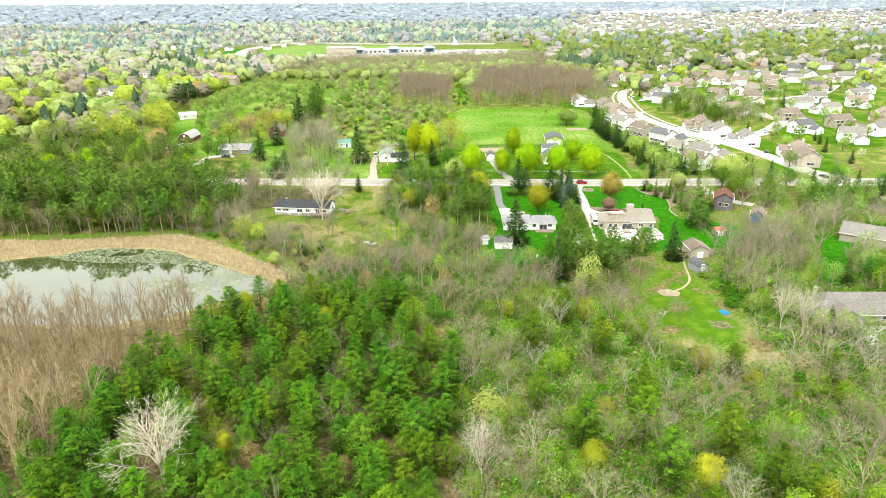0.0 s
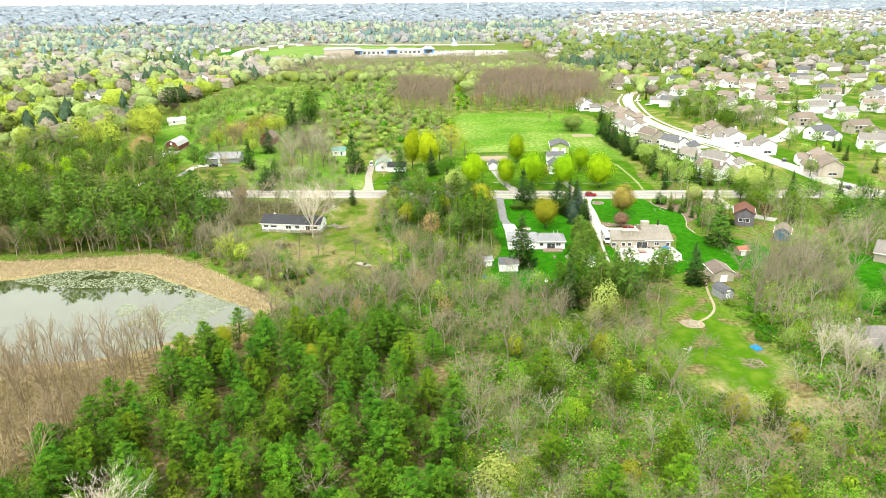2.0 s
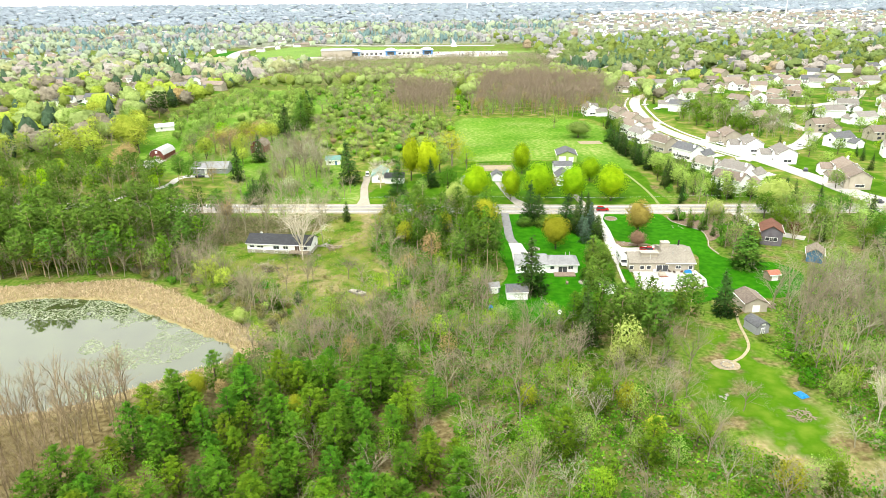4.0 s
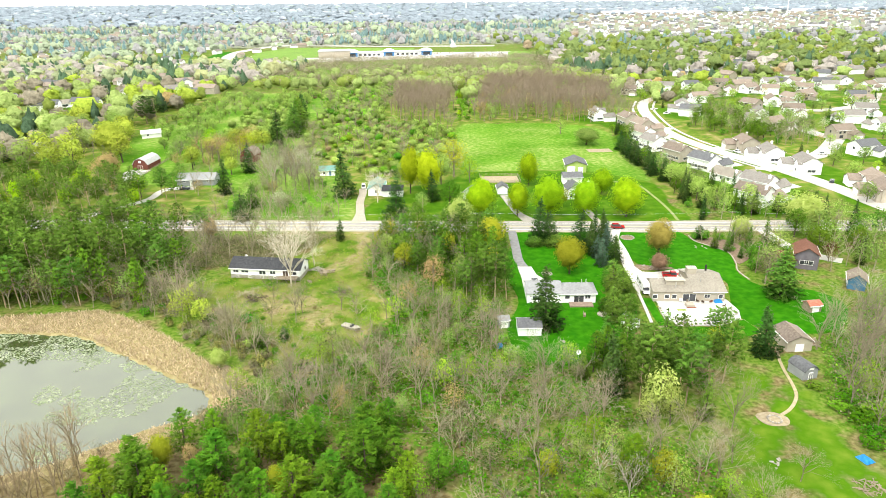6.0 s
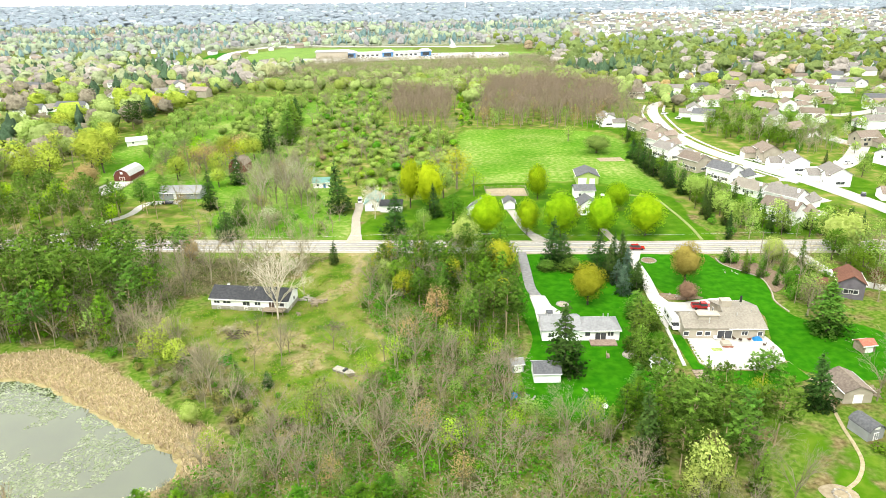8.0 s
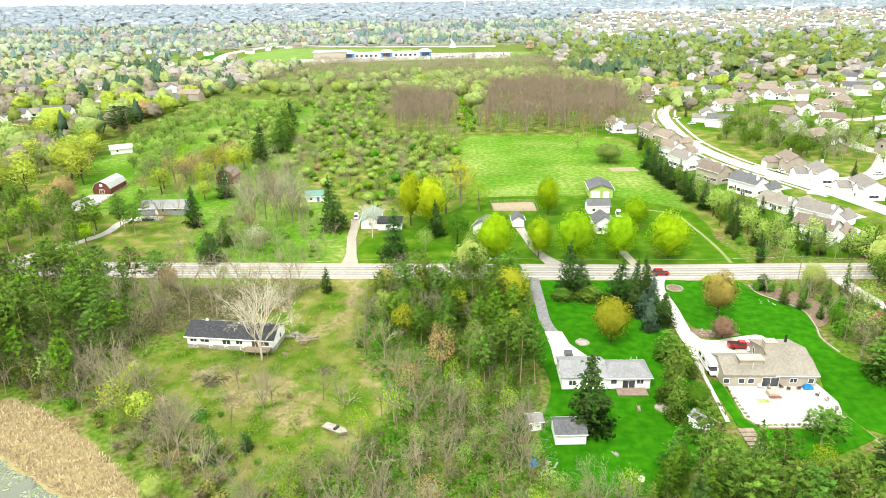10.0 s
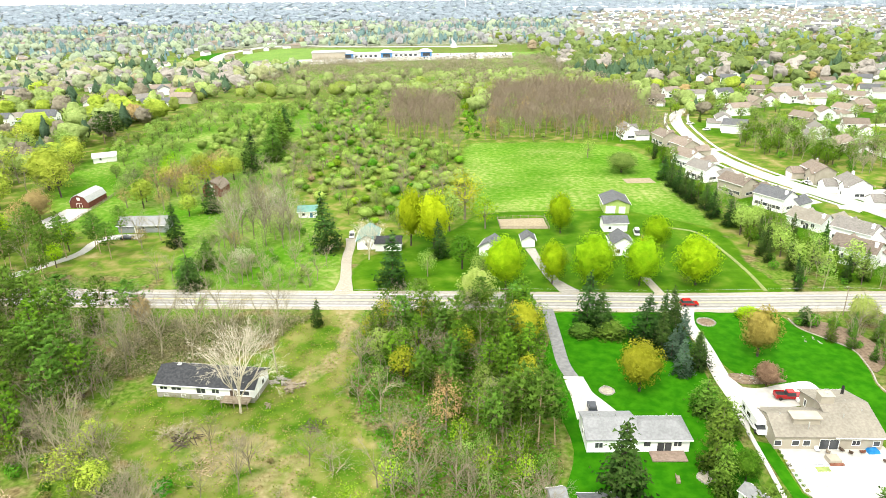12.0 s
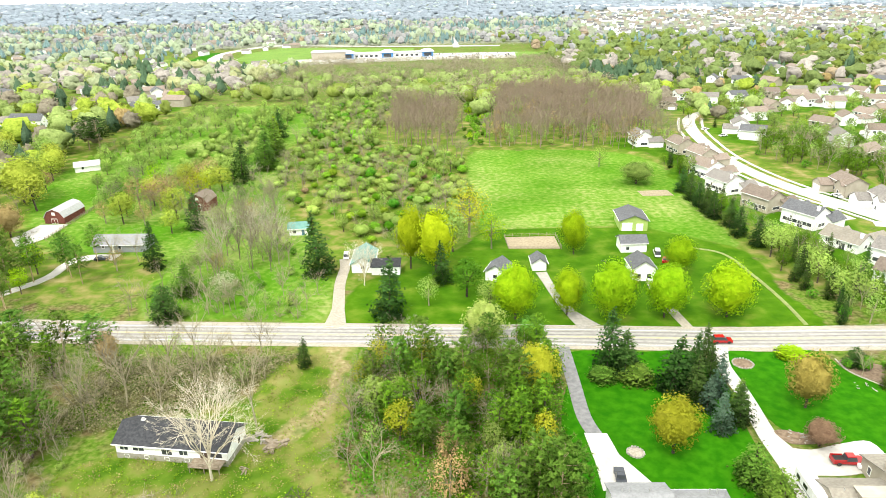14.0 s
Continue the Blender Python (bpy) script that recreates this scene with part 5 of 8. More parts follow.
house("grey_cottage", "small grey cottage among trees", 11.4, 331.5, 70, 7.5, 6, 3.0, 2.0, SIDING, SH_MID, windows=[("w", 0, 0.9, 1.2, 1.2), ("n", -2, 1, 1.2, 1)])
brick = house("brick_house", "two-storey house with brick-red roof", 110.8, 255.0, 70, 8.5, 6.5, 4.8, 2.0, SIDING_SLATE, SH_RED, windows=[("w", 0, 1.6, 3.6, 1.2), ("w", 0, 1.6, 1.0, 1.2), ("n", 0, 1.2, 3.6, 1.1), ("n", 3, 1.2, 1.0, 1.1)])
wing(brick, -1.5, 5.5, 90, 5.5, 5, 2.8, 1.5, SIDING_SLATE, SH_RED)
house("blue_shed", "blue outbuilding with brown roof", 117.5, 238.5, 62, 6, 4.5, 3.0, 1.6, SIDING_BLUE, SH_BROWN, windows=[("n", 0, 0.8, 1.1, 1.0), ("n", -2, 0.8, 1.1, 1.0)], doors=[("n", 1.8, 0.9, 2, TRIM)], category="shed")
broad = house("grey_house", "broad tan house with weathered brown-grey roof among trees", 112, 161.8, -2, 27, 12, 3.0, 3.3, SIDING_TAN, SH_WEATHERED, windows=[("s", 2.5, 1.4, 1, 1.2), ("w", 0, 1.2, 1, 1.2)], doors=[("s", 7, 4.4, 2.2, TRIM)], chimneys=[(-12.2, 1.5, 0.9, 0.9, 7.0)], hip=4.0)
wing(broad, -8.2, -4.6, 90, 9.5, 7.4, 3.0, 2.5, SIDING_TAN, SH_WEATHERED, windows=[("w", 0.0, 1.6, 0.9, 1.4), ("w", 0.0, 0.9, 3.2, 0.8)])
slab("house_apron", [(107, 155.2), (118, 154.8), (126, 146), (118, 138), (108, 142), (103.5, 147)], CONCRETE, "pale concrete apron before the garage", "driveway", z=0.07)
house("brown_house", "low house with brown roof beyond the trees", 147.5, 213.5, -38, 22, 10, 3.2, 2.6, SIDING_TAN, SH_WEATHERED, windows=[("s", -4, 1.4, 1, 1.2), ("s", 3, 1.4, 1, 1.2)])
house("brown_house", "low house with brown roof beyond the trees", 175, 250, 20, 17, 9, 3.4, 2.4, SIDING_TAN, SH_BROWN, windows=[("s", -4, 1.4, 1, 1.2), ("s", 3, 1.4, 1, 1.2)])


# ---- the estate ----
def estate_house(x, y, turn, wall, roof, label, two=True, group="estate houses"):
    h = 5.4 if two else 3.2
    r = house("estate_house", label, x, y, turn, 12.5, 8.6, h, 2.4, wall, roof, windows=[("s", -3.6, 1.2, h - 1.9, 1.2), ("s", 0, 1.2, h - 1.9, 1.2), ("s", 3.6, 1.2, h - 1.9, 1.2), ("s", -2.4, 1.8, 0.7, 1.5), ("n", -3, 1.2, h - 1.9, 1.2), ("n", 3, 1.2, h - 1.9, 1.2), ("e", 0, 1.0, h - 1.9, 1.1), ("w", 0, 1.0, h - 1.9, 1.1)], doors=[("s", 1.2, 1.8, 2.1, GLASS)], chimneys=[(5.4, -1.8, 0.9, 0.8, h + 2.6)], group=group)
    wing(r, 5.6, 5.6, 90, 7.5, 6.6, 3.0, 2.0, wall, roof, doors=[("e", 0, 4.6, 2.2, TRIM)])
    wing(r, -3.6, 3.4, 90, 5.0, 4.4, h - 0.5, 1.8, wall, roof, windows=[("e", 0, 1.2, 1.0, 1.3)])
    return r


kinds = [estate_house(NEAR_HOUSES[0][0], NEAR_HOUSES[0][1], -90 + NEAR_HOUSES[0][2], SIDING, SH_BROWN, "white two-storey estate house with brown roof"),
         estate_house(NEAR_HOUSES[1][0], NEAR_HOUSES[1][1], -90 + NEAR_HOUSES[1][2], SIDING, SH_WEATHERED, "white two-storey estate house with weathered grey-brown roof"),
         estate_house(NEAR_HOUSES[2][0], NEAR_HOUSES[2][1], -90 + NEAR_HOUSES[2][2], SIDING_TAN, SH_BROWN, "tan two-storey estate house with brown roof"),
         estate_house(NEAR_HOUSES[3][0], NEAR_HOUSES[3][1], -90 + NEAR_HOUSES[3][2], SIDING, SH_MID, "white estate house with grey roof"),
         estate_house(NEAR_HOUSES[4][0], NEAR_HOUSES[4][1], -90 + NEAR_HOUSES[4][2], SIDING, SH_TAN, "white low estate house with tan roof", False)]
pick = random.Random(11)
for x, y, a in NEAR_HOUSES[5:]:
    copy_thing(pick.choice(kinds[:3]), pose(x, y, float(land(x, y)), 0, 0, a + (-90 if a > 0 else 160)))
    TAKEN.append((x, y, 8))


def simple_house(x, y, turn, wall, roof, label, h):
    r = house("estate_house", label, x, y, turn, 12.5, 8.6, h, 2.6, wall, roof, group="estate houses")
    wing(r, 4.4, -5.4, 90, 7.5, 6.6, 3.0, 2.0, wall, roof)
    for side, u, z, w, hh in (("s", -3.6, h - 1.9, 1.3, 1.2), ("s", -1.0, h - 1.9, 1.3, 1.2), ("s", -2.6, 0.7, 2.2, 1.5), ("e", 1.5, h - 1.9, 1.1, 1.2), ("w", 0, h - 1.9, 1.1, 1.2)):
        q = Solid()
        if side == "s":
            q.box(u - w / 2, -4.36, z, u + w / 2, -4.28, z + hh)
        else:
            e = 6.25 if side == "e" else -6.25
            q.box(e - 0.05, u - w / 2, z, e + 0.05, u + w / 2, z + hh)
        part("window", q, GLASS, r)
    q = Solid()
    q.box(2.2, -9.22, 0, 6.6, -9.1, 2.2)
    part("garage_door", q, TRIM, r)
    return r


plain = [simple_house(*MID_HOUSES[0], 20, SIDING, SH_BROWN, "white estate house with brown roof", 5.2), simple_house(*MID_HOUSES[1], 160, SIDING, SH_WEATHERED, "white estate house with weathered grey-brown roof", 5.2), simple_house(*MID_HOUSES[2], 10, SIDING, SH_MID, "white estate house with grey roof", 5.0), simple_house(*MID_HOUSES[3], 350, SIDING_TAN, SH_BROWN, "tan estate house with brown roof", 5.0), simple_house(*LEFT_HOUSES[0], 30, SIDING, SH_TAN, "low white house with tan roof", 3.2)]
for x, y in MID_HOUSES[4:] + LEFT_HOUSES[1:]:
    copy_thing(pick.choice(plain[:4] if x > 0 else plain), pose(x, y, float(land(x, y)), 0, 0, pick.choice((0, 0, 90, 180, 270)) + pick.uniform(-30, 30)))
    TAKEN.append((x, y, 9))
for x, y, a in NEAR_HOUSES[:12]:
    dx = 1 if x < 140 else -1
    strip("house_drive", [(x + dx * 8, y + 3), (x + dx * 20, y + 7)], 5.5, CONCRETE, "pale concrete house drive", "driveway", z=0.11)


def far_house(s_wall, s_roof, x, y, turn, L, D, h, rise):
    """Adds the walls and roof of one small far house to two joined meshes."""
    m = pose(x, y, float(land(x, y)), 0, 0, turn)
    w = gable_walls(L, D, h, rise)
    for dst, src in ((s_wall, [w]), (s_roof, [roof_slope(L, D, h, rise, -1), roof_slope(L, D, h, rise, 1)])):
        for q in src:
            k = len(dst.v)
            dst.v += [tuple(m @ Vector(p)) for p in q.v]
            dst.f += [tuple(i + k for i in f) for f in q.f]


# ---- the school ----
SCHOOL_BLUE = mat("blue_panels", (0.06, 0.20, 0.48), (0.08, 0.26, 0.56), 2.0, 0.5)


def school():
    root = thing("school", pose(-120, 1288, float(land(-120, 1288)), 0, 0, 5), "long low school of pale brick with blue entrance blocks", "school")
    s = Solid()
    s.box(-100, -14, -0.5, -46, 22, 11)
    part("gymnasium", s, SIDING_TAN, root, "tall tan windowless hall")
    s = Solid()
    s.box(-101, -15, 11, -45, 23, 11.8)
    part("flat_roof", s, SH_WHITE, root)
    s = Solid()
    s.box(-46, -8, -0.5, 96, 18, 6.5)
    part("wing_wall", s, SIDING, root)
    s = Solid()
    s.box(-46, -10, 6.5, 98, 20, 7.3)
    part("flat_roof", s, SH_WHITE, root)
    for x in (-42, 22, 88):
        s = Solid()
        s.box(x - 9, -11, -0.5, x + 9, 16, 8)
        e = part("entrance_block", s, SCHOOL_BLUE, root, "blue entrance block")
        s = Solid()
        s.hull([(x - 11, -13, 8), (x + 11, -13, 8), (x + 11, 18, 8), (x - 11, 18, 8)], [(x - 4, 0, 12), (x + 4, 0, 12), (x + 4, 6, 12), (x - 4, 6, 12)])
        part("hip_roof", s, SH_WHITE, root, "pale metal hip roof")
        s = Solid()
        s.box(x - 6, -11.2, 1, x + 6, -10.95, 6.5)
        part("glazing", s, GLASS, e)
    for x in (-36, -28, -20, -12, -4, 4, 38, 46, 54, 62, 70):
        s = Solid()
        s.box(x - 2.2, -8.15, 1.6, x + 2.2, -7.95, 4.6)
        part("window", s, GLASS, root)
    TAKEN.append((-120, 1288, 110))


school()


# ---- vehicles and yard things ----
def wheels(root, xs, y, r=0.34):
    for x in xs:
        for side in (-1, 1):
            s = Solid()
            s.tube((x, side * y - 0.11, r), (x, side * y + 0.11, r), r, r, 12)
            for k in (-1, 1):
                s.face(*[(x + r * math.cos(6.2832 * i / 12 * k), side * y + 0.11 * k, r + r * math.sin(6.2832 * i / 12 * k)) for i in range(12)])
            w = part("wheel", s, RUBBER, root)
            s = Solid()
            s.tube((x, side * y, r), (x, side * (y + 0.12), r), 0.2, 0.18, 8)
            part("rim", s, STEEL, w)


def car(name, label, x, y, turn, paint, L=4.7, tall=1.75, van=True):
    root = thing(name, pose(x, y, float(land(x, y)) + 0.09, 0, 0, turn), label, "car")
    s = Solid()
    s.hull([(-L / 2, -0.86, 0.3), (L / 2, -0.86, 0.3), (L / 2, 0.86, 0.3), (-L / 2, 0.86, 0.3)], [(-L / 2 + 0.05, -0.9, 0.95), (L / 2 - 0.05, -0.9, 0.82), (L / 2 - 0.05, 0.9, 0.82), (-L / 2 + 0.05, 0.9, 0.95)])
    part("body", s, paint, root)
    s = Solid()
    a, b = (-L / 2 + 0.15, L / 2 - 1.1) if van else (-L / 2 + 0.9, L / 2 - 1.3)
    s.hull([(a, -0.84, 0.92), (b, -0.84, 0.84), (b, 0.84, 0.84), (a, 0.84, 0.92)], [(a + 0.3, -0.68, tall - 0.08), (b - 0.95, -0.68, tall - 0.08), (b - 0.95, 0.68, tall - 0.08), (a + 0.3, 0.68, tall - 0.08)])
    part("glazing", s, GLASS, root)
    s = Solid()
    s.box(a + 0.26, -0.72, tall - 0.09, b - 0.9, 0.72, tall, 0.06)
    part("roof", s, paint, root)
    for sy in (-0.6, 0.6):
        s = Solid()
        s.box(L / 2 - 0.12, sy - 0.18, 0.6, L / 2 + 0.01, sy + 0.18, 0.75)
        part("headlight", s, TRIM, root)
    wheels(root, (-L * 0.29, L * 0.31), 0.8)
    return root


def pickup(x, y, turn):
    root = thing("pickup_truck", pose(x, y, 0.1, 0, 0, turn), "bright red pickup truck with open bed, parked", "pickup")
    s = Solid()
    s.hull([(-2.75, -0.9, 0.45), (2.75, -0.9, 0.45), (2.75, 0.9, 0.45), (-2.75, 0.9, 0.45)], [(-2.75, -0.95, 1.0), (2.7, -0.95, 1.05), (2.7, 0.95, 1.05), (-2.75, 0.95, 1.0)])
    part("body", s, CAR_RED, root)
    s = Solid()
    for sy in (-0.95, 0.87):
        s.box(-2.75, sy, 1.0, -0.6, sy + 0.08, 1.35)
    s.box(-2.75, -0.87, 1.0, -2.67, 0.87, 1.35)
    part("bed_side", s, CAR_RED, root)
    s = Solid()
    s.box(-2.66, -0.86, 1.0, -0.6, 0.86, 1.04)
    part("bed_floor", s, RUBBER, root, "dark bed liner")
    s = Solid()
    s.box(-0.6, -0.9, 1.0, 1.3, 0.9, 1.75, 0.18)
    part("cab_glazing", s, GLASS, root)
    s = Solid()
    s.box(-0.42, -0.72, 1.74, 1.1, 0.72, 1.86, 0.06)
    part("cab_roof", s, CAR_RED, root)
    wheels(root, (-1.75, 1.8), 0.85, 0.4)


def motorhome(x, y, turn):
    root = thing("motorhome", pose(x, y, 0.1, 0, 0, turn), "white motorhome parked beside the house", "motorhome")
    s = Solid()
    s.box(-4.0, -1.2, 0.55, 2.3, 1.2, 3.15, 0.05)
    part("body", s, CAR_WHITE, root)
    s = Solid()
    s.hull([(2.2, -1.15, 2.0), (3.5, -1.1, 2.1), (3.5, 1.1, 2.1), (2.2, 1.15, 2.0)], [(2.2, -1.15, 3.1), (3.3, -1.0, 2.95), (3.3, 1.0, 2.95), (2.2, 1.15, 3.1)])
    part("overcab", s, CAR_WHITE, root)
    s = Solid()
    s.hull([(2.3, -1.0, 0.5), (4.4, -0.95, 0.5), (4.4, 0.95, 0.5), (2.3, 1.0, 0.5)], [(2.3, -1.0, 1.3), (4.2, -0.9, 1.15), (4.2, 0.9, 1.15), (2.3, 1.0, 1.3)])
    part("bonnet", s, CAR_WHITE, root)
    s = Solid()
    s.hull([(2.3, -0.95, 1.3), (3.7, -0.9, 1.2), (3.7, 0.9, 1.2), (2.3, 0.95, 1.3)], [(2.3, -0.9, 2.0), (2.9, -0.85, 2.0), (2.9, 0.85, 2.0), (2.3, 0.9, 2.0)])
    part("windscreen", s, GLASS, root)
    for a, b in ((-3.2, -2.0), (-0.8, 0.6)):
        for sy in (-1.22, 1.18):
            s = Solid()
            s.box(a, sy, 1.7, b, sy + 0.04, 2.4)
            part("window", s, GLASS, root)
    for a in (-2.6, 0.2):
        s = Solid()
        s.box(a, -0.4, 3.15, a + 0.9, 0.4, 3.4, 0.08)
        part("roof_unit", s, TRIM, root)
    s = Solid()
    s.box(-4.02, -1.23, 1.25, 2.2, -1.19, 1.4)
    part("side_stripe", s, SIDING_GREY, root)
    wheels(root, (-2.2, 3.2), 1.0, 0.42)


pickup(67.3, 246.6, -4)
motorhome(56.7, 238.4, -92)
car("minivan", "red minivan driving on the road", 61.8, 290.4, -1.5, CAR_RED)
car("white_car", "white car parked behind the house", 70.6, 245.2, -8, CAR_WHITE, 4.4, 1.45, False)
car("dark_car", "dark hatchback on the apron", 26.0, 243.6, 85, CAR_DARK, 4.2, 1.5, False)
car("dark_car", "dark car in the pine drive", -116, 350, 10, CAR_DARK, 4.5, 1.5, False)
car("white_van", "white van beside the old garage", 62.6, 345.8, 80, CAR_WHITE, 5.2, 2.2)
car("red_car", "red car by the old garage", 63.6, 340.2, 70, CAR_RED, 4.2, 1.5, False)
car("white_van", "white van parked by the cottage", -36.2, 348.5, 95, CAR_WHITE, 4.8, 2.0)
for x, y, a, p in ((150, 402, 100, CAR_WHITE), (154, 402.5, 100, CAR_DARK), (168, 345, 60, CAR_DARK), (146, 534, 20, CAR_WHITE), (149, 515, 20, CAR_WHITE), (172, 296, 100, CAR_DARK), (215, 470, 80, CAR_DARK), (240, 528, 10, CAR_WHITE), (190, 395, 10, CAR_WHITE)):
    car("parked_car", "car parked on the estate", x, y, a, p, 4.6, 1.5, False)
lot = random.Random(4)
for j in range(4):
    for i in range(15):
        if lot.random() < 0.75:
            s = Solid()
            x, y = -40 + i * 9 + lot.uniform(-1, 1), 1248 + j * 20
            s.box(-2.3, -0.9, 0.3, 2.3, 0.9, 0.95, 0.05)
            s.box(-1.6, -0.8, 0.95, 1.2, 0.8, 1.5, 0.3)
            ob = new("parked_car", s.mesh("parked_car", lot.choice((CAR_WHITE, CAR_WHITE, CAR_DARK, CAR_RED, STEEL))))
            ob.matrix_basis = pose(x, y, float(land(x, y)) + 0.2, 0, 0, 90)
            tagged(ob, "car in the school car park", "car", "cars at the school")


def stone_ring(name, label, x, y, r, n, inner):
    root = thing(name, pose(x, y, 0.05), label, "fire pit" if "pit" in name else "flower bed")
    s = Solid()
    s.hull([(r * math.cos(i * 0.4488), r * math.sin(i * 0.4488), 0) for i in range(14)], [(r * math.cos(i * 0.4488), r * math.sin(i * 0.4488), 0.08) for i in range(14)])
    part("bed", s, inner, root)
    rng = random.Random(int(x))
    for i in range(n):
        a = 6.2832 * i / n
        s = Solid()
        k = rng.uniform(0.16, 0.24)
        s.box(r * math.cos(a) - k, r * math.sin(a) - k, 0, r * math.cos(a) + k, r * math.sin(a) + k, rng.uniform(0.2, 0.34), 0.06)
        part("stone", s, STONE, root)
    return root


stone_ring("flower_bed", "round stone-edged bed in the lawn", 41.8, 223.0, 1.5, 18, GRAVEL)
stone_ring("flower_bed", "round stone-edged bed on the front lawn", 30.6, 250.5, 1.5, 18, GRAVEL)
stone_ring("flower_bed", "round bed round a small conifer by the road", 62.8, 280.6, 2.2, 22, EARTH)
stone_ring("fire_pit", "stone fire pit on a sandy patch", 65.6, 175.8, 1.3, 14, SAND)
slab("pit_sand", spread([(62.5, 177.5), (66, 178.5), (68.5, 176.5), (67.5, 174), (63.5, 174.2)]), SAND, "bare sand round the fire pit", "sand patch", z=0.045)


def heap(name, label, category, x, y, n, size, material, spread_m, seed=0, long=1.0):
    """A loose pile of sticks, stones or boards."""
    rng = random.Random(seed + int(x * 3))
    root = thing(name, pose(x, y, 0.02), label, category)
    for i in range(n):
        s = Solid()
        k = size * rng.uniform(0.6, 1.3)
        s.box(-k * long, -k * 0.4, 0, k * long, k * 0.4, k * 0.45, 0.03)
        o = part("piece", s, material, root)
        r = spread_m * math.sqrt(rng.random())
        a = rng.uniform(0, 6.283)
        o.matrix_basis = pose(r * math.cos(a), r * math.sin(a), 0.25 * (spread_m - r) * 0.4, rng.uniform(-12, 12), rng.uniform(-12, 12), rng.uniform(0, 180))
    return root


heap("rubble_pile", "pale rubble and boards beside the ranch house", "rubble", -40.5, 256.0, 22, 0.5, STONE, 2.2, 1, 1.8)
heap("log_pile", "weathered logs near the ranch house", "logs", -37.4, 254.2, 10, 0.7, WOOD, 1.4, 2, 2.6)
heap("board_pile", "white boards in the grass", "boards", -40.8, 247.2, 5, 0.3, WOOD, 1.0, 3, 2.6)
heap("brush_pile", "heap of brown cut brush", "brush pile", 73.0, 156.2, 40, 0.22, WOOD, 2.4, 4, 3.0)
heap("stone_pile", "pale stones on the lower lawn", "stones", 60.2, 162.6, 9, 0.35, STONE, 1.5, 5)
heap("firewood_pile", "firewood beside the tan shed", "firewood", 88.8, 206.5, 26, 0.4, WOOD, 2.0, 6, 2.4)
heap("scrap_heap", "mixed scrap in the brush behind the shed", "scrap", 15.4, 205.5, 16, 0.4, STONE, 2.0, 7, 1.6)
heap("log", "long fallen pale log in grass", "log", 62.4, 139.4, 1, 0.5, WOOD, 0.2, 8, 6.0)
heap("log", "long fallen pale log in grass", "log", 44.5, 146.5, 2, 0.4, WOOD, 0.6, 9, 9.0)


def tarp(x, y, sx, sy, hh, turn, label):
    rng = np.random.default_rng(int(x))
    s = Solid()
    n = 6
    for i in range(n + 1):
        for j in range(n + 1):
            u, v = i / n * 2 - 1, j / n * 2 - 1
            s.v.append((u * sx, v * sy, hh * (1 - max(abs(u), abs(v)) ** 3) + 0.04 + rng.uniform(0, 0.12) * (1 - max(abs(u), abs(v)))))
    s.f = [(i * (n + 1) + j, (i + 1) * (n + 1) + j, (i + 1) * (n + 1) + j + 1, i * (n + 1) + j + 1) for i in range(n) for j in range(n)]
    ob = new("tarpaulin", s.mesh("tarpaulin", TARP))
    ob.matrix_basis = pose(x, y, 0, 0, 0, turn)
    tagged(ob, label, "tarpaulin")


tarp(76.5, 163.4, 1.1, 1.3, 0.5, 20, "crumpled bright blue tarpaulin on the grass")
tarp(13.0, 206.5, 0.8, 1.0, 0.9, 0, "blue tarpaulin over a pile in the brush")
tarp(74.6, 229.2, 1.2, 0.8, 0.9, 0, "blue tarpaulin over patio things")

# boat in the ranch yard
root = thing("old_boat", pose(-25, 217.2, 0.1, 0, 0, -30), "old white boat lying in the grass", "boat")
s = Solid()
s.hull([(-2.4, -0.7, 0), (1.8, -0.7, 0), (2.8, 0, 0.2), (1.8, 0.7, 0), (-2.4, 0.7, 0)], [(-2.5, -0.95, 0.75), (1.9, -0.95, 0.8), (3.3, 0, 0.95), (1.9, 0.95, 0.8), (-2.5, 0.95, 0.75)])
part("hull", s, BLOCK, root)
s = Solid()
s.box(-2.2, -0.7, 0.76, 1.6, 0.7, 0.84)
part("cockpit", s, BLOCK, root)
s = Solid()
s.box(0.2, -0.7, 0.8, 0.9, 0.7, 1.25, 0.15)
part("windshield", s, GLASS, root)

# pool, patio furniture, steps
root = thing("swimming_pool", pose(65, 223, 0.145), "pool under a pale cover with one open green corner", "pool")
s = Solid()
s.hull([(-4.6, 2.9, 0), (-5.4, -1.6, 0), (-2, -3.2, 0), (5.2, -2.2, 0), (5.3, 2.7, 0)], [(-4.6, 2.9, 0.1), (-5.4, -1.6, 0.1), (-2, -3.2, 0.1), (5.2, -2.2, 0.1), (5.3, 2.7, 0.1)])
part("cover", s, TRIM, root, "white pool cover")
for x0, x1, y0, y1 in ((-3.2, -0.7, 0.9, 2.3),):
    s = Solid()
    s.box(x0, y0, 0.1, x1, y1, 0.115)
    part("open_water", s, mat("green_pool_water", (0.18, 0.24, 0.06), (0.26, 0.32, 0.09), 1.0, 0.2), root)
s = Solid()
s.box(-4.5, 2.7, 0.1, 5.2, 2.85, 0.16)
part("edge_rail", s, SIDING_GREY, root)
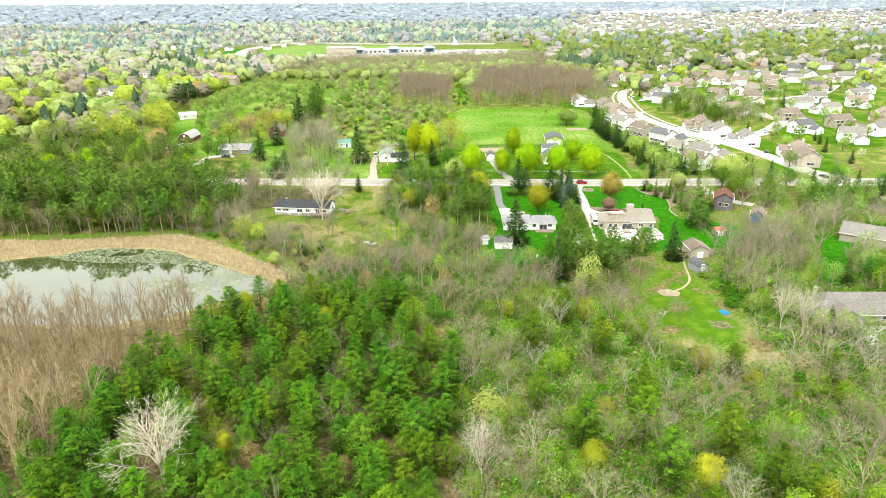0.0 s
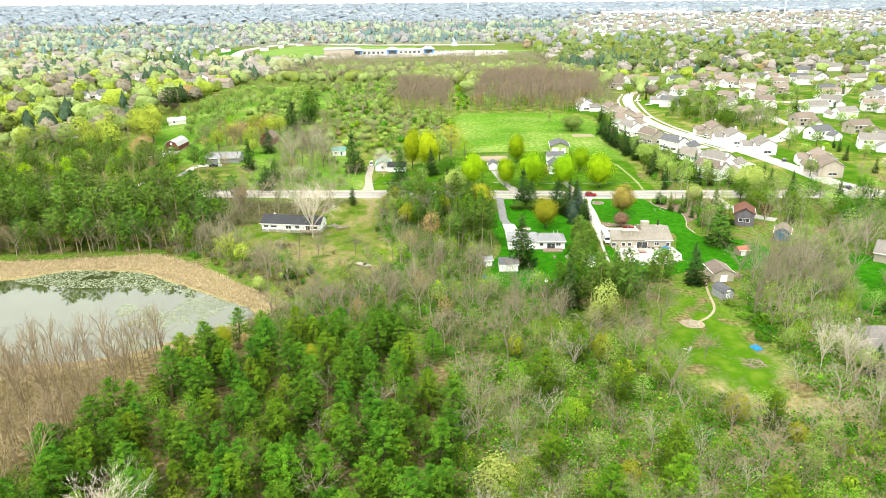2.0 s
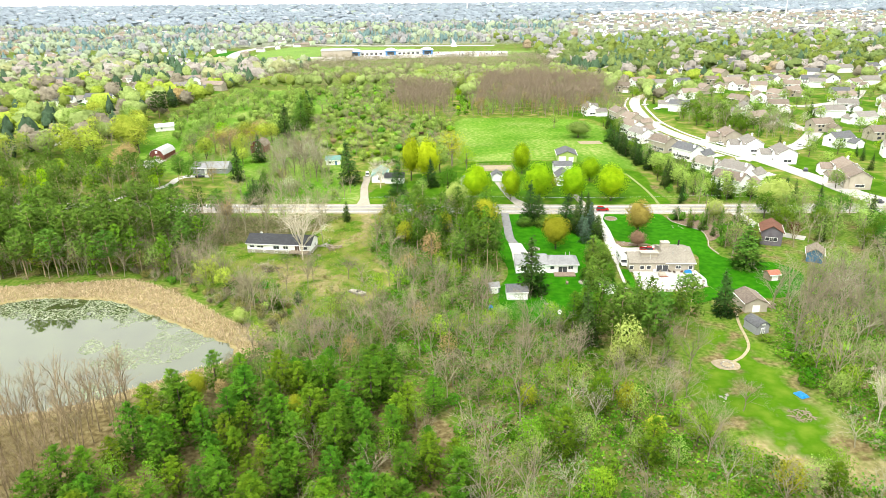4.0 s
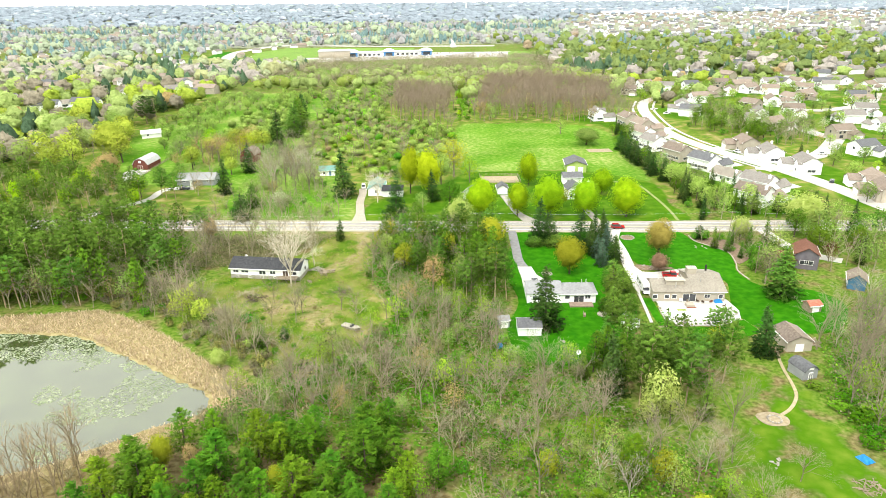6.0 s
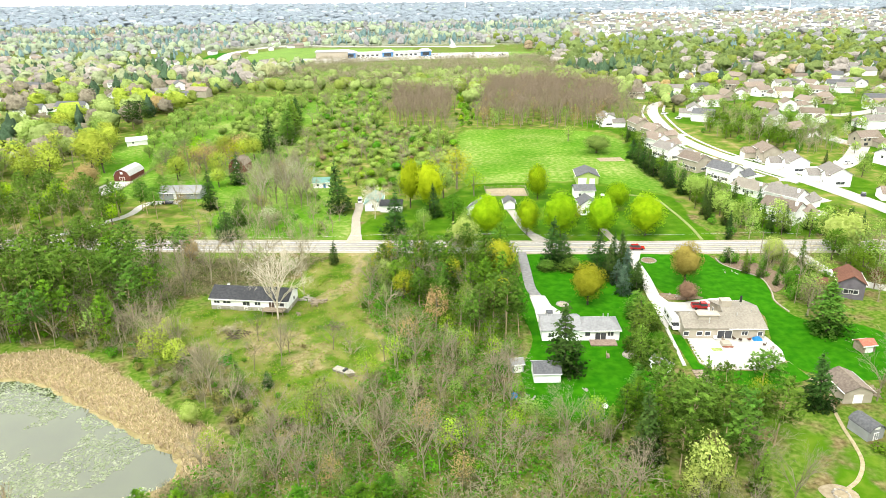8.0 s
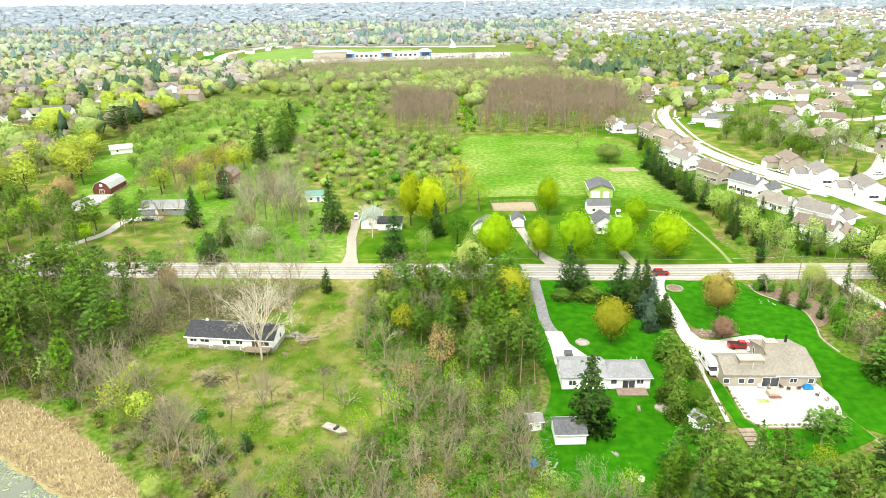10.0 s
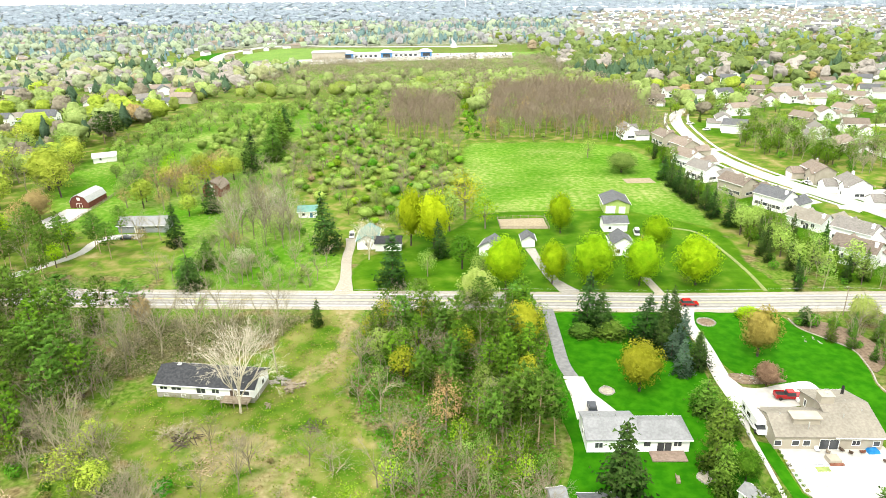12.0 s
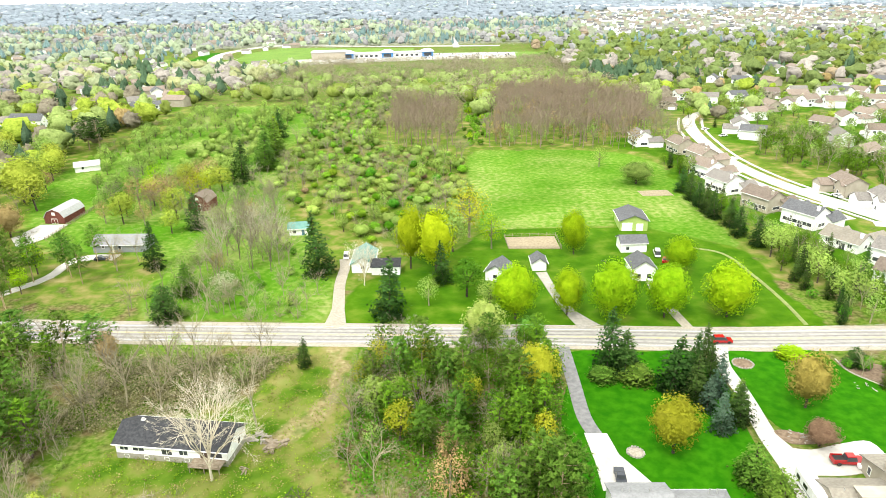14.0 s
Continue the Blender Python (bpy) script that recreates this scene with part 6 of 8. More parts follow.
for i, (x, y, m) in enumerate(((64.5, 229.6, SIDING), (66.2, 228.9, WOOD), (69.0, 229.4, WOOD_DARK), (70.2, 228.6, WOOD_DARK), (72.4, 228.8, BRICK), (75.0, 226.2, WOOD_DARK), (76.0, 224.4, STONE), (76.2, 221.0, STONE))):
    root = thing("patio_chair", pose(x, y, 0.14, 0, 0, i * 47), "patio chair on the concrete", "chair", "patio chairs")
    s = Solid()
    s.box(-0.35, -0.35, 0.35, 0.35, 0.35, 0.45)
    part("seat", s, m, root)
    s = Solid()
    s.box(-0.35, 0.27, 0.45, 0.35, 0.37, 0.95)
    part("backrest", s, m, root)
    for a in (-0.3, 0.3):
        for b in (-0.3, 0.3):
            s = Solid()
            s.box(a - 0.03, b - 0.03, 0, a + 0.03, b + 0.03, 0.36)
            part("leg", s, STEEL, root)
root = thing("hot_tub", pose(66.0, 226.8, 0.14), "pale hot tub with rust-red step on the patio", "hot tub")
s = Solid()
s.box(-1.1, -0.9, 0, 1.1, 1.1, 0.8, 0.08)
part("shell", s, SIDING_TAN, root)
s = Solid()
s.box(-1.2, -1.5, 0, 1.3, -0.9, 0.3)
part("step", s, BRICK, root)
bed_rng = random.Random(3)
for i in range(26):
    a = i / 25
    x, y = (57.6 + 1.2 * a * 0, 231 - 13 * (a / 0.4)) if a < 0.4 else (58.5 + 17 * (a - 0.4) / 0.6, 216.5 + 2.0 * max(0, a - 0.8) * 5)
    plant("shrub", x, y, bed_rng.uniform(0.4, 0.7), 0.9, bed_rng.choice((L_GOLD, L_TWIG, L_GREEN)), "small border shrub at the patio edge", "patio border shrubs")
root = thing("garden_steps", pose(55.6, 216, 0), "timber-edged garden steps going down", "steps")
for i in range(6):
    s = Solid()
    s.box(-1.5, -1.4 * (i + 1), -0.2, 1.6, -1.4 * i - 0.15, 0.12)
    t = part("tread", s, WOOD, root)
    s = Solid()
    s.box(-1.6, -1.4 * i - 0.15, -0.2, 1.7, -1.4 * i, 0.2)
    part("riser_timber", s, WOOD_DARK, t)
root = thing("garden_bench", pose(36.6, 222.5, 0.05, 0, 0, 80), "small wooden swing bench on the lawn", "bench")
s = Solid()
s.box(-0.8, -0.35, 0.4, 0.8, 0.35, 0.48)
part("seat", s, WOOD, root)
s = Solid()
s.box(-0.8, 0.3, 0.48, 0.8, 0.38, 1.0)
part("backrest", s, WOOD, root)
for a in (-0.7, 0.7):
    s = Solid()
    s.box(a - 0.05, -0.35, 0, a + 0.05, 0.38, 0.42)
    part("leg", s, WOOD, root)
heap("stone_slab", "flat stone in the lawn", "stone", 28.6, 208.8, 5, 0.4, STONE, 0.7, 12)
# satellite dish on a pole
root = thing("satellite_dish", pose(30.6, 199.6, 0), "white dish on a pole at the lawn's edge", "satellite dish")
s = Solid()
s.tube((0, 0, 0), (0, 0, 2.2), 0.05, 0.05, 6)
part("pole", s, STEEL, root)
s = Solid()
s.tube((0, -0.05, 2.3), (0, -0.3, 2.45), 0.15, 0.6, 10)
part("dish", s, TRIM, root)


# pen fence
def fence(name, label, ring, gap, hh, material, closed=True, rails=(0.5, 1.0)):
    root = thing(name, pose(0, 0, 0), label, "fence")
    pts = list(ring) + ([ring[0]] if closed else [])
    for (x0, y0), (x1, y1) in zip(pts, pts[1:]):
        d = math.hypot(x1 - x0, y1 - y0)
        n = max(1, round(d / gap))
        for i in range(n):
            x, y = x0 + (x1 - x0) * i / n, y0 + (y1 - y0) * i / n
            s = Solid()
            z = float(land(x, y))
            s.box(x - 0.07, y - 0.07, z - 0.2, x + 0.07, y + 0.07, z + hh, 0.01)
            part("post", s, material, root)
        for r in rails:
            s = Solid()
            s.tube((x0, y0, float(land(x0, y0)) + r), (x1, y1, float(land(x1, y1)) + r), 0.05, 0.05, 4)
            part("rail", s, material, root)


fence("pen_fence", "wooden post-and-rail fence round the sand pen", [(16.2, 353.2), (33.6, 352.4), (33.4, 364.8), (15.8, 364.6)], 3.0, 1.3, WOOD)
fence("board_fence", "long grey board fence beside the barn lane", [(-145.2, 369), (-145.4, 392), (-145.4, 420), (-145.8, 452)], 2.6, 1.5, WOOD, False, (0.3, 0.6, 0.9, 1.2))


# ---- road poles and wires ----
def pole(x, y, hh=10.0):
    root = thing("utility_pole", pose(x, y, 0), "brown wooden utility pole", "utility pole", "utility poles")
    s = Solid()
    s.tube((0, 0, -0.3), (0, 0, hh), 0.13, 0.09, 8)
    part("pole", s, WOOD, root)
    s = Solid()
    s.box(-1.1, -0.06, hh - 0.7, 1.1, 0.06, hh - 0.55)
    part("crossarm", s, WOOD_DARK, root)
    for a in (-1.0, -0.4, 0.4, 1.0):
        s = Solid()
        s.tube((a, 0, hh - 0.55), (a, 0, hh - 0.35), 0.05, 0.04, 6)
        part("insulator", s, SIDING_GREY, root)


POLES = [(-140, 296), (-90, 288.5), (-20, 287), (12, 286), (99, 283), (140, 281)]
for x, y in POLES:
    pole(x, y, 8.4)
cables = thing("overhead_cable", pose(0, 0, 0), "thin overhead wire sagging along the road", "cable")
for dx in (0.4,):
    for (x0, y0), (x1, y1) in zip(POLES, POLES[1:]):
        s = Solid()
        for i in range(11):
            a = i / 10
            for c, d in ((0, 0.014), (0.012, -0.007), (-0.012, -0.007)):
                s.v.append((x0 + (x1 - x0) * a, y0 + (y1 - y0) * a + dx + c, 8.0 - 3.2 * a * (1 - a) + d))
        s.f = [(3 * i + j, 3 * i + (j + 1) % 3, 3 * i + 3 + (j + 1) % 3, 3 * i + 3 + j) for i in range(10) for j in range(3)]
        part("wire", s, STEEL, cables)
pole(40.4, 322, 9.0)
pole(93.4, 249, 9.0)

slab("mulch_bed", spread([(84.6, 281), (89, 281.5), (96, 276), (98.5, 268), (96.5, 261), (92.5, 256.6), (91, 257), (92.2, 265.8), (88.8, 271.4), (85, 276.6)]), EARTH, "brown mulch bed along the lawn edge", "flower bed", z=0.075)
strip("bed_edging", [(84.4, 282), (84.6, 276.8), (88.3, 271.2), (91.8, 265.8), (90.7, 256.8), (88.9, 250.8), (89.6, 244)], 0.3, STONE, "pale stone edging between lawn and mulch", "edging", z=0.12)
slab("rock_bed", spread([(58.6, 256), (61, 256.4), (64.5, 255), (68.5, 254.4), (70, 252.8), (64.6, 252.2), (60, 252.4)]), EARTH, "brown planted rock bed beside the drive", "flower bed", z=0.1)
heap("bed_rocks", "rough stones in the planted bed", "stones", 62.4, 254.2, 14, 0.32, STONE, 2.2, 13)
heap("bed_stones", "pale stones edging the mulch bed", "stones", 84.5, 270.5, 9, 0.3, STONE, 2.2, 11)

heap("brush_heap", "brown heap of cut branches in the yard", "brush heap", -54.8, 236.4, 40, 0.16, BARK, 2.6, 21, 9.0)
heap("brush_heap", "low heap of old branches and leaves", "brush heap", -48.1, 228.5, 30, 0.15, BARK_RED, 2.4, 22, 8.0)
heap("brush_heap", "scattered dead branches by the track", "brush heap", -30.6, 240.3, 26, 0.15, BARK, 2.4, 23, 8.0)
heap("scrap_boards", "broken pale boards beside the old boat", "boards", -22.6, 216.2, 8, 0.28, WOOD, 1.2, 24, 2.5)

# ---- single trees: species, place, height, width, leaves ----
def single(key, x, y, h, w, leaves=None):
    plant(key, x, y, h, w, leaves)
    TAKEN.append((x, y, min(w, 9) * 0.36))


single("spruce", -42.8, 335.8, 20.8, 11.8, L_SPRUCE)
single("spruce", -19.2, 307.0, 16.9, 11.2, L_SPRUCE)
single("spruce", -5.3, 327.9, 13.3, 7.6, L_SPRUCE)
single("crowned", -15.1, 338.8, 21.4, 11.0, L_YELLOW)
single("crowned", -7.2, 335.4, 21.0, 13.7, L_YELLOW)
single("airy", 3.8, 365.0, 20.1, 17.5, L_GOLD)
single("airy", 10.8, 354.1, 12.7, 11.2, L_MAPLE)
single("maple", 13.7, 304.2, 17.0, 12.5, L_MAPLE)
single("maple", 27.3, 305.9, 14.2, 9.2, L_MAPLE)
single("maple", 38.6, 302.6, 17.6, 13.1, L_MAPLE)
single("maple", 52.0, 303.7, 15.8, 12.4, L_MAPLE)
single("maple", 68.1, 303.4, 16.0, 13.8, L_MAPLE)
single("maple", 36.6, 347.9, 15.6, 10.0, L_MAPLE)
single("maple", 65.2, 333.0, 11.7, 10.1, L_MAPLE)
single("crowned", 37.4, 250.2, 13.0, 10.5, L_GOLD)
single("crowned", 68.4, 263.6, 13.2, 10.3, L_AMBER)
single("crowned", 65.0, 251.5, 6.0, 6.8, L_PLUM)
single("crowned", 4.5, 290.0, 12.8, 12.0, L_LIME)
single("crowned", 14.2, 269.5, 13.0, 12.0, L_GOLD)
single("spruce", 31.8, 279.0, 16.3, 8.7, L_SPRUCE)
single("spruce", 35.2, 277.3, 11.6, 8.6, L_SPRUCE)
single("spruce", 43.8, 270.8, 13.6, 9.7, L_SPRUCE)
single("spruce", 49.9, 276.1, 12.0, 5.8, L_SPRUCE)
single("spruce", 48.4, 263.5, 8.0, 5.3, L_BLUE)
single("spruce", 48.8, 256.4, 9.5, 5.6, L_BLUE)
single("spruce", 55.0, 280.5, 11, 6.0, L_SPRUCE)
single("spruce", 52.0, 272.0, 10.5, 5.5, L_SPRUCE)
single("spruce", 46.8, 266.5, 11.5, 6.5, L_SPRUCE)
single("spruce", 54.0, 263.0, 8, 5.0, L_PINE_OLD)
single("arbor", 48.4, 242.0, 8.4, 6.8, L_PINE_OLD)
single("arbor", 50.0, 236.0, 8.0, 7.0, L_PINE_OLD)
single("spruce", 52.5, 268, 10.5, 5.8, L_BLUE)
single("spruce", 53, 259, 9.5, 6.3, L_SPRUCE)
single("white", -46.3, 244.9, 18, 12.0, None)
single("bare", -42.1, 259.9, 19.0, 10.1, None)
single("arbor", -36.9, 282.3, 8.1, 3.6, L_SPRUCE)
single("bare", -76.8, 260.3, 15.6, 11.3, None)
single("bare", -71.6, 267.8, 16.2, 13.0, None)
single("spruce", -95.2, 378.9, 14.0, 9.5, L_SPRUCE)
single("spruce", -95.6, 342.5, 16.0, 8.6, L_SPRUCE)
single("arbor", -78.2, 306.6, 11.2, 8.2, L_SPRUCE)
single("spruce", -78.7, 322.5, 10.9, 8.4, L_PINE_OLD)
single("redpine", -86.5, 286.4, 12.7, 10.0, L_PINE_OLD)
single("redpine", -102.0, 282.0, 16.0, 10.0, L_PINE_OLD)
single("redpine", -122.8, 341.5, 13.4, 7.9, L_PINE_OLD)
single("redpine", -128.7, 333.2, 14.8, 8.5, L_PINE_OLD)
single("redpine", -130.9, 325.4, 15.2, 8.2, L_PINE_OLD)
single("redpine", -118.9, 336.4, 14.2, 7.2, L_PINE_OLD)
single("redpine", -113, 331.4, 13.2, 7.2, L_PINE_OLD)
single("crowned", -178.7, 414.4, 21.0, 21.0, L_GOLDGREEN)
single("leafy", -168, 404, 17, 15, L_GOLDGREEN)
single("airy", -124.4, 400.1, 15.0, 13.4, L_RUST)
single("crowned", -159.9, 373.5, 12.7, 12.1, L_RUST)
single("airy", -128.5, 427.3, 13.8, 12.2, L_MAPLE)
single("airy", -104.2, 409.8, 14.2, 13.8, L_YELLOW)
single("domed", -70.5, 348.2, 20.0, 13.0, None)
single("domed", -58.2, 338.6, 14.8, 9.5, None)
single("domed", -66, 354, 17, 11)
single("redpine", -190.2, 505.1, 19.8, 20.0, L_SPRUCE)
single("redpine", -200, 512, 18.8, 16.0, L_SPRUCE)
single("airy", -67.4, 322.8, 7.1, 9.7, L_WHITE)
single("crowned", 77.4, 426.4, 10.0, 16.0, L_SAGE)
single("airy", 67.9, 455.6, 10.0, 9.3, L_SAGE)
single("spruce", -96.1, 442.9, 19.4, 13.8, L_SPRUCE)
single("spruce", -90.6, 462.3, 20.4, 14.8, L_PINE_OLD)
single("spruce", -91.8, 490.7, 19.1, 13.6, L_PINE_OLD)
single("spruce", -94, 476, 17, 12.6, L_PINE_OLD)
single("spruce", -97, 506, 17, 11, L_PINE_YELLOW)
single("spruce", -99, 521, 16, 10, L_PINE_YELLOW)
single("spruce", -100, 536, 17, 11, L_SPRUCE)
single("white", -28.1, 326.9, 12.5, 7.5, None)
single("spruce", 25.4, 216.6, 17.5, 11.0, L_SPRUCE)
single("redpine", 13.4, 232.1, 18.1, 8.5, L_PINE_OLD)
single("redpine", 16.8, 233.0, 15.6, 6.5, L_PINE_OLD)
single("redpine", 10.5, 236.0, 16.5, 7, L_PINE_OLD)
single("arbor", 44.0, 225.4, 14.0, 6.6, L_PINE_OLD)
single("arbor", 43.1, 219.4, 10.5, 5.3, L_PINE_OLD)
single("crowned", 48.3, 222.2, 6.8, 6.0, L_GREEN)
single("spruce", 35.6, 185.6, 15.6, 8.0, L_SPRUCE)
single("redpine", 43.3, 187.5, 16.3, 8.8, L_PINE_OLD)
single("spruce", 37.8, 204.3, 10.1, 6.4, L_PINE_OLD)
single("spruce", 30.2, 192.4, 7.8, 4.3, L_PINE_OLD)
single("redpine", 49.3, 180.7, 15.6, 8.4, L_PINE_OLD)
single("redpine", 40.5, 195.5, 14.6, 7.4, L_PINE_OLD)
single("redpine", 54, 190, 13, 7.4, L_PINE_OLD)
single("leafy", 41.6, 176.0, 13.5, 8.0, L_LIME)
single("leafy", 44.2, 174.4, 10, 6.0, L_LIME)
single("leafy", 39.8, 174.6, 8, 5.0, L_LIME)
for x, y, h, w in ((55.6, 172.5, 12, 9), (51.5, 179, 9, 7), (46, 169, 9, 9), (52, 163, 8, 8), (40, 167, 9, 9), (62, 158, 7, 7), (84, 172, 10, 9), (83, 180, 11, 10)):
    single("domed", x, y, h, w)
for x, y, h, w, kind in ((79.5, 167, 2.2, 5, L_VIVID), (82, 170, 2.6, 5, L_VIVID), (82.5, 175, 2.4, 6, L_VIVID), (80.5, 179, 2.0, 5, L_FRESH), (83.5, 182, 2.6, 6, L_VIVID), (86, 177, 2.4, 6, L_FRESH), (79, 187, 1.8, 4, L_GREEN)):
    single("shrub", x, y, h, w, kind)
for x, y, h, w in ((78, 146, 7, 8), (84, 141, 8, 9), (90, 146, 9, 9), (88, 134, 9, 9), (96, 139, 10, 10), (80, 133, 7, 8), (72, 129, 7, 8), (95, 128, 9, 10)):
    single("palebare", x, y, h, w)
for x, y, h, w in ((-74, 342, 19, 13), (-66, 346, 20, 14), (-61, 352, 17, 12), (-57, 344, 16, 11)):
    single("palebare", x, y, h, w)
single("spruce", 74.9, 201.3, 13.4, 8.0, L_SPRUCE)
single("redpine", 67.7, 210.7, 7.8, 8.5, L_PINE_OLD)
single("spruce", 93.2, 232.5, 14.7, 11.7, L_PINE_OLD)
single("spruce", 51.7, 176.7, 10.3, 4.5, L_PINE_OLD)
single("airy", 58.5, 197, 10, 7, L_GREEN)
single("airy", 63, 201, 8, 6, L_GOLD)
single("arbor", 37, 275, 4, 9, L_PINE_OLD)
single("arbor", 30, 275.5, 3.2, 7, L_PINE_OLD)
single("arbor", 75.4, 283.6, 2.2, 8, L_MAPLE)
single("crowned", 100, 277, 9, 8, L_LIME)
single("arbor", 87, 279, 5, 5, L_SPRUCE)
single("crowned", 124, 283, 15, 16, L_LIME)
single("airy", 132, 277, 14, 12, L_SAGE)
single("bare", -16, 222, 9, 7, None)
single("domed", -29, 228, 7, 8)
single("twiggy", -57, 237, 2.4, 8)
single("twiggy", -59.5, 238.5, 1.8, 6)
single("domed", -48.5, 233, 8, 6)
single("spruce", -46.5, 209.5, 9, 5.8, L_PINE_OLD)
single("arbor", -41, 212, 4, 3, L_SPRUCE)
single("domed", -40, 221, 12, 9)
single("bare", -46, 219, 9, 6)
single("airy", -70, 222, 10, 9, L_GOLDGREEN)
single("shrub", -62, 222, 2.5, 6, L_VIVID)
single("crowned", -53, 198, 6, 5, L_LIME)
single("airy", -26, 197, 11, 9, L_TWIG)
single("white", -47.7, 95.4, 17, 11.5, None)
single("leafy", 10.4, 111.1, 11, 9, L_LIME)
single("white", 7.9, 97.3, 12, 5, None)
single("pine", 54, 102.8, 13, 7.5, L_PINE_YELLOW)
single("pine", 40.5, 95.9, 13, 8, L_PINE)
single("pine", 39.3, 107.3, 14, 7.5, L_PINE_YELLOW)
single("crowned", 27.8, 99, 8, 6, L_GOLD)
single("crowned", 47, 95, 8, 7, L_GOLD)
single("pine", 27.6, 107.4, 12, 7, L_PINE_YELLOW)
single("bare", 15.7, 155.1, 14, 10, None)
single("white", 86.7, 153.2, 12, 5, None)
single("white", 91.7, 151.4, 11.5, 6, None)
single("crowned", -83, 285, 9, 6, L_RUST)
single("domed", -39.1, 225.9, 9, 8)
single("domed", -25.1, 227, 6, 7)
single("twiggy", -24.2, 226, 3, 6)
single("shrub", -53.3, 221.7, 2.6, 5, L_VIVID)
single("leafy", -64.4, 220.4, 8, 7, L_GOLDGREEN)
single("airy", -4, 236.3, 13, 9, L_RUST)
single("airy", 119.4, 256.7, 7, 7, L_RED)
single("airy", 92.5, 240.7, 12, 10, L_TWIG)
single("leafy", 96, 247, 10, 9, L_SAGE)
single("crowned", -128, 240, 9, 9, L_MAPLE)
single("redpine", -85, 245, 14, 8, L_PINE_OLD)
for x, y in ((92.3, 413), (92.6, 403), (92.8, 394), (93, 387), (93.3, 380), (95.6, 371.5), (94.9, 362), (97, 352)):
    plant("spruce", x, y, 11, 7.5, L_SPRUCE, group="spruce row at the field edge")

single("crowned", 15.0, 288.4, 9.0, 9.0, L_PINE_OLD)
single("leafy", 1.5, 318.0, 12.0, 11.0, L_GREEN)
single("leafy", 7.5, 311.0, 9.0, 8.0, L_SAGE)
single("airy", -9.0, 313.0, 9.0, 8.0, L_SAGE)
single("leafy", 45.5, 318.0, 8.0, 9.0, L_GOLD)
single("leafy", -2.0, 352.0, 15.0, 12.0, L_SAGE)

for x, y, h, w in ((86, 186, 13, 11), (92, 193, 15, 13), (99, 189, 14, 12), (105, 195, 15, 13), (96, 201, 15, 13), (108, 186, 12, 11), (88, 203, 13, 11), (103, 206, 14, 12), (112, 203, 13, 12)):
    single("domed", x, y, h, w)
single("spruce", 119, 181.5, 8, 5.5, L_SPRUCE)
single("leafy", 126, 181, 9, 9, L_GREEN)
single("leafy", 131, 186, 8, 9, L_FRESH)
single("spruce", 97.6, 151.0, 8.5, 5, L_SPRUCE)
single("spruce", 103, 149.5, 6, 4, L_PINE_OLD)
single("airy", -118, 406, 14, 14, L_RUST)
single("leafy", -115, 428, 13, 12, L_GOLDGREEN)
single("leafy", -100, 426, 12, 12, L_GOLDGREEN)
single("domed", -96, 388, 13, 10)
single("leafy", -101, 445, 12, 13, L_MEADOW)
single("domed", -139, 408, 10, 9)
single("airy", -158, 360, 13, 13, L_RUST)
single("crowned", -192, 462, 13, 13, L_GOLDGREEN)
single("leafy", -204, 480, 14, 14, L_SAGE)
single("spruce", 103.5, 250.5, 9.0, 6.0, L_PINE_OLD)
single("airy", 106.0, 262.0, 11.0, 9.0, L_SAGE)
single("leafy", 119.0, 263.0, 10.0, 9.0, L_GREEN)
single("bare", 116.0, 249.0, 10.0, 8.0)
single("bare", -110.0, 346.0, 12.0, 9.0)
single("bare", -103.0, 348.0, 11.0, 8.0)
single("redpine", -117.0, 349.0, 13.0, 7.0, L_PINE_OLD)
single("airy", -107.0, 341.0, 8.0, 7.0, L_RUST)

# the western meadow's loose trees
mixture(scatter([(-92, 304), (-40, 303), (-41, 316), (-60, 322), (-90, 330)], 5.0, 23), [(5, "bare", 6, 11, None), (3, "shrub", 2, 3.5, L_SAGE), (1, "shrub", 2, 3, L_VIVID), (2, "twiggy", 2, 4, None), (2, "twiggy", 3, 4.5, None)], "roadside brush")
mixture(scatter([(-84, 330), (-50, 330), (-56, 372), (-72, 400), (-92, 395)], 10.0, 24), [(5, "domed", 11, 17, None), (1, "airy", 8, 12, L_RUST), (2, "airy", 8, 12, L_SAGE)], "tall meadow trees")
mixture(scatter([(-140, 372), (-100, 372), (-96, 430), (-120, 452), (-140, 430)], 11.0, 25), [(4, "leafy", 9, 14, L_GOLDGREEN, 0.9), (2, "airy", 9, 13, L_RUST, 0.9), (2, "domed", 9, 14, None), (2, "leafy", 7, 11, L_SAGE, 0.9)], "meadow trees")
mixture(scatter([(-240, 370), (-165, 372), (-170, 400), (-192, 480), (-240, 500)], 13.0, 26), [(4, "leafy", 13, 18, L_GOLDGREEN, 0.95), (3, "leafy", 11, 16, L_SAGE, 0.9), (3, "airy", 10, 15, L_MEADOW, 0.9), (1.5, "leafy", 9, 13, L_RUST, 0.9), (2, "bare", 9, 14, None)], "farm trees")

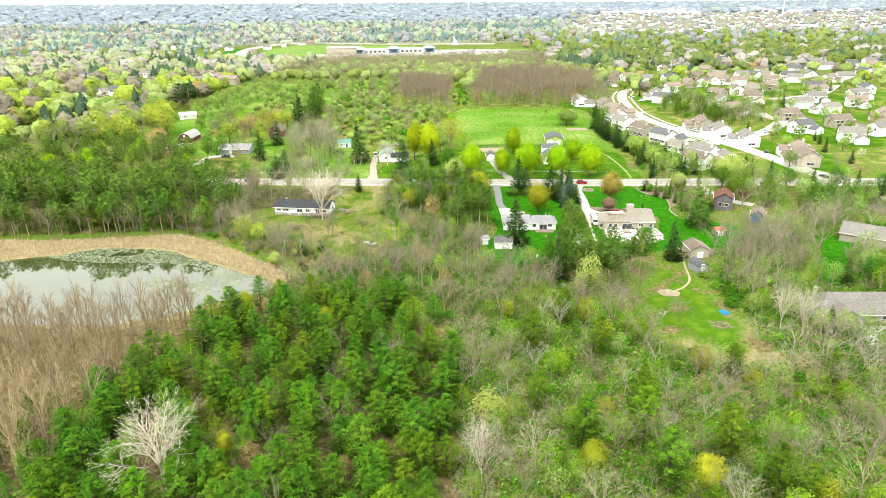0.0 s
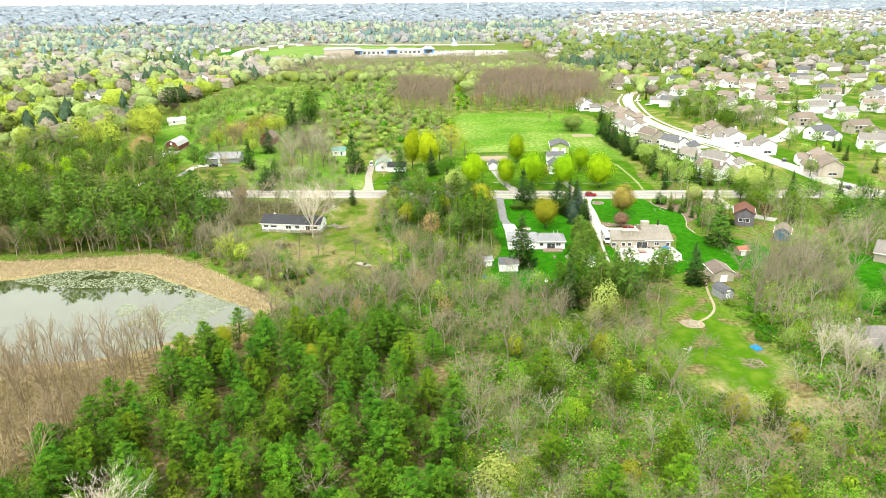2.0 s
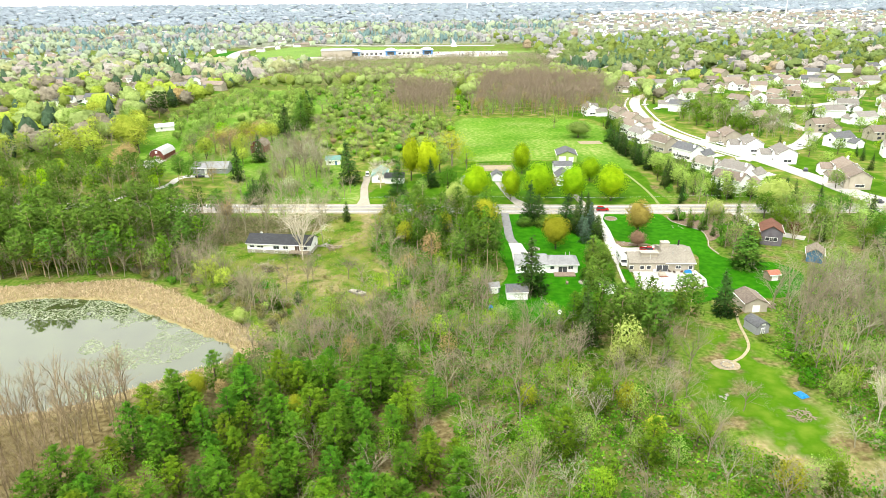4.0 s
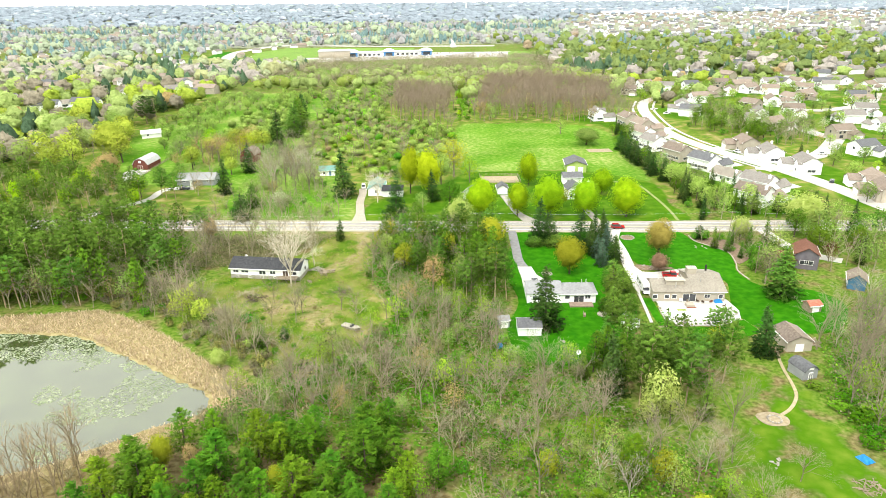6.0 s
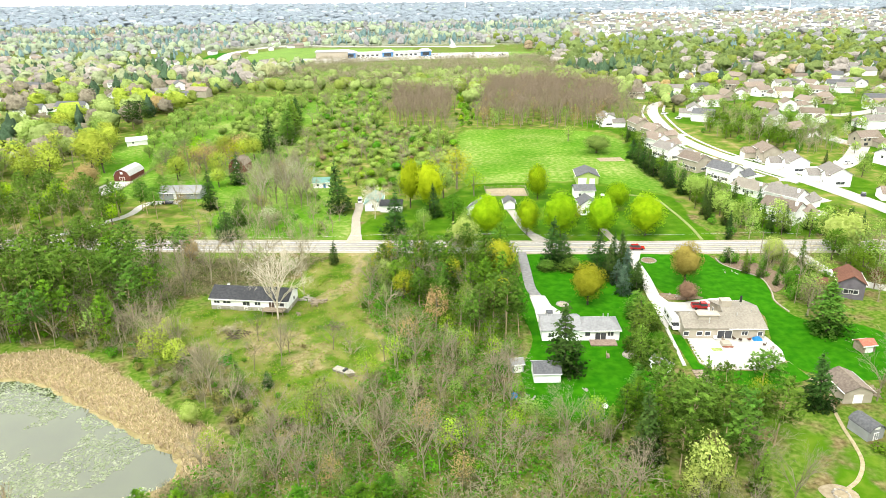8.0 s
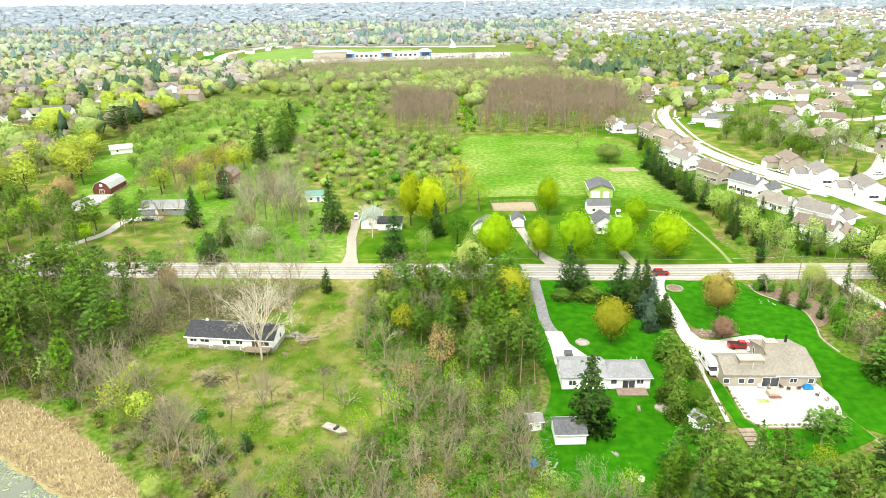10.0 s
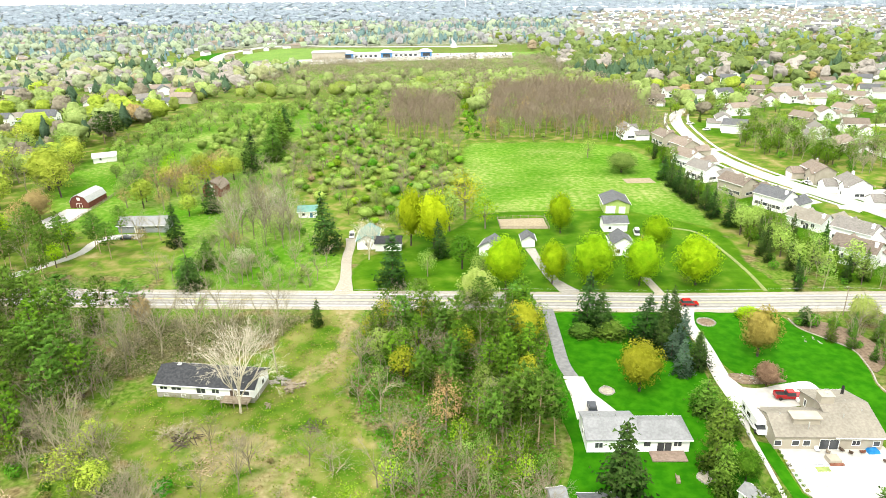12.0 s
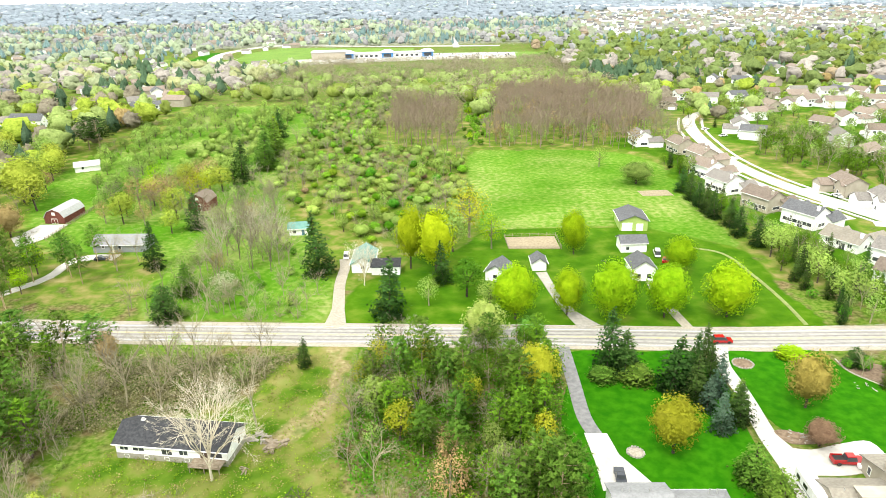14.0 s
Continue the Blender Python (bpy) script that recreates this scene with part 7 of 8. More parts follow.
# ---- woods, hedges and brush ----
mixture([p for p in scatter(PLANTATION, 5.4, 1) if p[1] > 78], [(56, "pine", 8, 13, L_PINE, 0.6), (28, "pine", 7, 12.5, L_PINE_YELLOW, 0.6), (3, "crowned", 7, 10, L_GOLD, 0.55), (2, "leafy", 6, 9, L_RUST, 0.55), (4, "bare", 8, 11, None), (3, "airy", 7, 9, L_FRESH)], "pine plantation")
mixture([p for p in scatter(BARE_W, 3.6, 2) if p[1] > 95], [(90, "barebrown", 9, 15, None), (10, "twiggy", 2, 4, None)], "bare wood by the pond")
mixture(scatter([(-96, 90), (-72, 128), (-66, 128), (-58, 90)], 5.0, 3), [(4, "pine", 8, 11, L_PINE), (3, "airy", 7, 10, L_GREEN), (2, "leafy", 5, 8, L_SAGE), (2, "barebrown", 8, 11, None)])
mixture(scatter(FORE, 4.7, 4), [(2.5, "palebare", 6, 10, None), (3.2, "domed", 8, 13, None), (2, "bare", 7, 12, None), (4, "twiggy", 3, 5.5, None), (3.5, "airy", 6, 10, L_FRESH), (4, "airy", 6, 10, L_SAGE), (1.6, "pine", 9, 13, L_PINE_YELLOW, 0.55), (1.2, "leafy", 6, 10, L_FRESH), (1.2, "leafy", 6, 9, L_GOLD), (4, "shrub", 1.5, 3.4, L_GREEN), (4, "shrub", 1.5, 3.4, L_FRESH), (3, "shrub", 1.5, 3, L_VIVID)], "brushwood")
mixture([p for p in scatter(CENTRE, 4.0, 5) if p[1] < 236 or p[0] < -16], [(5, "domed", 8, 13, None), (3, "bare", 7, 13, None), (8, "twiggy", 3, 5.5, None), (2.5, "airy", 6, 10, L_FRESH), (3, "airy", 5, 8, L_SAGE), (4, "airy", 5, 8, L_TWIG), (4, "shrub", 1.5, 3.2, L_GREEN), (2, "shrub", 1.5, 3.2, L_FRESH), (2, "shrub", 1.5, 3, L_TWIG), (3, "shrub", 1.2, 2.4, L_VIVID), (0.25, "airy", 7, 10, L_RUST)], "brushwood")
mixture(scatter([(-24, 286), (20, 285), (19, 250), (14, 226), (4, 226), (-4, 246), (-22, 258)], 4.6, 6), [(4, "redpine", 11, 16, L_PINE_OLD, 0.5), (4, "pine", 9, 14, L_PINE, 0.5), (2.5, "domed", 8, 12, None), (1, "leafy", 7, 11, L_SAGE), (1, "leafy", 7, 10, L_GOLD), (0.6, "leafy", 6, 9, L_RUST), (2, "airy", 8, 12, L_GREEN), (2, "shrub", 2, 3.5, L_VIVID), (2, "twiggy", 2, 4, None)], "mixed grove")
PINES_W = [(-230, 238), (-172, 226), (-140, 230), (-110, 233), (-82, 230), (-78, 256), (-86, 276), (-84, 286), (-110, 293), (-170, 300), (-260, 304)]
mixture(scatter(PINES_W, 6.0, 7), [(7, "redpine", 12, 18, L_PINE_OLD, 0.55), (5, "pine", 11, 16, L_PINE, 0.5), (4, "bare", 9, 14, None), (1.2, "airy", 8, 11, L_RUST), (1, "airy", 8, 12, L_SAGE)], "western pine wood")
mixture(scatter([(-178, 238), (-140, 240), (-106, 242), (-88, 238), (-84, 244), (-110, 250), (-178, 250)], 5.5, 30), [(5, "redpine", 17, 22, L_PINE_OLD, 0.45), (1, "pine", 15, 19, L_PINE, 0.42), (1.5, "bare", 10, 15, None)], "pines along the pond bank")
mixture(scatter([(-178, 228), (-140, 230.5), (-106, 233.5), (-88, 230), (-84, 237), (-110, 241), (-178, 237)], 3.6, 34), [(5, "bare", 6, 11, None), (3, "twiggy", 2, 4, None), (2, "airy", 6, 10, L_OLIVE), (1, "airy", 7, 10, L_RUST), (1.5, "shrub", 1.5, 3, L_OLIVE)], "bare trees along the pond bank")
mixture(scatter([(-150, 229), (-96, 232), (-78, 224), (-60, 206), (-50, 199), (-44, 203), (-62, 222), (-74, 238), (-90, 240)], 3.8, 8), [(6, "twiggy", 2, 4, None), (4, "bare", 7, 13, None), (3, "shrub", 1.5, 3, L_GREEN), (2, "shrub", 1.5, 2.6, L_VIVID), (2, "shrub", 1.5, 3.2, L_TWIG)], "bank brush")
mixture(scatter([(-280, 312), (-118, 310), (-132, 345), (-160, 360), (-280, 360)], 7.0, 9), [(6, "redpine", 12, 16, L_PINE_OLD), (2, "bare", 10, 14, None), (2, "leafy", 8, 12, L_MAPLE), (1, "leafy", 7, 10, L_RUST)])
mixture(scatter([(-84, 257), (-64, 262), (-50, 268), (-38, 290), (-84, 291)], 6.2, 10), [(3, "domed", 8, 13, None), (6, "bare", 8, 14, None), (3, "twiggy", 3, 5, None), (2, "airy", 5, 8, L_SAGE)], "roadside brush")
mixture(scatter(EAST, 4.6, 11), [(5, "palebare", 8, 13, None), (3, "domed", 9, 14, None), (3, "bare", 9, 14, None), (5, "twiggy", 3, 5, None), (7, "airy", 8, 13, L_SAGE), (4, "airy", 6, 9, L_FRESH), (2, "leafy", 6, 10, L_SAGE), (4, "shrub", 1.5, 3.4, L_FRESH), (2, "shrub", 1.2, 2.5, L_VIVID)], "eastern brushwood")
mixture(scatter([(84, 282), (110, 281), (112, 268), (104, 250), (97, 244), (93, 252), (91, 264), (84, 274)], 4.2, 12), [(3, "bare", 6, 10, None), (3, "shrub", 2, 4, L_GREEN), (2, "spruce", 6, 10, L_PINE_OLD), (2, "leafy", 5, 8, L_GREEN), (2, "twiggy", 2, 4, None)], "garden hedge")
mixture(scatter([(118, 284), (170, 282), (200, 240), (160, 236), (122, 246)], 6.5, 13), [(3, "leafy", 8, 12, L_GREEN), (3, "airy", 9, 13, L_SAGE), (2, "bare", 9, 13, None), (2, "spruce", 9, 13, L_SPRUCE)])
mixture(scatter([(92, 298), (140, 296), (146, 312), (120, 330), (108, 362), (102, 400), (106, 440), (104, 470), (97, 460), (94, 425), (97, 380), (96, 345)], 4.6, 14), [(4, "shrub", 2, 4, L_GREEN), (3, "leafy", 6, 9, L_GREEN), (3, "spruce", 7, 11, L_SPRUCE), (2, "airy", 6, 10, L_SAGE), (2, "leafy", 7, 11, L_MEADOW), (2, "bare", 7, 10, None)], "estate hedge")
mixture(scatter([(148, 470), (160, 445), (178, 415), (205, 420), (214, 470), (190, 515), (160, 500)], 5.6, 15), [(3, "leafy", 7, 11, L_GREEN), (3, "airy", 8, 12, L_SAGE), (3, "bare", 8, 13, None), (2, "shrub", 2, 4, L_GREEN)], "estate wood")
mixture(scatter([(-86, 305), (-38, 303.5), (-40, 330), (-50, 352), (-66, 384), (-78, 426), (-100, 455), (-86, 364)], 6.0, 16), [(3, "bare", 7, 13, None), (4, "twiggy", 2.5, 4, None), (1.5, "twiggy", 2, 4, None), (3, "shrub", 1.5, 3.5, L_SAGE), (2, "shrub", 1.5, 3, L_GREEN), (2, "airy", 6, 10, L_SAGE)], "roadside brush")
mixture(scatter([(-80, 430), (-48, 380), (-24, 352), (-12, 352), (0, 372), (6, 400), (4, 440), (6, 480), (-40, 512), (-45, 600), (-44, 700), (-124, 660), (-96, 600), (-84, 500)], 5.6, 17), [(7, "bush", 2, 5, L_MEADOW, 1.65), (7, "bush", 2, 5, L_SAGE, 1.65), (1.4, "bush", 2, 4, L_VIVID, 1.6), (2.4, "bush", 2.5, 4.5, L_FRESH, 1.5), (1.6, "bush", 2, 4.5, L_GREEN, 1.6), (4, "twiggy", 3, 5, None), (2, "airy", 6, 9, L_SAGE), (1.6, "leafy", 6, 9, L_MEADOW), (0.4, "bush", 2, 3.5, L_PLUM, 1.5), (2.4, "domed", 7, 12, None), (3, "shrub", 1, 2, L_STRAW)], "overgrown pasture shrubs")
mixture(scatter([(-190, 490), (-186, 634), (-163, 664), (-144, 614), (-150, 521), (-136, 409), (-142, 400)], 8.0, 18), [(6, "leafy", 5, 7.5, L_SAGE, 1.15), (3, "leafy", 5, 7, L_MEADOW, 1.15), (2, "shrub", 2, 3, L_FRESH), (2, "bare", 5, 7, None)], "old orchard")
mixture(scatter([(-134, 430), (-110, 430), (-100, 520), (-110, 650), (-140, 650), (-140, 520)], 7.0, 19), [(5, "bush", 3, 5, L_SAGE, 1.4), (2, "leafy", 5, 8, L_SAGE), (2, "twiggy", 3, 5, None), (1, "leafy", 7, 10, L_MEADOW), (4, "bush", 3, 4.5, L_MEADOW, 1.4)], "pasture shrubs")
mixture(ragged(BARE_1, 5.4, 20), [(10, "barelite", 8, 17, None), (0.8, "airy", 8, 13, L_TWIG), (0.8, "shrub", 2, 4, L_MEADOW)], "bare wood beyond the pasture")
mixture(ragged(BARE_2, 5.6, 21), [(10, "barelite", 9, 18, None), (0.9, "airy", 9, 14, L_RUST), (0.8, "airy", 9, 13, L_SAGE), (0.8, "shrub", 2, 4, L_MEADOW)], "bare wood beyond the field")
mixture(scatter([(6, 500), (17, 505), (28, 600), (34, 680), (12, 680), (8, 590)], 6.0, 22), [(5, "shrub", 2.5, 4.5, L_FRESH), (4, "shrub", 2, 4, L_VIVID), (2, "leafy", 5, 8, L_MAPLE)], "green gap shrubs")
mixture(scatter([(158, 300), (190, 300), (230, 360), (300, 420), (350, 620), (330, 700), (190, 680), (150, 600), (145, 545), (170, 520), (215, 470), (205, 420), (175, 395), (180, 350)], 15.0, 29), [(3, "leafy", 6, 11, L_MEADOW, 0.9), (3, "leafy", 6, 10, L_SAGE, 0.9), (2, "leafy", 6, 10, L_FRESH, 0.9), (1.5, "spruce", 5, 9, L_SPRUCE), (1.5, "domed", 7, 11, None), (0.6, "airy", 6, 9, L_WHITE), (0.8, "airy", 6, 9, L_RUST)], "estate garden trees")
mixture(scatter([(104, 486), (122, 496), (126, 540), (142, 600), (150, 680), (128, 690), (116, 560)], 8.0, 31), [(5, "domed", 9, 14, None), (2, "airy", 8, 12, L_SAGE), (1, "leafy", 7, 10, L_MEADOW), (1, "airy", 8, 11, L_RUST)], "trees at the wood edge")
mixture(scatter([(32, 195), (40, 204), (50, 205), (58, 201), (61, 191), (57, 180), (44, 179), (33, 184)], 4.6, 33), [(4, "redpine", 11, 16, L_PINE_OLD, 0.5), (3, "spruce", 9, 14, L_PINE_OLD, 0.45), (2, "pine", 9, 13, L_PINE, 0.5), (1, "domed", 8, 11, None), (2, "shrub", 1.5, 2.5, L_GREEN)], "conifers below the lawns")
mixture(scatter([(-96, 232), (-78, 224), (-62, 208), (-48, 199.5), (-38, 189), (-30, 190), (-32, 198), (-44, 207), (-55, 218), (-68, 229), (-82, 237), (-98, 241)], 3.3, 32), [(6, "shrub", 1.6, 3, L_OLIVE), (6, "twiggy", 2, 4, None), (3, "shrub", 1.5, 2.8, L_TWIG), (2, "domed", 5, 9, None), (1.5, "shrub", 1.2, 2.4, L_GREEN)], "brush along the reeds")
YARD_BRUSH = [(-100, 243), (-98, 268), (-80, 262), (-73, 243), (-62, 229), (-53, 217), (-47, 204), (-58, 209), (-70, 221), (-84, 231)]
mixture(scatter(YARD_BRUSH, 3.6, 27), [(4, "twiggy", 2, 4, None), (3, "bare", 5, 10, None), (2, "domed", 6, 10, None), (3, "shrub", 1.5, 3, L_MEADOW), (2, "shrub", 1.2, 2.5, L_GREEN), (1.5, "airy", 5, 8, L_TWIG), (1, "airy", 5, 8, L_FRESH), (0.6, "leafy", 5, 8, L_GOLDGREEN)], "yard edge brush")
mixture(scatter([(-66, 232), (-50, 236), (-30, 228), (-26, 214), (-40, 206), (-60, 214)], 7.0, 28), [(4, "twiggy", 1.2, 2.4, None), (2, "shrub", 0.8, 1.8, L_STRAW), (2, "shrub", 0.8, 1.6, L_GREEN), (1, "domed", 4, 7, None)], "yard scrub")


# ---- reeds and lily pads ----
def reed_bed():
    rng = np.random.default_rng(8)
    r = np.array(REEDS)
    lo, hi = r.min(0), r.max(0)
    q = rng.uniform(lo, hi, (110000, 2))
    k = inside(REEDS, q[:, 0], q[:, 1]) & ~inside(POND, q[:, 0], q[:, 1])
    q = q[k][:30000]
    n = len(q)
    hgt = rng.uniform(0.4, 1.1, n)
    a = rng.uniform(0, 6.283, n)
    w = np.stack([np.cos(a), np.sin(a), np.zeros(n)], 1) * rng.uniform(0.04, 0.12, n)[:, None]
    b = np.concatenate([q, np.full((n, 1), -0.4)], 1)
    t = b + np.stack([rng.normal(0, 0.5, n), rng.normal(0, 0.5, n), hgt], 1)
    V = np.stack([b - w, b + w, t + w * 0.8, t - w * 0.8], 1).reshape(-1, 3)
    me = bpy.data.meshes.new("reed_bed")
    me.from_pydata(V.tolist(), [], np.arange(4 * n).reshape(n, 4).tolist())
    me.materials.append(REED)
    tagged(new("reed_bed", me), "dry straw-coloured reeds round the pond", "reeds", kind="stuff")


def lily_pads():
    rng = np.random.default_rng(9)
    q = rng.uniform((-160, 165), (-50, 219), (52000, 2))
    k = inside(POND, q[:, 0], q[:, 1])
    q = q[k]
    patch = np.array([noise.noise(Vector((x * 0.07, y * 0.1, 3.1))) + 0.5 * noise.noise(Vector((x * 0.3, y * 0.3, 1.7))) for x, y in q])
    edge = ring_distance(POND, q[:, 0], q[:, 1])
    bay = np.exp(-(((q[:, 0] + 105) / 26) ** 2 + ((q[:, 1] - 213) / 8) ** 2)) + 0.75 * np.exp(-(((q[:, 0] + 76) / 16) ** 2 + ((q[:, 1] - 190) / 13) ** 2))
    q = q[(patch + bay * 0.9 - 0.06 * edge * (bay < 0.3) > 0.22)][:16000]
    q = q[rng.random(len(q)) < 0.75]
    n = len(q)
    s = rng.uniform(0.1, 0.26, n)
    c = np.array([(math.cos(i * 1.0472), math.sin(i * 1.0472)) for i in range(6)])
    V = np.zeros((n, 6, 3))
    V[:, :, :2] = q[:, None] + c[None] * s[:, None, None]
    V[:, :, 2] = -0.405 + rng.uniform(0, 0.02, (n, 1))
    me = bpy.data.meshes.new("lily_pads")
    me.from_pydata(V.reshape(-1, 3).tolist(), [], np.arange(6 * n).reshape(n, 6).tolist())
    me.materials.append(PAD)
    tagged(new("lily_pads", me), "floating green lily pads on the pond", "lily pads", kind="stuff")


reed_bed()
lily_pads()


# ---- low undergrowth in the brushy parts ----
def undergrowth(name, label, rings, count, size, material, seed):
    rng = np.random.default_rng(seed)
    P = []
    for ring in rings:
        r = np.array(ring, float)
        q = rng.uniform(r.min(0), r.max(0), (count * 3, 2))
        q = q[inside(r, q[:, 0], q[:, 1])][:count]
        keep = np.abs(q[:, 1] - 294) > 7
        for c in CLEAR:
            keep &= ~inside(c, q[:, 0], q[:, 1])
        P.append(q[keep])
    q = np.repeat(np.concatenate(P), 9, axis=0)
    n = len(q)
    p = np.concatenate([q + rng.normal(0, size * 1.0, (n, 2)), rng.uniform(0.05, 1.0, (n, 1)) * size * 1.6], 1)
    V = sprays(p, np.tile([0, 0, 1.0], (n, 1)), size * 0.3, rng, 0.6)
    tint = np.repeat(rng.uniform(-1, 1, n // 9), 27)
    tagged(new(name, mesh_of(name, V, np.full(n, 3), material, tint)), label, "undergrowth", kind="stuff")


BRUSH = [CENTRE, EAST, FORE]
undergrowth("undergrowth", "low green undergrowth between the shrubs", BRUSH, 1900, 1.0, L_GREEN, 61)
undergrowth("undergrowth", "pale fresh green plants between the shrubs", [FORE, EAST], 1100, 0.9, L_FRESH, 66)
undergrowth("undergrowth", "deep green ground plants between the shrubs", BRUSH, 1200, 1.0, L_VIVID, 65)
undergrowth("undergrowth", "dry brown bramble and twigs between the shrubs", BRUSH + [[(-84, 257), (-64, 262), (-50, 268), (-38, 290), (-84, 291)]], 1900, 0.8, L_TWIG, 62)
undergrowth("undergrowth", "tufts of rough grass in the yards", [YARD, MEADOW_W], 700, 0.6, L_FRESH, 63)
undergrowth("undergrowth", "tufts of dry straw-coloured grass", [YARD, MEADOW_W], 900, 0.5, L_STRAW, 64)

# ---- distance ----
def crown_points(seed, lobes, per):
    """Leaf points of one far crown of unit size, in lobes, and their normals."""
    rng = np.random.default_rng(seed)
    P, N = [], []
    for i in range(lobes):
        f = (i + 0.5) / lobes
        zz, a = 1 - 1.75 * f, i * 2.39996 + rng.uniform(-0.4, 0.4)
        u = np.array([math.sqrt(max(0, 1 - zz * zz)) * math.cos(a), math.sqrt(max(0, 1 - zz * zz)) * math.sin(a), zz])
        q = rng.normal(size=(per, 3))
        q /= np.linalg.norm(q, axis=1)[:, None]
        P.append(u * rng.uniform(0.62, 0.88) + q * rng.uniform(0.22, 0.36) * rng.uniform(0.6, 1, (per, 1)))
        N.append(q + u * 0.7 + [0, 0, 0.5])
    return np.concatenate(P), np.concatenate(N)


def crown_shape(seed, lobes, per, size, solid, cone=False, rows=5, cols=8):
    """One far crown of unit size as triangles with soft normals: an uneven inner mass and leaf sprays round it."""
    rng = np.random.default_rng(seed)
    P, N = crown_points(seed, lobes, per)
    M = soft_normals(P, N, rng, 0.4, 0.35)
    V = face_out(sprays(P, N, size, rng, 0.45), M)
    if solid:
        D, E = core_mass(seed, np.zeros(3), np.array([0.72, 0.72, 0.74]), rows, cols, 0.7)
        V, M = np.concatenate([V, D]), np.concatenate([M, E])
    if cone:
        V[:, :2] *= (0.86 - 0.62 * V[:, 2:3]).clip(0.06, 1.3) * 0.62
        V[:, 2] *= 1.15
    return V, M


def far_woods(name, label, places, size, lobes, per, material, seed, bare=False, cone=False, level=0.0, rows=5, cols=8, broad=1.0):
    """Many far trees in one mesh, each a lobed crown on the ground."""
    if not places:
        return
    rng = np.random.default_rng(seed)
    shapes = [crown_shape(seed + k, lobes, per, size / 6.0, not bare, cone, rows, cols) for k in range(8)]
    V, M, T = [], [], []
    for x, y, h in places:
        w = broad * h * rng.uniform(0.36, 0.64) * np.array([1.0, rng.uniform(0.75, 1.25)])
        q, nn = shapes[rng.integers(8)]
        a = rng.uniform(0, 6.283)
        c, s = math.cos(a), math.sin(a)
        rot = np.array([[c, s, 0], [-s, c, 0], [0, 0, 1]])
        at = np.array([x, y, float(land(x, y)) + h * (0.62 if bare else 0.5)])
        V.append(q * [w[0], w[1], h * (0.38 if bare else 0.46)] @ rot + at)
        # level tips the normals up and evens the tint, flattening shade like haze
        M.append(unit(nn @ rot * (1 - level) + [0, 0, level]))
        T.append(np.full(len(q), rng.uniform(-0.6, 0.6) * (1 - 0.6 * level)))
    V = np.concatenate(V)
    tagged(new(name, mesh_of(name, V, np.full(len(V) // 3, 3), material, np.concatenate(T), np.concatenate(M))), label, "trees", kind="stuff")


def far_sites(k):
    """Places and turns of far houses: the dense suburb north-east, and homes among the western woods."""
    hr = random.Random(70 + k)
    out = []
    for i in range(230):
        y = 640 + 420 * hr.random() if i % 9 == 0 else 1650 + 1250 * hr.random() ** 0.85
        x = hr.uniform(250, 180 + y * 0.6) if i % 9 == 0 else hr.uniform(0.2 * y - 40, 0.74 * y)
        out.append((x, y, hr.choice((0, 90)) + hr.uniform(-25, 25), hr.uniform(12, 18), 10, hr.uniform(4.5, 6.5), 3.0))
    for i in range(62):
        y = hr.uniform(560, 2300)
        out.append((-hr.uniform(210, 280 + 0.5 * y), y, hr.choice((0, 0, 90)) + hr.uniform(-30, 30), hr.uniform(14, 22), 10, hr.uniform(3.5, 6), 3.0))
    return out


SITES = [far_sites(k) for k in range(3)]
OPEN = np.array([s[:2] for group in SITES for s in group] + MID_HOUSES)
FIRS = [(75, 300, 1880, 2030), (-60, 60, 1500, 1640), (-900, -420, 1560, 1660), (-1100, -560, 1900, 2040), (-240, -60, 1515, 1570)]
NEAR_TONES = {"bare": NEAR_BARE, "mix": NEAR_MIX, "lime": BELT_LIME, "gold": L_GOLDGREEN, "dark": FAR_DARK, "rust": L_RUST, "green": BELT_GREEN, "yellow": BELT_LIME, "horizon": HAZE_BLUE}
KINDS = (("bare", "leafless grey woods in the distance"), ("mix", "distant woods coming into leaf"), ("lime", "distant lime-green spring trees"), ("gold", "distant yellow-green trees"), ("green", "leafy green tree belt before the suburb"), ("yellow", "yellow-green trees of the belt before the suburb"), ("dark", "distant dark conifers"), ("horizon", "woods along the horizon, tinted blue-grey to imitate haze"), ("rust", "distant trees in rusty bud"))
# one tone for each distance tier; later ones hold more haze in their colour
TONES = {"bare": (FAR_BARE, HAZE_BARE, DEEP_HAZE_BARE), "mix": (FAR_MIX, HAZE_MIX, DEEP_HAZE_MIX), "lime": (FAR_LIME, HAZE_LIME, DEEP_HAZE_LIME), "gold": (FAR_GOLD, HAZE_LIME, DEEP_HAZE_LIME), "green": (BELT_GREEN, BELT_GREEN, DEEP_HAZE_MIX), "yellow": (BELT_LIME, BELT_LIME, DEEP_HAZE_LIME), "dark": (FAR_DARK, HAZE_DARK, DEEP_HAZE_DARK), "horizon": (HAZE_BLUE, HAZE_BLUE, HAZE_BLUE), "rust": (FAR_RUST, FAR_RUST, DEEP_HAZE_BARE)}
# shares of bare, mix, lime, gold, dark, rust
SHARES = {"west": (0.22, 0.31, 0.12, 0.14, 0.17, 0.04), "belt": (0.14, 0.38, 0.16, 0.13, 0.14, 0.05), "plain": (0.32, 0.34, 0.10, 0.08, 0.14, 0.02)}


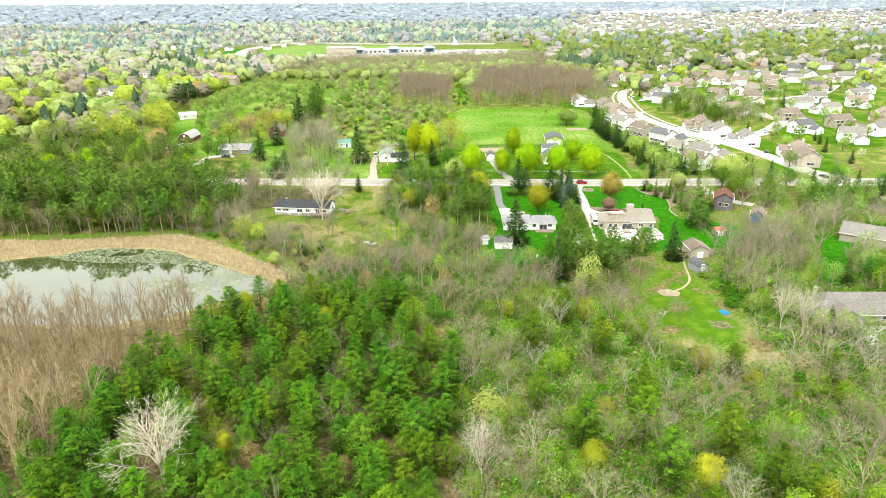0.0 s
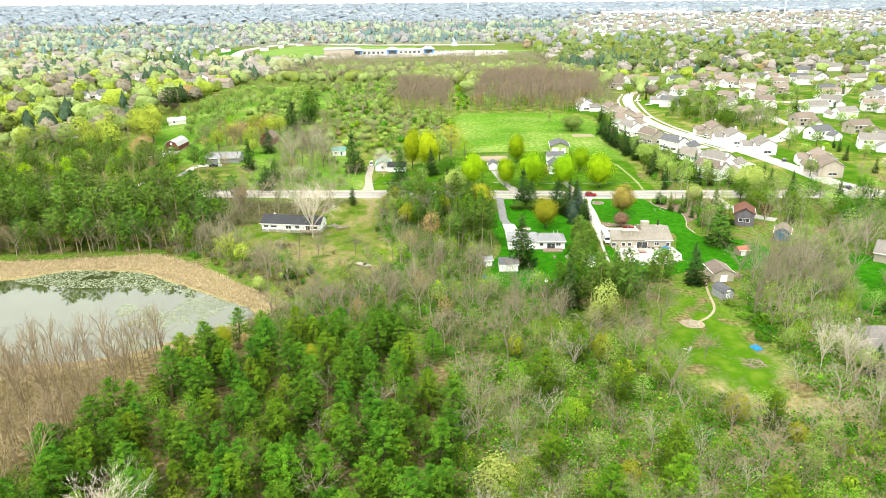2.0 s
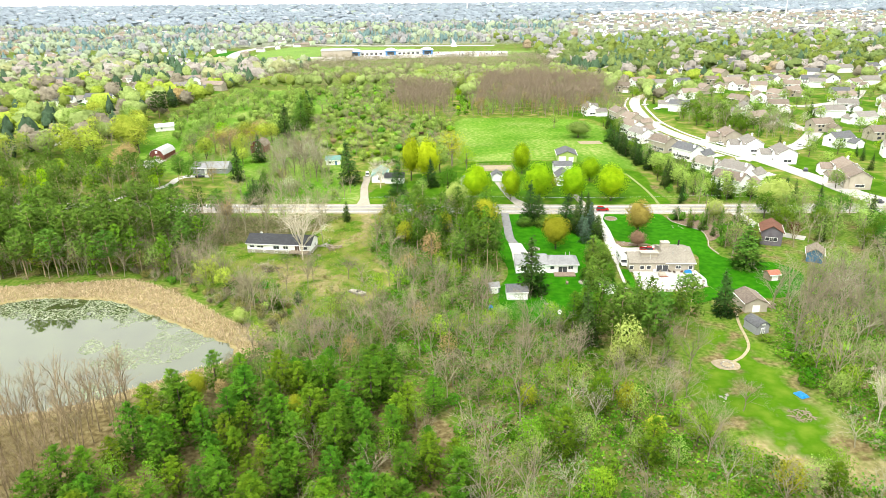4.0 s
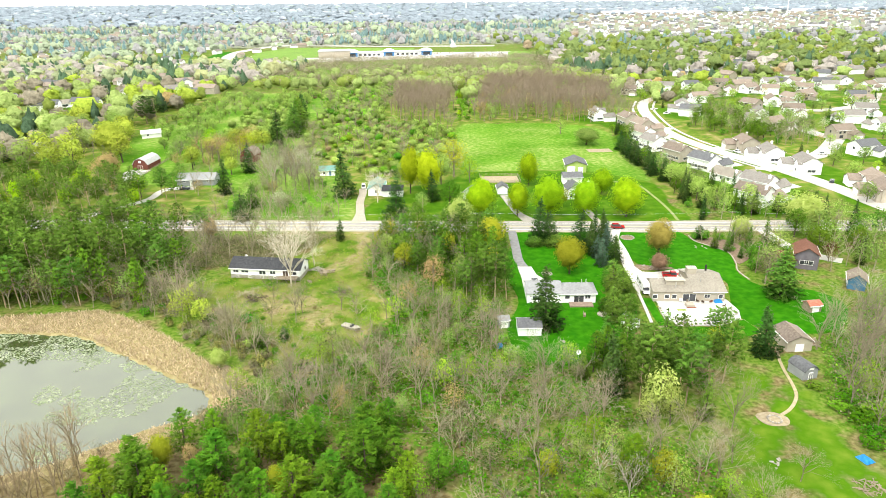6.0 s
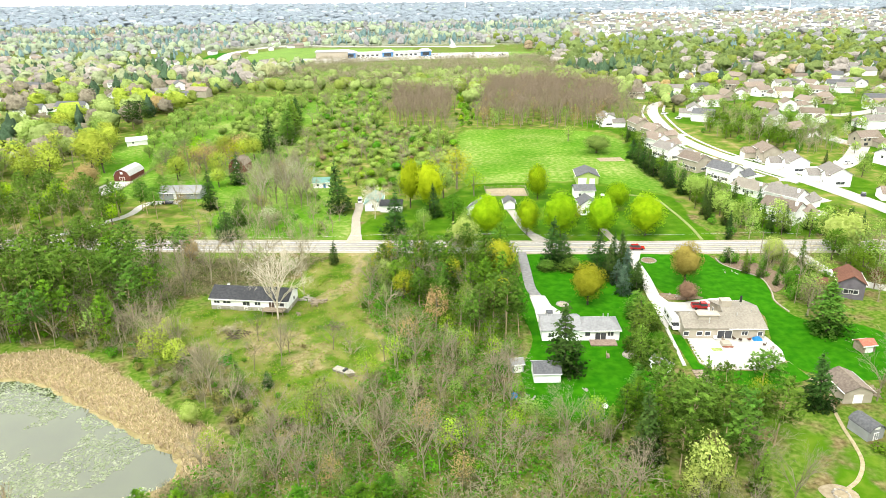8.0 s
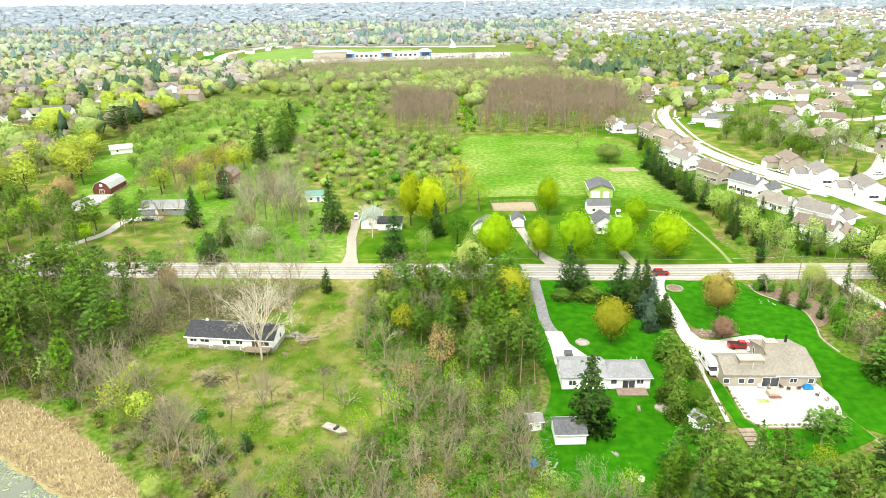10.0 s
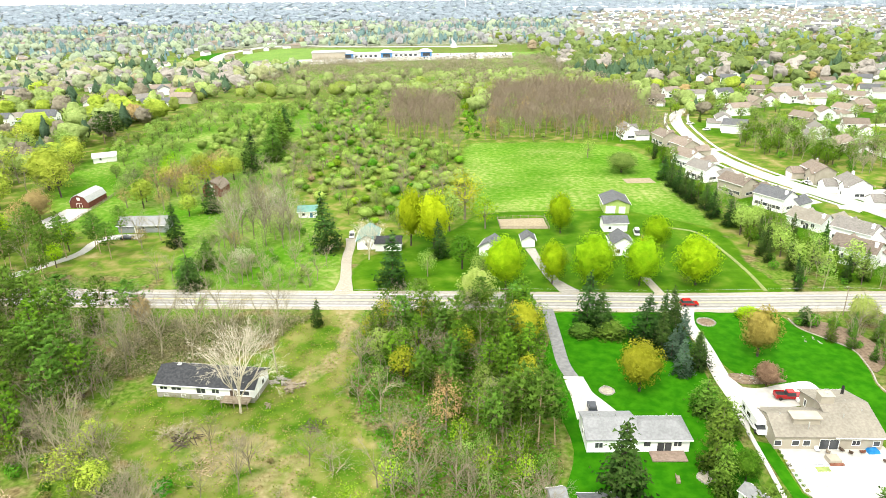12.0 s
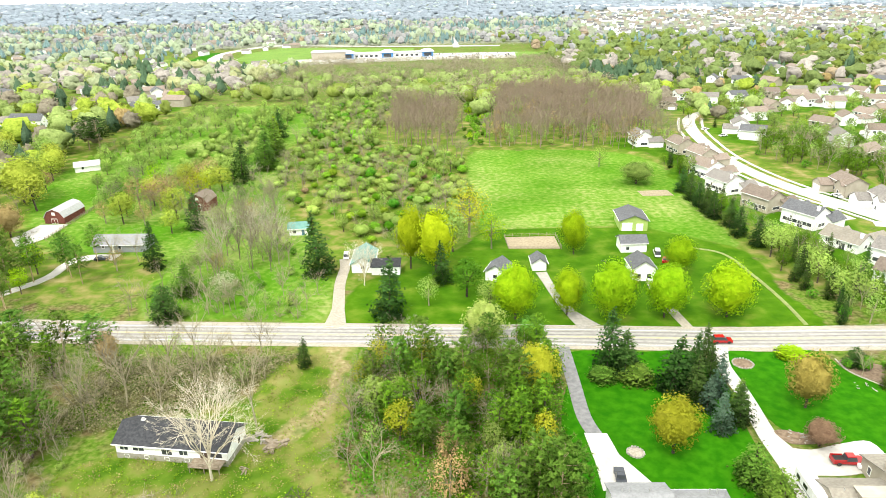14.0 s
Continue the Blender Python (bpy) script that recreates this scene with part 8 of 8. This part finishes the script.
def country(y0, y1, gap, seed, size, lobes, per, low, high, horizon, tier, level, rows, cols, broad):
    """Woods and garden trees of the distance between two lines, thinned where houses stand and on their camera side."""
    rng = np.random.default_rng(seed)
    sets = {k: [] for k, _ in KINDS}
    y = y0
    while y < y1:
        half = 0.72 * y + 60
        for x in np.arange(-half, half, gap):
            px, py = x + rng.uniform(-0.5, 0.5) * gap, y + rng.uniform(-0.5, 0.5) * gap
            if -440 < px < 150 and 1165 < py < 1500:
                continue
            if -200 < px < 150 and py < 1200:
                continue
            if y0 < 760 and any((px - a) ** 2 + (py - b) ** 2 < (c + 5) ** 2 for a, b, c in TAKEN if c > 7):
                continue
            if 150 < px < 350 and py < 560:
                continue
            if y0 < 760 and px > 150 and rng.random() < 0.5:
                continue
            suburb = px > 0.17 * py and 1600 < py < 2950
            if suburb and rng.random() < 0.62:
                continue
            # clears trees between each house and the camera, so the house shows
            yard = (np.abs(OPEN[:, 0] - px) < 9 + gap * 0.25) & (OPEN[:, 1] - py > -8) & (OPEN[:, 1] - py < 0.04 * py + 12)
            if yard.any() and rng.random() < 0.85:
                continue
            n1 = noise.noise(Vector((px * 0.005, py * 0.0035, 0.5)))
            n2 = noise.noise(Vector((px * 0.013, py * 0.009, 7.5)))
            h = rng.uniform(low, high) * (0.65 if suburb else 0.75 if y0 < 760 and px > 150 else 1.0)
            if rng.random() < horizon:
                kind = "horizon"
            elif n1 + 0.5 * n2 > 0.47 or any(a < px < b and c < py < d for a, b, c, d in FIRS):
                kind = "dark"
            else:
                share = np.array(SHARES["plain" if py > 1500 else "belt" if px > 100 else "west"])
                share = share * np.exp(1.6 * n2 * np.array([-1, 0.3, 1, 0.8, -0.4, -0.3]))
                kind = ("bare", "mix", "lime", "gold", "dark", "rust")[rng.choice(6, p=share / share.sum())]
            if px > 100 and 740 < py < 1620:
                kind = {"mix": "green", "lime": "yellow", "gold": "green"}.get(kind, kind)
            sets[kind].append((px, py, h * (0.85 if kind in ("lime", "rust") else 1.0)))
        y += gap
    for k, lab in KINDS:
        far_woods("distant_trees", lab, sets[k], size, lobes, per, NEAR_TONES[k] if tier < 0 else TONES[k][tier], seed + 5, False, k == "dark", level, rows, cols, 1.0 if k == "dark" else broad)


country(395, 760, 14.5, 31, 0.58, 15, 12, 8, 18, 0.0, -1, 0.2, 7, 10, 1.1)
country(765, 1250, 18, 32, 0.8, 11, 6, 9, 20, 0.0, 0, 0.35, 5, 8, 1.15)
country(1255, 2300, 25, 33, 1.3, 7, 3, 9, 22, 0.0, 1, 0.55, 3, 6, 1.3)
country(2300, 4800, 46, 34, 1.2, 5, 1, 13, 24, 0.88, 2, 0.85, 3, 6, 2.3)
band = []
band_rng = np.random.default_rng(41)
for i in range(1500):
    x, y = band_rng.uniform(-200, 150), band_rng.uniform(600, 1195)
    if y < 735 and (inside(BARE_2, np.array([x]), np.array([y]))[0] or inside(BARE_1, np.array([x]), np.array([y]))[0]):
        continue
    if y < 700 and x < -50:
        continue
    band.append((x, y, band_rng.uniform(10, 15)))
far_woods("distant_trees", "brown leafless wood before the school", [b for i, b in enumerate(band) if i % 5 > 1 or b[1] > 900], 0.42, 14, 9, FAR_BROWN, 51, True, False, 0.1)
far_woods("distant_trees", "leafing wood before the school", [b for i, b in enumerate(band) if i % 5 == 1 and b[1] < 900], 0.6, 12, 8, NEAR_MIX, 52, False, False, 0.2, 4, 7)
far_woods("distant_trees", "fresh green trees before the school", [b for i, b in enumerate(band) if i % 5 == 0 and b[1] < 760], 0.6, 12, 8, BELT_LIME, 53, False, False, 0.2, 4, 7)

for k, (wall, roof, lab) in enumerate(((SIDING, SH_WEATHERED, "white far houses with grey-brown roofs"), (SIDING, SH_MID, "white far houses with grey roofs"), (SIDING_TAN, SH_BROWN, "tan far houses with brown roofs"))):
    w, r = Solid(), Solid()
    for site in SITES[k]:
        far_house(w, r, *site)
    root = thing("far_houses", pose(0, 0, 0), lab, "houses", kind="stuff")
    part("walls", w, wall, root)
    part("roofs", r, roof, root)
lot = random.Random(17)
fleet = {"pale": Solid(), "dark": Solid()}
for row in range(5):
    for i in range(26):
        if lot.random() < 0.3:
            continue
        x, y = -34 + i * 5.4 + lot.uniform(-0.3, 0.3), 1246 + row * 17
        z = float(land(x, y)) + 0.5
        body = fleet[lot.choice(("pale", "dark"))]
        body.box(x - 0.9, y - 2.2, z, x + 0.9, y + 2.2, z + 0.9, 0.1)
        body.box(x - 0.8, y - 1.3, z + 0.9, x + 0.8, y + 1.4, z + 1.5, 0.25)
parked = thing("far_cars", pose(0, 0, 0), "rows of small cars in the school car park", "cars", kind="stuff")
part("pale_cars", fleet["pale"], CAR_WHITE, parked)
part("dark_cars", fleet["dark"], CAR_DARK, parked)
sheds = Solid()
hr = random.Random(90)
for i in range(26):
    x, y = hr.uniform(500, 1700), hr.uniform(2900, 3500)
    z = float(land(x, y))
    L, D = hr.uniform(40, 130), hr.uniform(25, 60)
    sheds.box(x - L, y - D, z - 1, x + L, y + D, z + hr.uniform(8, 13))
tagged(new("far_warehouses", sheds.mesh("far_warehouses", SIDING)), "white flat-roofed warehouses near the horizon", "warehouses", kind="stuff")


def tower(name, label, x, y, hh, tank):
    root = thing(name, pose(x, y, float(land(x, y))), label, "tower")
    s = Solid()
    s.tube((0, 0, 0), (0, 0, hh), 3.0 if tank else 2.2, 2.4 if tank else 0.6, 8)
    part("mast", s, TRIM, root)
    if tank:
        s = Solid()
        s.tube((0, 0, hh - 2), (0, 0, hh + 5), 3, 9, 12).tube((0, 0, hh + 5), (0, 0, hh + 11), 9, 3, 12)
        part("tank", s, TRIM, root)


tower("radio_mast", "thin white mast on the horizon", 1250, 2650, 75, False)
tower("water_tower", "pale water tower on the horizon", 110, 3600, 45, True)


join_rest()
